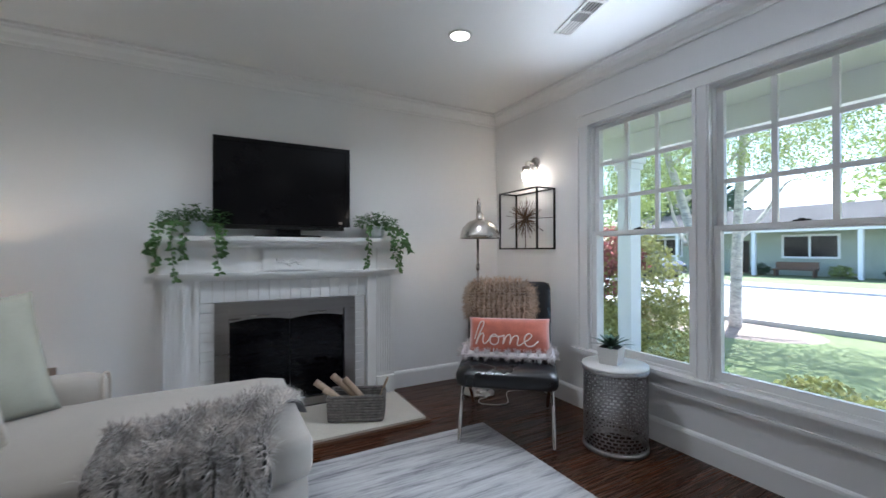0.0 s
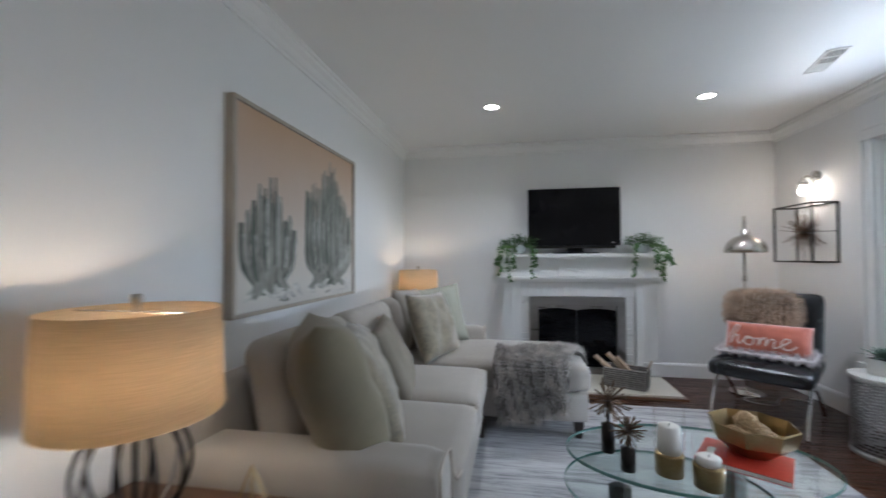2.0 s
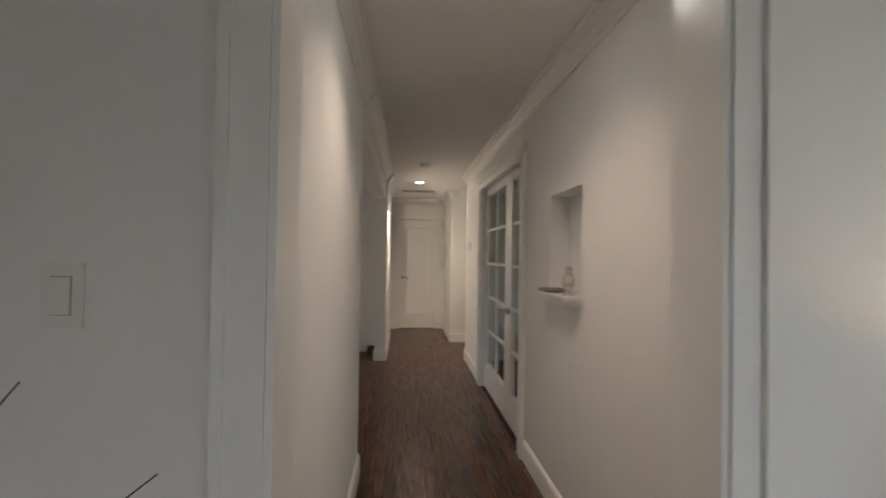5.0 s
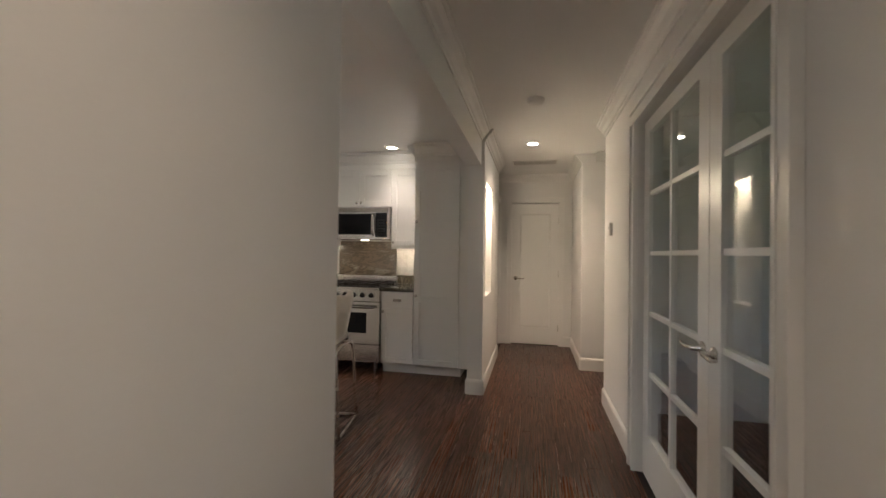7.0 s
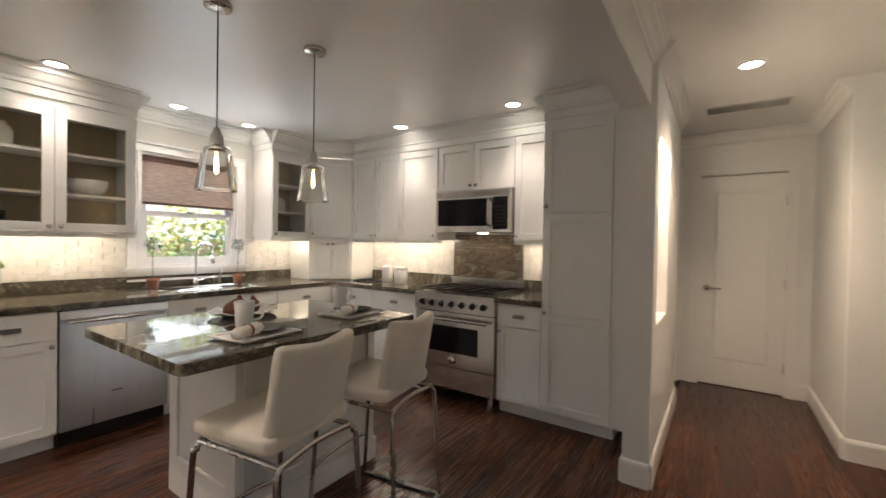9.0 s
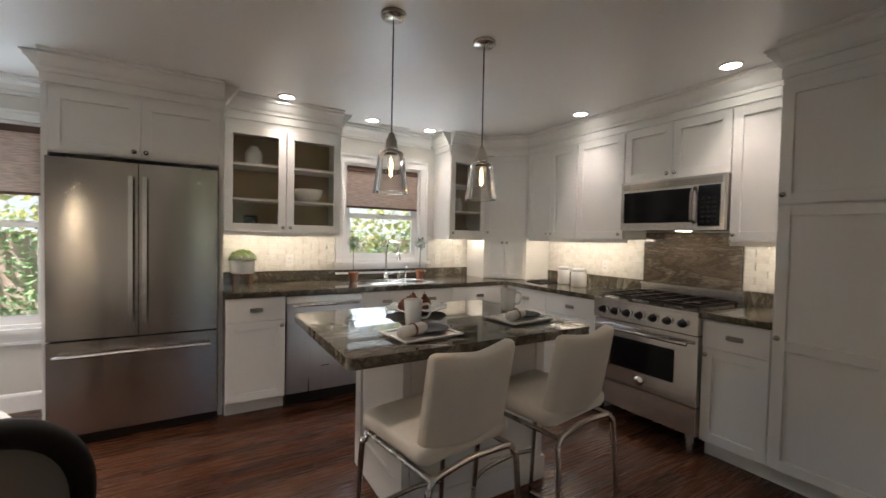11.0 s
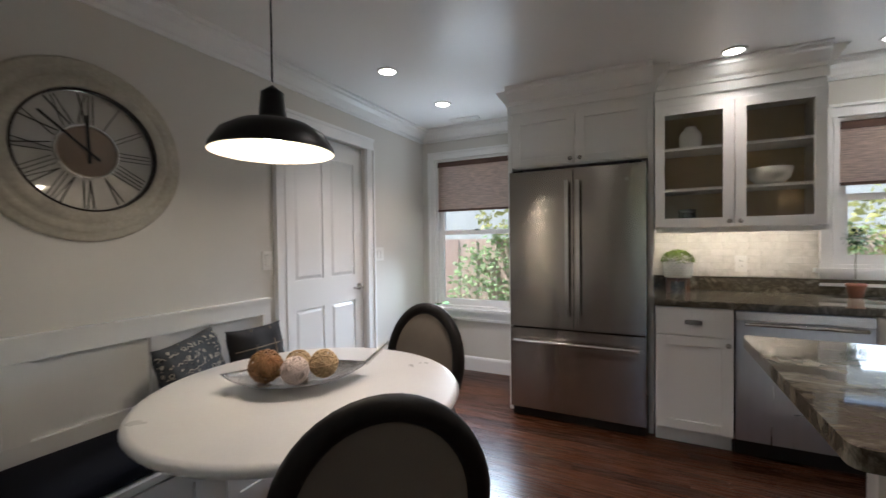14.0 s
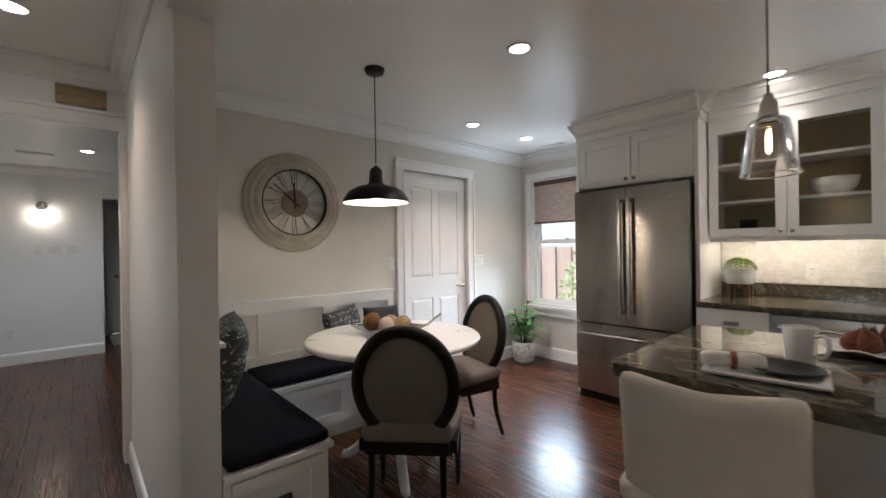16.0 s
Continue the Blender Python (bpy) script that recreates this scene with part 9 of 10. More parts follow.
# twig stems near the opening
tw = thing("dried_stems", "dried twigs with small seed heads in a tall dark vase", "plant", pose(-0.70, -2.75, 0))
part("vase", lathe([(0.0, 0), (0.09, 0), (0.12, 0.15), (0.10, 0.40), (0.05, 0.55), (0.06, 0.60), (0.052, 0.60), (0.045, 0.54)], 28, cap=False), "iron", tw, "tall dark floor vase", True)
for k, (x, y, z) in enumerate(((-0.02, 0.67, 1.09), (-0.060, 0.462, 1.205), (-0.060, 0.415, 1.309))):
    s_ = part("twig", tube(smooth_path([(0, 0, 0.5), (x * 0.3, y * 0.35, 0.5 + (z - 0.5) * 0.42), (x * 0.75, y * 0.72, 0.5 + (z - 0.5) * 0.75), (x, y, z)], 6), 0.0025, 6, taper=0.0012), "leg_wood", tw)
    if k == 0:
        x, y, z = -0.040, 0.544, 1.025
    if k == 0:
        part("seed_head", lathe([(0.0, -0.018), (0.008, -0.01), (0.011, 0.0), (0.006, 0.012), (0.0, 0.018)], 10, Matrix.Translation((x, y, z))), "leg_wood", s_, "", True)

# foyer rug and door hardware
single("foyer_rug", box(3.25, 4.1, -3.2, -2.15, 0.0, 0.006, 0.002, 1), "rug", "pale patterned rug in the foyer", "rug")
part_hinges = thing("door_5", "white front door standing open in the foyer doorway", "door", pose(2.95, -2.02, 0, 0, 0, 0), kind="structure")
part("door_leaf", box(0.0, 0.85, 0.0, 0.04, 0.008, 2.03, 0.002, 1), "trim", part_hinges)
for z in (0.25, 1.02, 1.78):
    part("hinge", box(-0.004, 0.03, -0.006, -0.0005, z - 0.05, z + 0.05), "blackm", part_hinges, "black hinge")
# things behind the study doors
single("study_door", box(-4.9, -4.1, 1.96, 1.998, 0.0, 2.03, 0.003, 1), "trim", "white door on the study's far wall", "door", "structure")

# ---- outside ----
def leafy(name, col):
    """Thin leaves that let some of the sun through."""
    m, nt, b = mat_base(name)
    f = noise_node(nt, coords(nt), 4.0, 4)
    c = ramp(nt, f, [(0.3, [x * 0.55 for x in col]), (0.7, [min(1, x * 1.3) for x in col])])
    trn, mx = nt.nodes.new("ShaderNodeBsdfTranslucent"), nt.nodes.new("ShaderNodeMixShader")
    nt.links.new(c, b.inputs["Base Color"])
    nt.links.new(c, trn.inputs["Color"])
    b.inputs["Roughness"].default_value = 0.65
    mx.inputs[0].default_value = 0.45
    nt.links.new(b.outputs[0], mx.inputs[1])
    nt.links.new(trn.outputs[0], mx.inputs[2])
    nt.links.new(mx.outputs[0], nt.nodes["Material Output"].inputs["Surface"])
    return m


MAT.update({
    "lawn": M("lawn", (0.15, 0.185, 0.075), 0.95, var=0.2, scale=0.8, fine=25, bump=0.5),
    "road": M("pale_asphalt", (0.50, 0.50, 0.50), 0.9, var=0.04, scale=0.6, fine=30, bump=0.2),
    "kerb": M("concrete", (0.46, 0.45, 0.43), 0.85, var=0.08, scale=2, fine=40, bump=0.2),
    "mulch": M("bark_mulch", (0.27, 0.21, 0.17), 0.95, var=0.3, scale=10, fine=40, bump=0.6),
    "siding": M("sage_siding", (0.38, 0.42, 0.34), 0.8, var=0.05, scale=2, fine=30, bump=0.1),
    "shingle": M("grey_shingles", (0.16, 0.155, 0.15), 0.9, var=0.15, scale=4, fine=20, bump=0.4),
    "bark": M("birch_bark", (0.52, 0.48, 0.44), 0.85, var=0.30, scale=5, fine=20, bump=0.4, stretch=(1, 1, 3)),
    "bark_d": M("dark_bark", (0.12, 0.09, 0.07), 0.9, var=0.2, scale=6, fine=30, bump=0.5),
    "tree": leafy("birch_leaf", (0.33, 0.40, 0.13)),
    "hedge": leafy("yellow_green_leaf", (0.40, 0.40, 0.15)),
    "ivyw": leafy("ivy_wall_leaf", (0.34, 0.46, 0.24)),
    "conifer": M("dark_conifer_leaf", (0.035, 0.07, 0.03), 0.8, var=0.3, scale=5, fine=20, bump=0.0),
    "maple": leafy("red_maple_leaf", (0.40, 0.15, 0.14)),
    "fence": wood("cedar_fence", (0.48, 0.34, 0.29), (0.72, 0.58, 0.52), 0.8, (14, 14, 1.2), 0.0, True),
    "carpaint": M("dark_car_paint", (0.03, 0.035, 0.04), 0.2, 0.3, var=0.05, bump=0.0, coat=0.6),
    "tyre": M("tyre_rubber", (0.012, 0.012, 0.012), 0.8),
})
GZ = -0.40


def leaf_mass(name, blobs, count, size, seed, material, parent, label="", droop=0.0, hang=0):
    """Leaves strewn through ellipsoids (x, y, z, rx, ry, rz)."""
    rng = random.Random(seed)
    vs, fs = [], []
    vol = [b[3] * b[4] * b[5] for b in blobs]
    for b in rng.choices(blobs, vol, k=count):
        while True:
            d = Vector((rng.uniform(-1, 1), rng.uniform(-1, 1), rng.uniform(-1, 1)))
            if 0.25 < d.length < 1:
                break
        if rng.random() < 0.55:
            d = d.normalized() * rng.uniform(0.8, 1.08)
        c = Vector((b[0] + d.x * b[3], b[1] + d.y * b[4], b[2] + d.z * b[5]))
        for h in range(hang + 1):
            a = Vector((rng.gauss(0, 1), rng.gauss(0, 1), rng.gauss(0, 0.6) - droop)).normalized()
            s = a.orthogonal().normalized()
            s.rotate(Matrix.Rotation(rng.uniform(0, 3.14), 3, a))
            L = size * rng.uniform(0.6, 1.4)
            p = c - Vector((rng.uniform(-0.3, 0.3) * size, rng.uniform(-0.3, 0.3) * size, h * size * 1.1))
            k = len(vs)
            vs += [p, p + a * L * 0.5 + s * L * 0.28, p + a * L, p + a * L * 0.5 - s * L * 0.28]
            fs.append((k, k + 1, k + 2, k + 3))
    me = bpy.data.meshes.new(name)
    me.from_pydata([tuple(v) for v in vs], [], fs)
    me.materials.append(MAT[material])
    ob = new(name, me)
    ob.parent = parent
    if parent in INV:
        ob.matrix_parent_inverse = INV[parent]
    if label:
        ob["label"] = label
    return ob


bm = bmesh.new()
add_box(bm, -300, 300, -300, 300, GZ - 0.6, GZ)
single("ground", bm, "lawn", "green front lawn reaching the street", "ground", "structure")
single("road", box(10.6, 19.4, -200, 200, GZ + 0.001, GZ + 0.006), "road", "sunlit pale asphalt street", "road", "structure")
single("kerb", boxes([(10.2, 10.6, -200, 200, GZ, GZ + 0.10), (19.4, 19.8, -200, 200, GZ, GZ + 0.10)], 0.02), "kerb", "concrete kerbs along the street", "kerb", "structure")
single("far_pavement", box(21.2, 22.6, -200, 200, GZ + 0.002, GZ + 0.012), "kerb", "concrete footpath across the street", "pavement", "structure")
single("mulch_bed", lathe([(0.0, 0.012), (0.85, 0.01), (1.1, 0.0)], 40, pose(9.3, 4.8, GZ) @ Matrix.Diagonal((1, 1.7, 1, 1)), cap=False), "mulch", "brown bark mulch bed under the birches", "ground", "structure")
# porch
single("porch_floor", box(2.96, 4.5, -1.15, 4.2, GZ, -0.12, 0.01, 1), "kerb", "concrete porch floor", "pavement", "structure")
single("porch_ceiling", box(2.945, 4.6, -4.5, 5.2, 2.36, 2.42), "trim", "white painted porch ceiling", "ceiling", "structure")
single("porch_beam", boxes([(4.27, 4.45, -4.5, 5.2, 2.15, 2.3595), (4.46, 4.62, -4.5, 5.2, 2.22, 2.3595)], 0.01), "trim", "white porch beam and eave", "trim", "structure")


def porch_post(m):
    e = thing("porch_post", "square white porch post with capital", "post", m, "porch posts")
    part("shaft", box(-0.08, 0.08, -0.08, 0.08, -0.115, 2.0, 0.006, 1), "trim", e)
    part("capital", boxes([(-0.10, 0.10, -0.10, 0.10, 2.0005, 2.06), (-0.12, 0.12, -0.12, 0.12, 2.0605, 2.149)], 0.006), "trim", e)
    part("plinth", box(-0.11, 0.11, -0.11, 0.11, -0.119, 0.02, 0.006, 1), "trim", e)
    return e


pp0 = porch_post(pose(4.36, 2.93, 0))
copy_thing(pp0, pose(4.36, -0.9, 0))


def birch(at, h, lean_, seed, crown):
    e = thing("birch_tree", "white-barked birch tree with drooping light green leaves", "tree", world_at=(*at, GZ))
    rng = random.Random(seed)
    x, y = at
    trunk = tube(smooth_path([(x, y, GZ - 0.02), (x + lean_[0] * 0.2, y + lean_[1] * 0.15, GZ + h * 0.25), (x + lean_[0] * 0.6, y + lean_[1] * 0.5, GZ + h * 0.55), (x + lean_[0], y + lean_[1], GZ + h)], 8), 0.115, 12, taper=0.03)
    t = part("trunk", trunk, "bark", e, "white peeling birch trunk", True)
    for k in range(7):
        f = 0.22 + 0.1 * k
        b = Vector((x + lean_[0] * f, y + lean_[1] * f, GZ + h * f))
        a = rng.uniform(0, 6.28)
        d = Vector((math.cos(a), math.sin(a), 0.8))
        part("limb", tube(smooth_path([b, b + d * 0.6, b + d * 1.2 + Vector((0, 0, 0.2)), b + d * 1.7 - Vector((0, 0, 0.1))], 5), 0.05, 8, taper=0.012), "bark", t, "", True)
    leaf_mass("crown", [(x + c[0], y + c[1], GZ + c[2] - 0.7, c[3], c[4], c[5]) for c in crown], 15000, 0.045, seed, "tree", e, "drooping light green leaves", 0.9, 2)
    return e


birch((8.73, 4.52), 7.5, (-0.9, 1.3), 1, [(0, 0, 5.3, 2.3, 2.6, 1.6), (-0.5, 2.2, 4.3, 1.2, 1.3, 1.1), (0.8, -2.0, 4.3, 1.4, 1.6, 0.9), (-1.0, 0.3, 4.0, 0.9, 1.0, 0.7)])
birch((9.51, 4.41), 8.0, (0.3, -0.2), 2, [(0, -1.0, 5.4, 2.4, 2.6, 1.7), (0.3, -3.2, 4.2, 1.4, 1.7, 1.3), (0, 1.5, 4.2, 1.3, 1.4, 1.0)])
birch((9.3, 7.8), 7.0, (0.3, 0.6), 3, [(0, 0, 4.6, 2.2, 2.4, 1.9), (-0.6, 1.2, 3.6, 1.2, 1.4, 1.0)])
for k, (x, y, h, r) in enumerate(((38, 22, 9, 5), (42, 6, 11, 6), (40, -12, 10, 6), (37, 38, 10, 6), (16, 24, 7, 3.4), (30, 50, 12, 7), (44, 30, 12, 6))):
    e = thing("street_tree", "tall leafy green tree behind the street", "tree", world_at=(x, y, GZ), group="background trees")
    part("trunk", tube([(x, y, GZ - 0.02), (x + 0.1, y, GZ + h * 0.4), (x, y + 0.2, GZ + h * 0.8)], 0.25, 10, taper=0.08), "bark_d", e, "", True)
    leaf_mass("crown", [(x, y, GZ + h * 0.65, r * 0.8, r * 0.8, h * 0.32), (x - r * 0.3, y + r * 0.5, GZ + h * 0.5, r * 0.5, r * 0.5, h * 0.2), (x - 0.3 * r, y - r * 0.5, GZ + h * 0.55, r * 0.5, r * 0.5, h * 0.22)], 3600, 0.42, 30 + k, "tree" if k % 2 else "conifer", e, "", 0.2)


def shrub(name, label, at, blobs, count, size, material, seed, stems=5):
    e = thing(name, label, "shrub", world_at=(*at, GZ))
    rng = random.Random(seed)
    bm = bmesh.new()
    for k in range(stems):
        b = blobs[k % len(blobs)]
        tube(smooth_path([(at[0], at[1], GZ - 0.01), (at[0] + (b[0]) * 0.5 + rng.uniform(-.1, .1), at[1] + b[1] * 0.5, GZ + b[2] * 0.5), (at[0] + b[0], at[1] + b[1], GZ + b[2])], 4), 0.018, 6, bm, taper=0.006)
    part("branches", bm, "bark_d", e)
    leaf_mass("leaves", [(at[0] + b[0], at[1] + b[1], GZ + b[2], *b[3:]) for b in blobs], count, size, seed, material, e, "", 0.2)
    return e


shrub("variegated_shrub", "tall yellow-green variegated shrub beside the porch", (5.5, 3.68), [(0, 0, 1.0, 0.5, 0.6, 0.75), (0.1, -0.15, 0.5, 0.6, 0.65, 0.5), (0, 0.1, 1.6, 0.35, 0.4, 0.35)], 9500, 0.055, "hedge", 3)
shrub("japanese_maple", "small red-leaved Japanese maple beside the porch", (5.1, 4.15), [(0, 0, 1.65, 0.55, 0.5, 0.25), (0.1, -0.4, 1.45, 0.4, 0.35, 0.2), (-0.1, 0.35, 1.35, 0.4, 0.4, 0.25), (0.05, -0.1, 1.1, 0.4, 0.4, 0.18)], 2600, 0.07, "maple", 4)
shrub("conifer_hedge", "tall dark green hedge at the side of the porch", (5.9, 5.6), [(0, 0, 1.5, 0.9, 0.7, 1.6), (0.3, 0.8, 1.3, 0.8, 0.7, 1.5), (-0.9, 0.5, 1.4, 0.6, 0.6, 1.5)], 6500, 0.08, "conifer", 5)
shrub("garden_shrub", "low bright green shrub below the windows", (4.95, 1.55), [(0, 0, 0.26, 0.26, 0.3, 0.2), (0.1, -0.3, 0.2, 0.2, 0.22, 0.15)], 1300, 0.05, "hedge", 6)
shrub("garden_shrub", "low bright green shrub below the windows", (4.95, 0.45), [(0, 0, 0.26, 0.28, 0.32, 0.2)], 1100, 0.05, "hedge", 7)
shrub("low_shrub", "low silvery shrub by the window", (4.9, 2.45), [(0, 0, 0.22, 0.25, 0.25, 0.17)], 900, 0.05, "ivyw", 8)

# house across the street
hs = thing("house", "single-storey sage green house with grey roof across the street", "house", world_at=(31, 10, GZ))
W0 = 31.0
part("wall", boxes([(W0, W0 + 7, 2.0, 24.0, GZ, 2.45)]), "siding", hs, "sage green siding")
for k in range(12):
    part("siding_board", box(W0 - 0.02, W0 - 0.001, 2.0, 24.0, GZ + 0.05 + k * 0.225, GZ + 0.26 + k * 0.225, 0.004, 1), "siding", hs)
bm = bmesh.new()
r0 = [bm.verts.new(p) for p in ((W0 - 2.0, 1.0, 2.46), (W0 - 2.0, 25, 2.46), (W0 + 3.5, 25, 4.1), (W0 + 3.5, 1.0, 4.1), (W0 + 9, 1.0, 2.46), (W0 + 9, 25, 2.46))]
bm.faces.new((r0[0], r0[1], r0[2], r0[3]))
bm.faces.new((r0[3], r0[2], r0[5], r0[4]))
bm.faces.new((r0[0], r0[3], r0[4]))
bm.faces.new((r0[1], r0[5], r0[2]))
bmesh.ops.solidify(bm, geom=bm.faces[:], thickness=0.15)
part("roof", bm, "shingle", hs, "grey shingle roof")
for y in (3.2, 8.2, 13.0, 17.8):
    part("porch_column", box(W0 - 1.75, W0 - 1.55, y - 0.1, y + 0.1, GZ, 2.32, 0.01, 1), "trim", hs, "white porch column")
for y0, y1 in ((9.6, 12.1), (4.2, 6.6), (18.5, 21)):
    wd = part("window", box(W0 - 0.05, W0 - 0.022, y0, y1, 0.75, 1.95), "black", hs, "dark window glass")
    part("window_frame", boxes([(W0 - 0.10, W0 - 0.051, y0 - 0.12, y0, 0.63, 2.07), (W0 - 0.10, W0 - 0.051, y1, y1 + 0.12, 0.63, 2.07), (W0 - 0.10, W0 - 0.051, y0, y1, 0.63, 0.75), (W0 - 0.10, W0 - 0.051, y0, y1, 1.95, 2.07), (W0 - 0.09, W0 - 0.051, (y0 + y1) / 2 - 0.05, (y0 + y1) / 2 + 0.05, 0.75, 1.95)]), "trim", wd, "white window frame")
part("front_door", box(W0 - 0.06, W0 - 0.022, 14.0, 15.0, GZ + 0.05, 1.75), "blackm", hs, "dark front door")
part("porch_beam", box(W0 - 1.8, W0 - 1.5, 2.0, 24.0, 2.2, 2.455), "trim", hs, "white porch beam")
single("garden_bench", boxes([(29.2, 29.7, 10.0, 12.0, GZ + 0.38, GZ + 0.46), (29.65, 29.75, 10.0, 12.0, GZ + 0.46, GZ + 0.85), (29.25, 29.65, 10.05, 10.15, GZ, GZ + 0.38), (29.25, 29.65, 11.85, 11.95, GZ, GZ + 0.38)], 0.01), "top_wood", "brown wooden bench before the green house", "bench")
for k, y in enumerate((4.0, 7.0, 9.2, 13.0, 16.4, 19.0)):
    shrub("foundation_shrub", "small round shrub before the green house", (30.1, y), [(0, 0, 0.35, 0.45, 0.5, 0.32)], 320, 0.16, "conifer" if k % 2 else "tree", 60 + k, 3)


def car(m):
    e = thing("parked_car", "dark sport utility vehicle parked across the street", "car", m)
    prof = [(-2.2, 0.35), (-2.25, 0.75), (-1.95, 0.98), (-1.1, 1.05), (-0.55, 1.55), (1.5, 1.6), (2.05, 1.1), (2.2, 0.95), (2.2, 0.35)]
    bm = bmesh.new()
    a = [bm.verts.new((x, -0.88, z)) for x, z in prof]
    b = [bm.verts.new((x, 0.88, z)) for x, z in prof]
    for i in range(len(prof)):
        j = (i + 1) % len(prof)
        bm.faces.new((a[i], a[j], b[j], b[i]))
    bm.faces.new(a[::-1])
    bm.faces.new(b)
    bmesh.ops.recalc_face_normals(bm, faces=bm.faces[:])
    part("body", bevel(bm, 0.06, 2, 20), "carpaint", e)
    for s in (-1, 1):
        part("side_window", boxes([(-0.75, 0.25, s * 0.882, s * 0.895, 1.08, 1.45), (0.35, 1.45, s * 0.882, s * 0.895, 1.08, 1.45)]), "black", e, "dark window")
        for x in (-1.4, 1.4):
            w = part("wheel", lathe([(0.0, -0.1), (0.33, -0.1), (0.34, 0.0), (0.33, 0.1), (0.0, 0.1)], 24, pose(x, s * 0.84, 0.34, 90, 0, 0)), "tyre", e, "", True)
            part("rim", lathe([(0.0, -0.112), (0.2, -0.112), (0.21, -0.1)], 20, pose(x, s * 0.84, 0.34, 90 if s > 0 else -90, 0, 180), cap=False), "nickel", w)
    return e


car(pose(20.6, 14.6, GZ + 0.012, 0, 0, 84))

# side yard beyond the kitchen
fe_ = thing("fence", "weathered cedar board fence in the side yard", "fence", world_at=(-1, -7.85, GZ))
bmf = box(-0.072, 0.072, -0.01, 0.01, 0, 1.72, 0.004, 1)
bme = bpy.data.meshes.new("board")
bmf.to_mesh(bme)
bmf.free()
bme.materials.append(MAT["fence"])
for k in range(58):
    ob = new("board", bme)
    ob.parent, ob.matrix_parent_inverse = fe_, INV[fe_]
    ob.location = (-7.4 + k * 0.15, -7.85 + 0.012 * (k % 2), GZ)
for z in (0.3, 1.35):
    part("rail", box(-7.5, 1.4, -7.92, -7.875, GZ + z, GZ + z + 0.09), "fence", fe_)
single("neighbour_wall", boxes([(-14, 8, -11.2, -11.0, GZ, 3.2)]), "kerb", "pale wall of the neighbouring house", "building", "structure")
iv = thing("ivy_hedge", "dense green ivy covering the side yard fence", "hedge", world_at=(-3, -7.6, GZ))
rng = random.Random(5)
bl = [(-6.9 + k * 0.42, -7.62 + rng.uniform(-.1, .1), GZ + 0.8 + rng.uniform(-.15, .25), 0.36, 0.24, 0.95) for k in range(15)]
part("branches", tube([(-6.9, -7.72, GZ), (-4.0, -7.72, GZ + 1.2), (-1.6, -7.74, GZ + 0.4)], 0.03, 6), "bark_d", iv)
leaf_mass("leaves", bl, 10000, 0.075, 5, "ivyw", iv, "", 0.3)
leaf_mass("top_growth", [(-6.5 + k * 0.7, -7.7, GZ + 1.75 + 0.3 * (k % 2), 0.5, 0.3, 0.35) for k in range(8)], 2600, 0.09, 6, "hedge", iv, "pale sunlit shoots", 0.2)

# ---- marble tiles ----
def tile_wall():
    bs = tagged(new("backsplash"), "cream marble subway tile backsplash", "backsplash", kind="structure")
    bm = boxes([(-5.87, -5.345, -5.7195, -5.7165, 1.0155, 1.37), (-4.325, -3.345, -5.7195, -5.7165, 1.0155, 1.37), (-6.5495, -6.5465, -5.055, -3.925, 1.0155, 1.37), (-6.5495, -6.5465, -3.165, -2.76, 1.0155, 1.37)])
    part("grout", bm, "grout", bs)
    W, Hh, g = 0.150, 0.0495, 0.0025
    rng = random.Random(1)
    cache = {}

    def mesh(w):
        k = round(w, 3)
        if k not in cache:
            b = box(0, k, -0.008, 0, 0, Hh - g, 0.0012, 1)
            me = bpy.data.meshes.new("tile")
            b.to_mesh(me)
            b.free()
            me.materials.append(MAT["tile"])
            cache[k] = me
        return cache[k]

    def field(m, length, gaps=()):
        for r in range(7):
            z = 1.0165 + r * Hh + 0.002
            x = -W / 2 if r % 2 else 0.0
            while x < length - 0.004:
                a, b = max(x, 0), min(x + W - g, length)
                x += W
                spans = [(a, b)]
                for ga, gb in gaps:
                    spans = [s for p, q in spans for s in ((p, min(q, ga)), (max(p, gb), q)) if s[1] - s[0] > 0.012]
                for p, q in spans:
                    if q - p > 0.012:
                        ob = new("tile", mesh(q - p))
                        ob.parent = bs
                        ob.matrix_basis = m @ pose(p, -0.0005 * rng.random(), z)

    field(pose(-3.345, -5.7165, 0, 0, 0, 180), 2.52, [(0.98, 2.00)])
    field(pose(-6.5465, -5.055, 0, 0, 0, 90), 1.13)
    field(pose(-6.5465, -3.165, 0, 0, 0, 90), 0.405)


tile_wall()

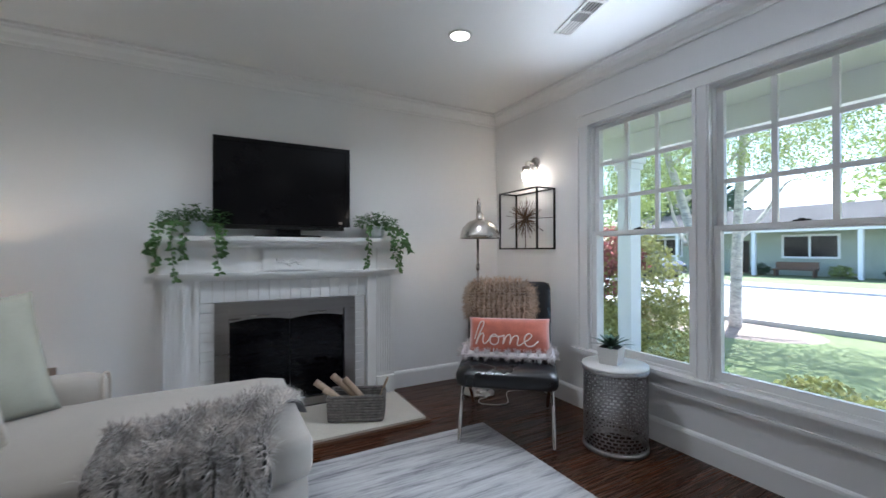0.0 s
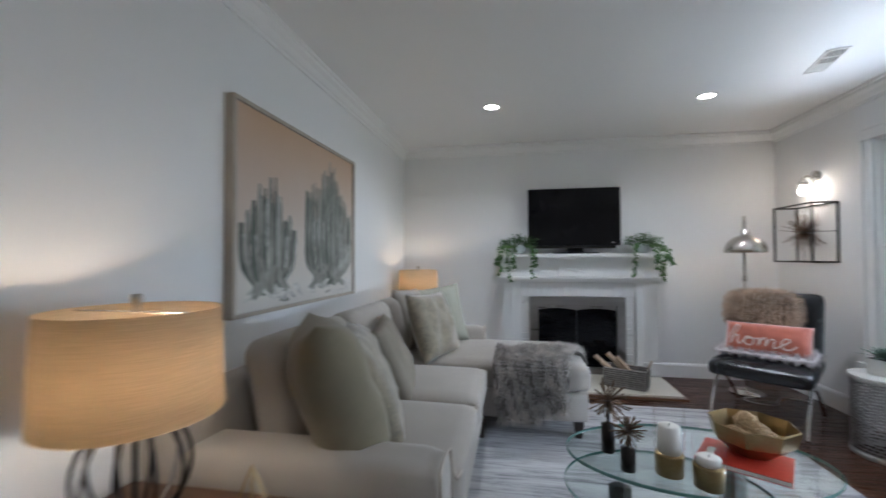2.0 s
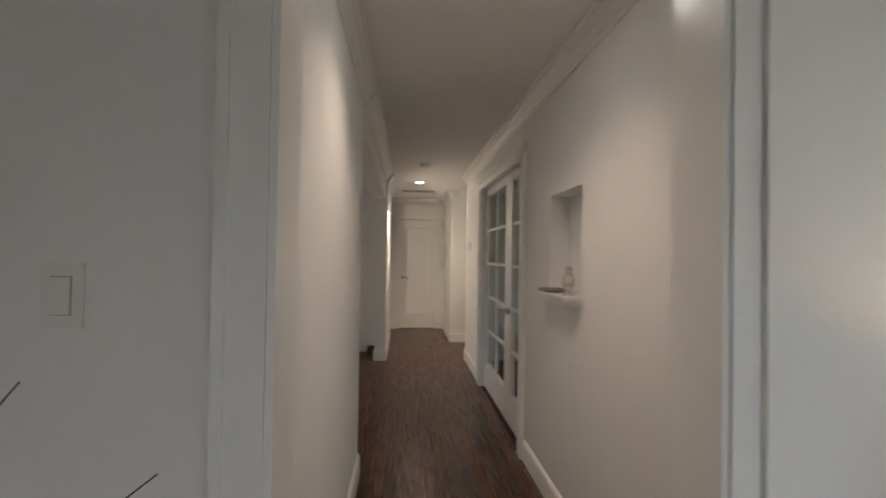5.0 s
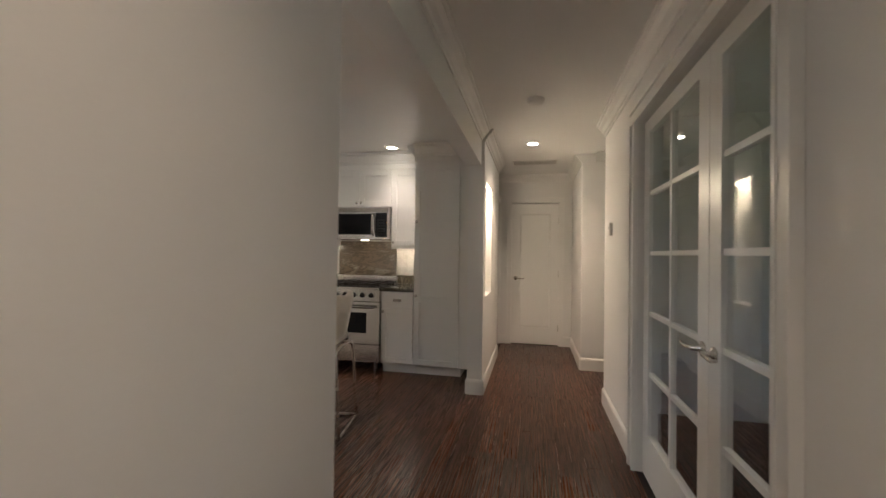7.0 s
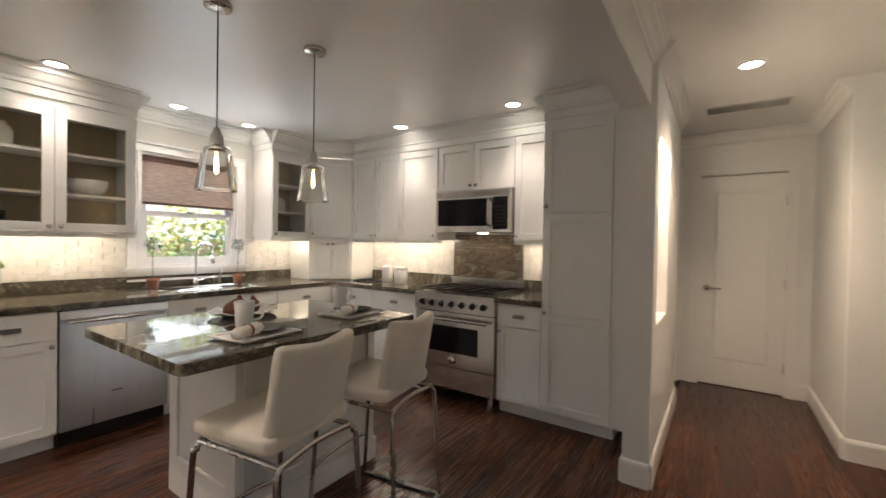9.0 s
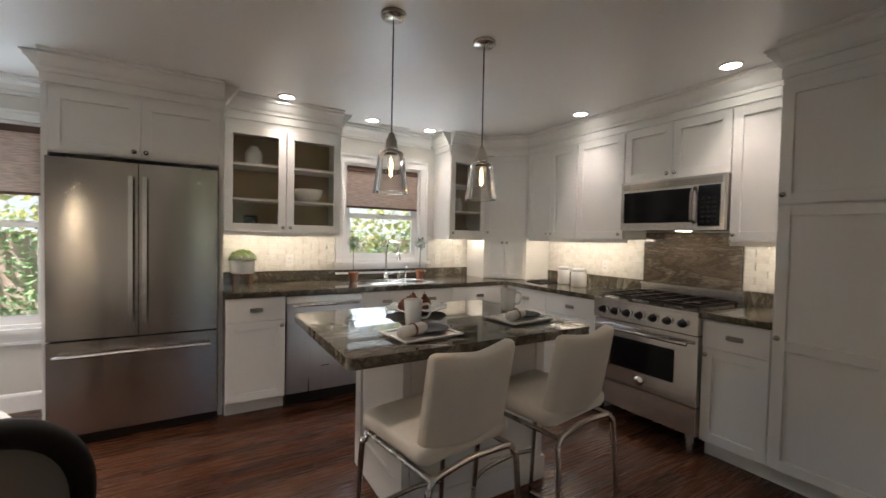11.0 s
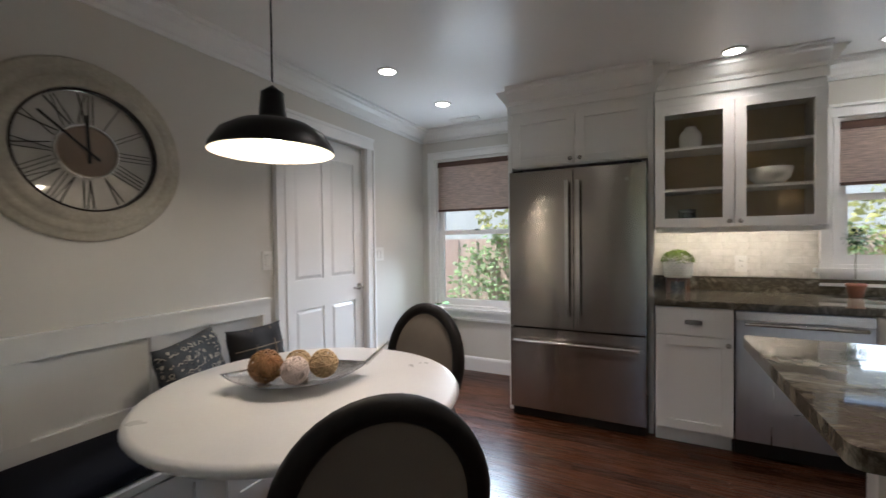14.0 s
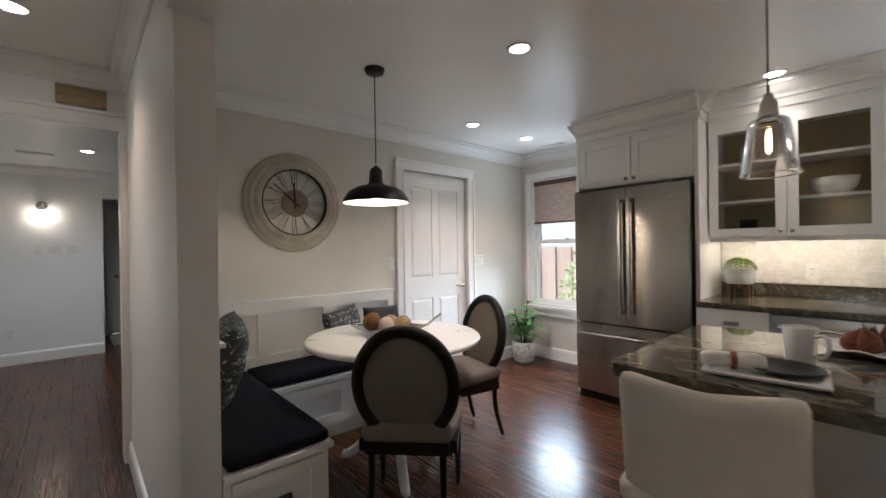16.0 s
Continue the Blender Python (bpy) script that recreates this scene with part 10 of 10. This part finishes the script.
# ---- floor planks, last ----
def plank_floor():
    rng = random.Random(4)
    zones = [(-0.92, 2.80, -3.30, 3.19), (-5.57, -0.92, -2.02, -0.91), (-7.78, -5.57, -1.97, -0.99), (-6.60, -5.57, -0.99, 1.6), (-6.55, -1.19, -5.92, -2.02), (2.80, 4.30, -3.6, -1.32), (-5.43, -1.04, -0.79, 2.0)]
    W = 0.0826
    floor = tagged(new("floor"), "dark walnut-stained oak strip floor, satin finish", "floor", kind="structure")
    meshes = {}
    vs, fs = [], []
    near = 0
    for x0, x1, y0, y1 in zones:
        y = y0
        while y < y1 - 0.002:
            w = min(W, y1 - y)
            x = x0 - rng.random() * 0.9
            while x < x1:
                L = rng.choice((0.7, 0.9, 1.1, 1.4, 1.7))
                a, b = max(x, x0), min(x + L, x1)
                x += L
                if b - a < 0.02:
                    continue
                g = 0.0007
                dz = rng.uniform(-0.0006, 0.0)
                if near < 300 and abs(w - W) < 1e-6 and a < -1.3 and b > -6.4 and y > -4.6 and y0 < -1.9 and b - a > 0.3:
                    near += 1
                    key = round(b - a, 2)
                    if key not in meshes:
                        bm = box(0, key - 2 * g, g, W - g, -0.012, 0, 0.0008, 1)
                        me = bpy.data.meshes.new("plank")
                        bm.to_mesh(me)
                        bm.free()
                        me.materials.append(MAT["floor"])
                        meshes[key] = me
                    ob = new("plank", meshes[key])
                    ob.parent = floor
                    ob.location = (a + g, y, dz)
                else:
                    k = len(vs)
                    e = 0.0008
                    vs += [(a + g, y + g, -0.012), (b - g, y + g, -0.012), (b - g, y + w - g, -0.012), (a + g, y + w - g, -0.012),
                           (a + g + e, y + g + e, dz), (b - g - e, y + g + e, dz), (b - g - e, y + w - g - e, dz), (a + g + e, y + w - g - e, dz)]
                    fs += [tuple(k + i for i in f) for f in ((4, 5, 6, 7), (0, 1, 5, 4), (1, 2, 6, 5), (2, 3, 7, 6), (3, 0, 4, 7))]
            y += w
    me = bpy.data.meshes.new("planks")
    me.from_pydata(vs, [], fs)
    me.materials.append(MAT["floor"])
    ob = new("planks", me)
    ob.parent = floor
    ob["kind"] = "stuff"


plank_floor()
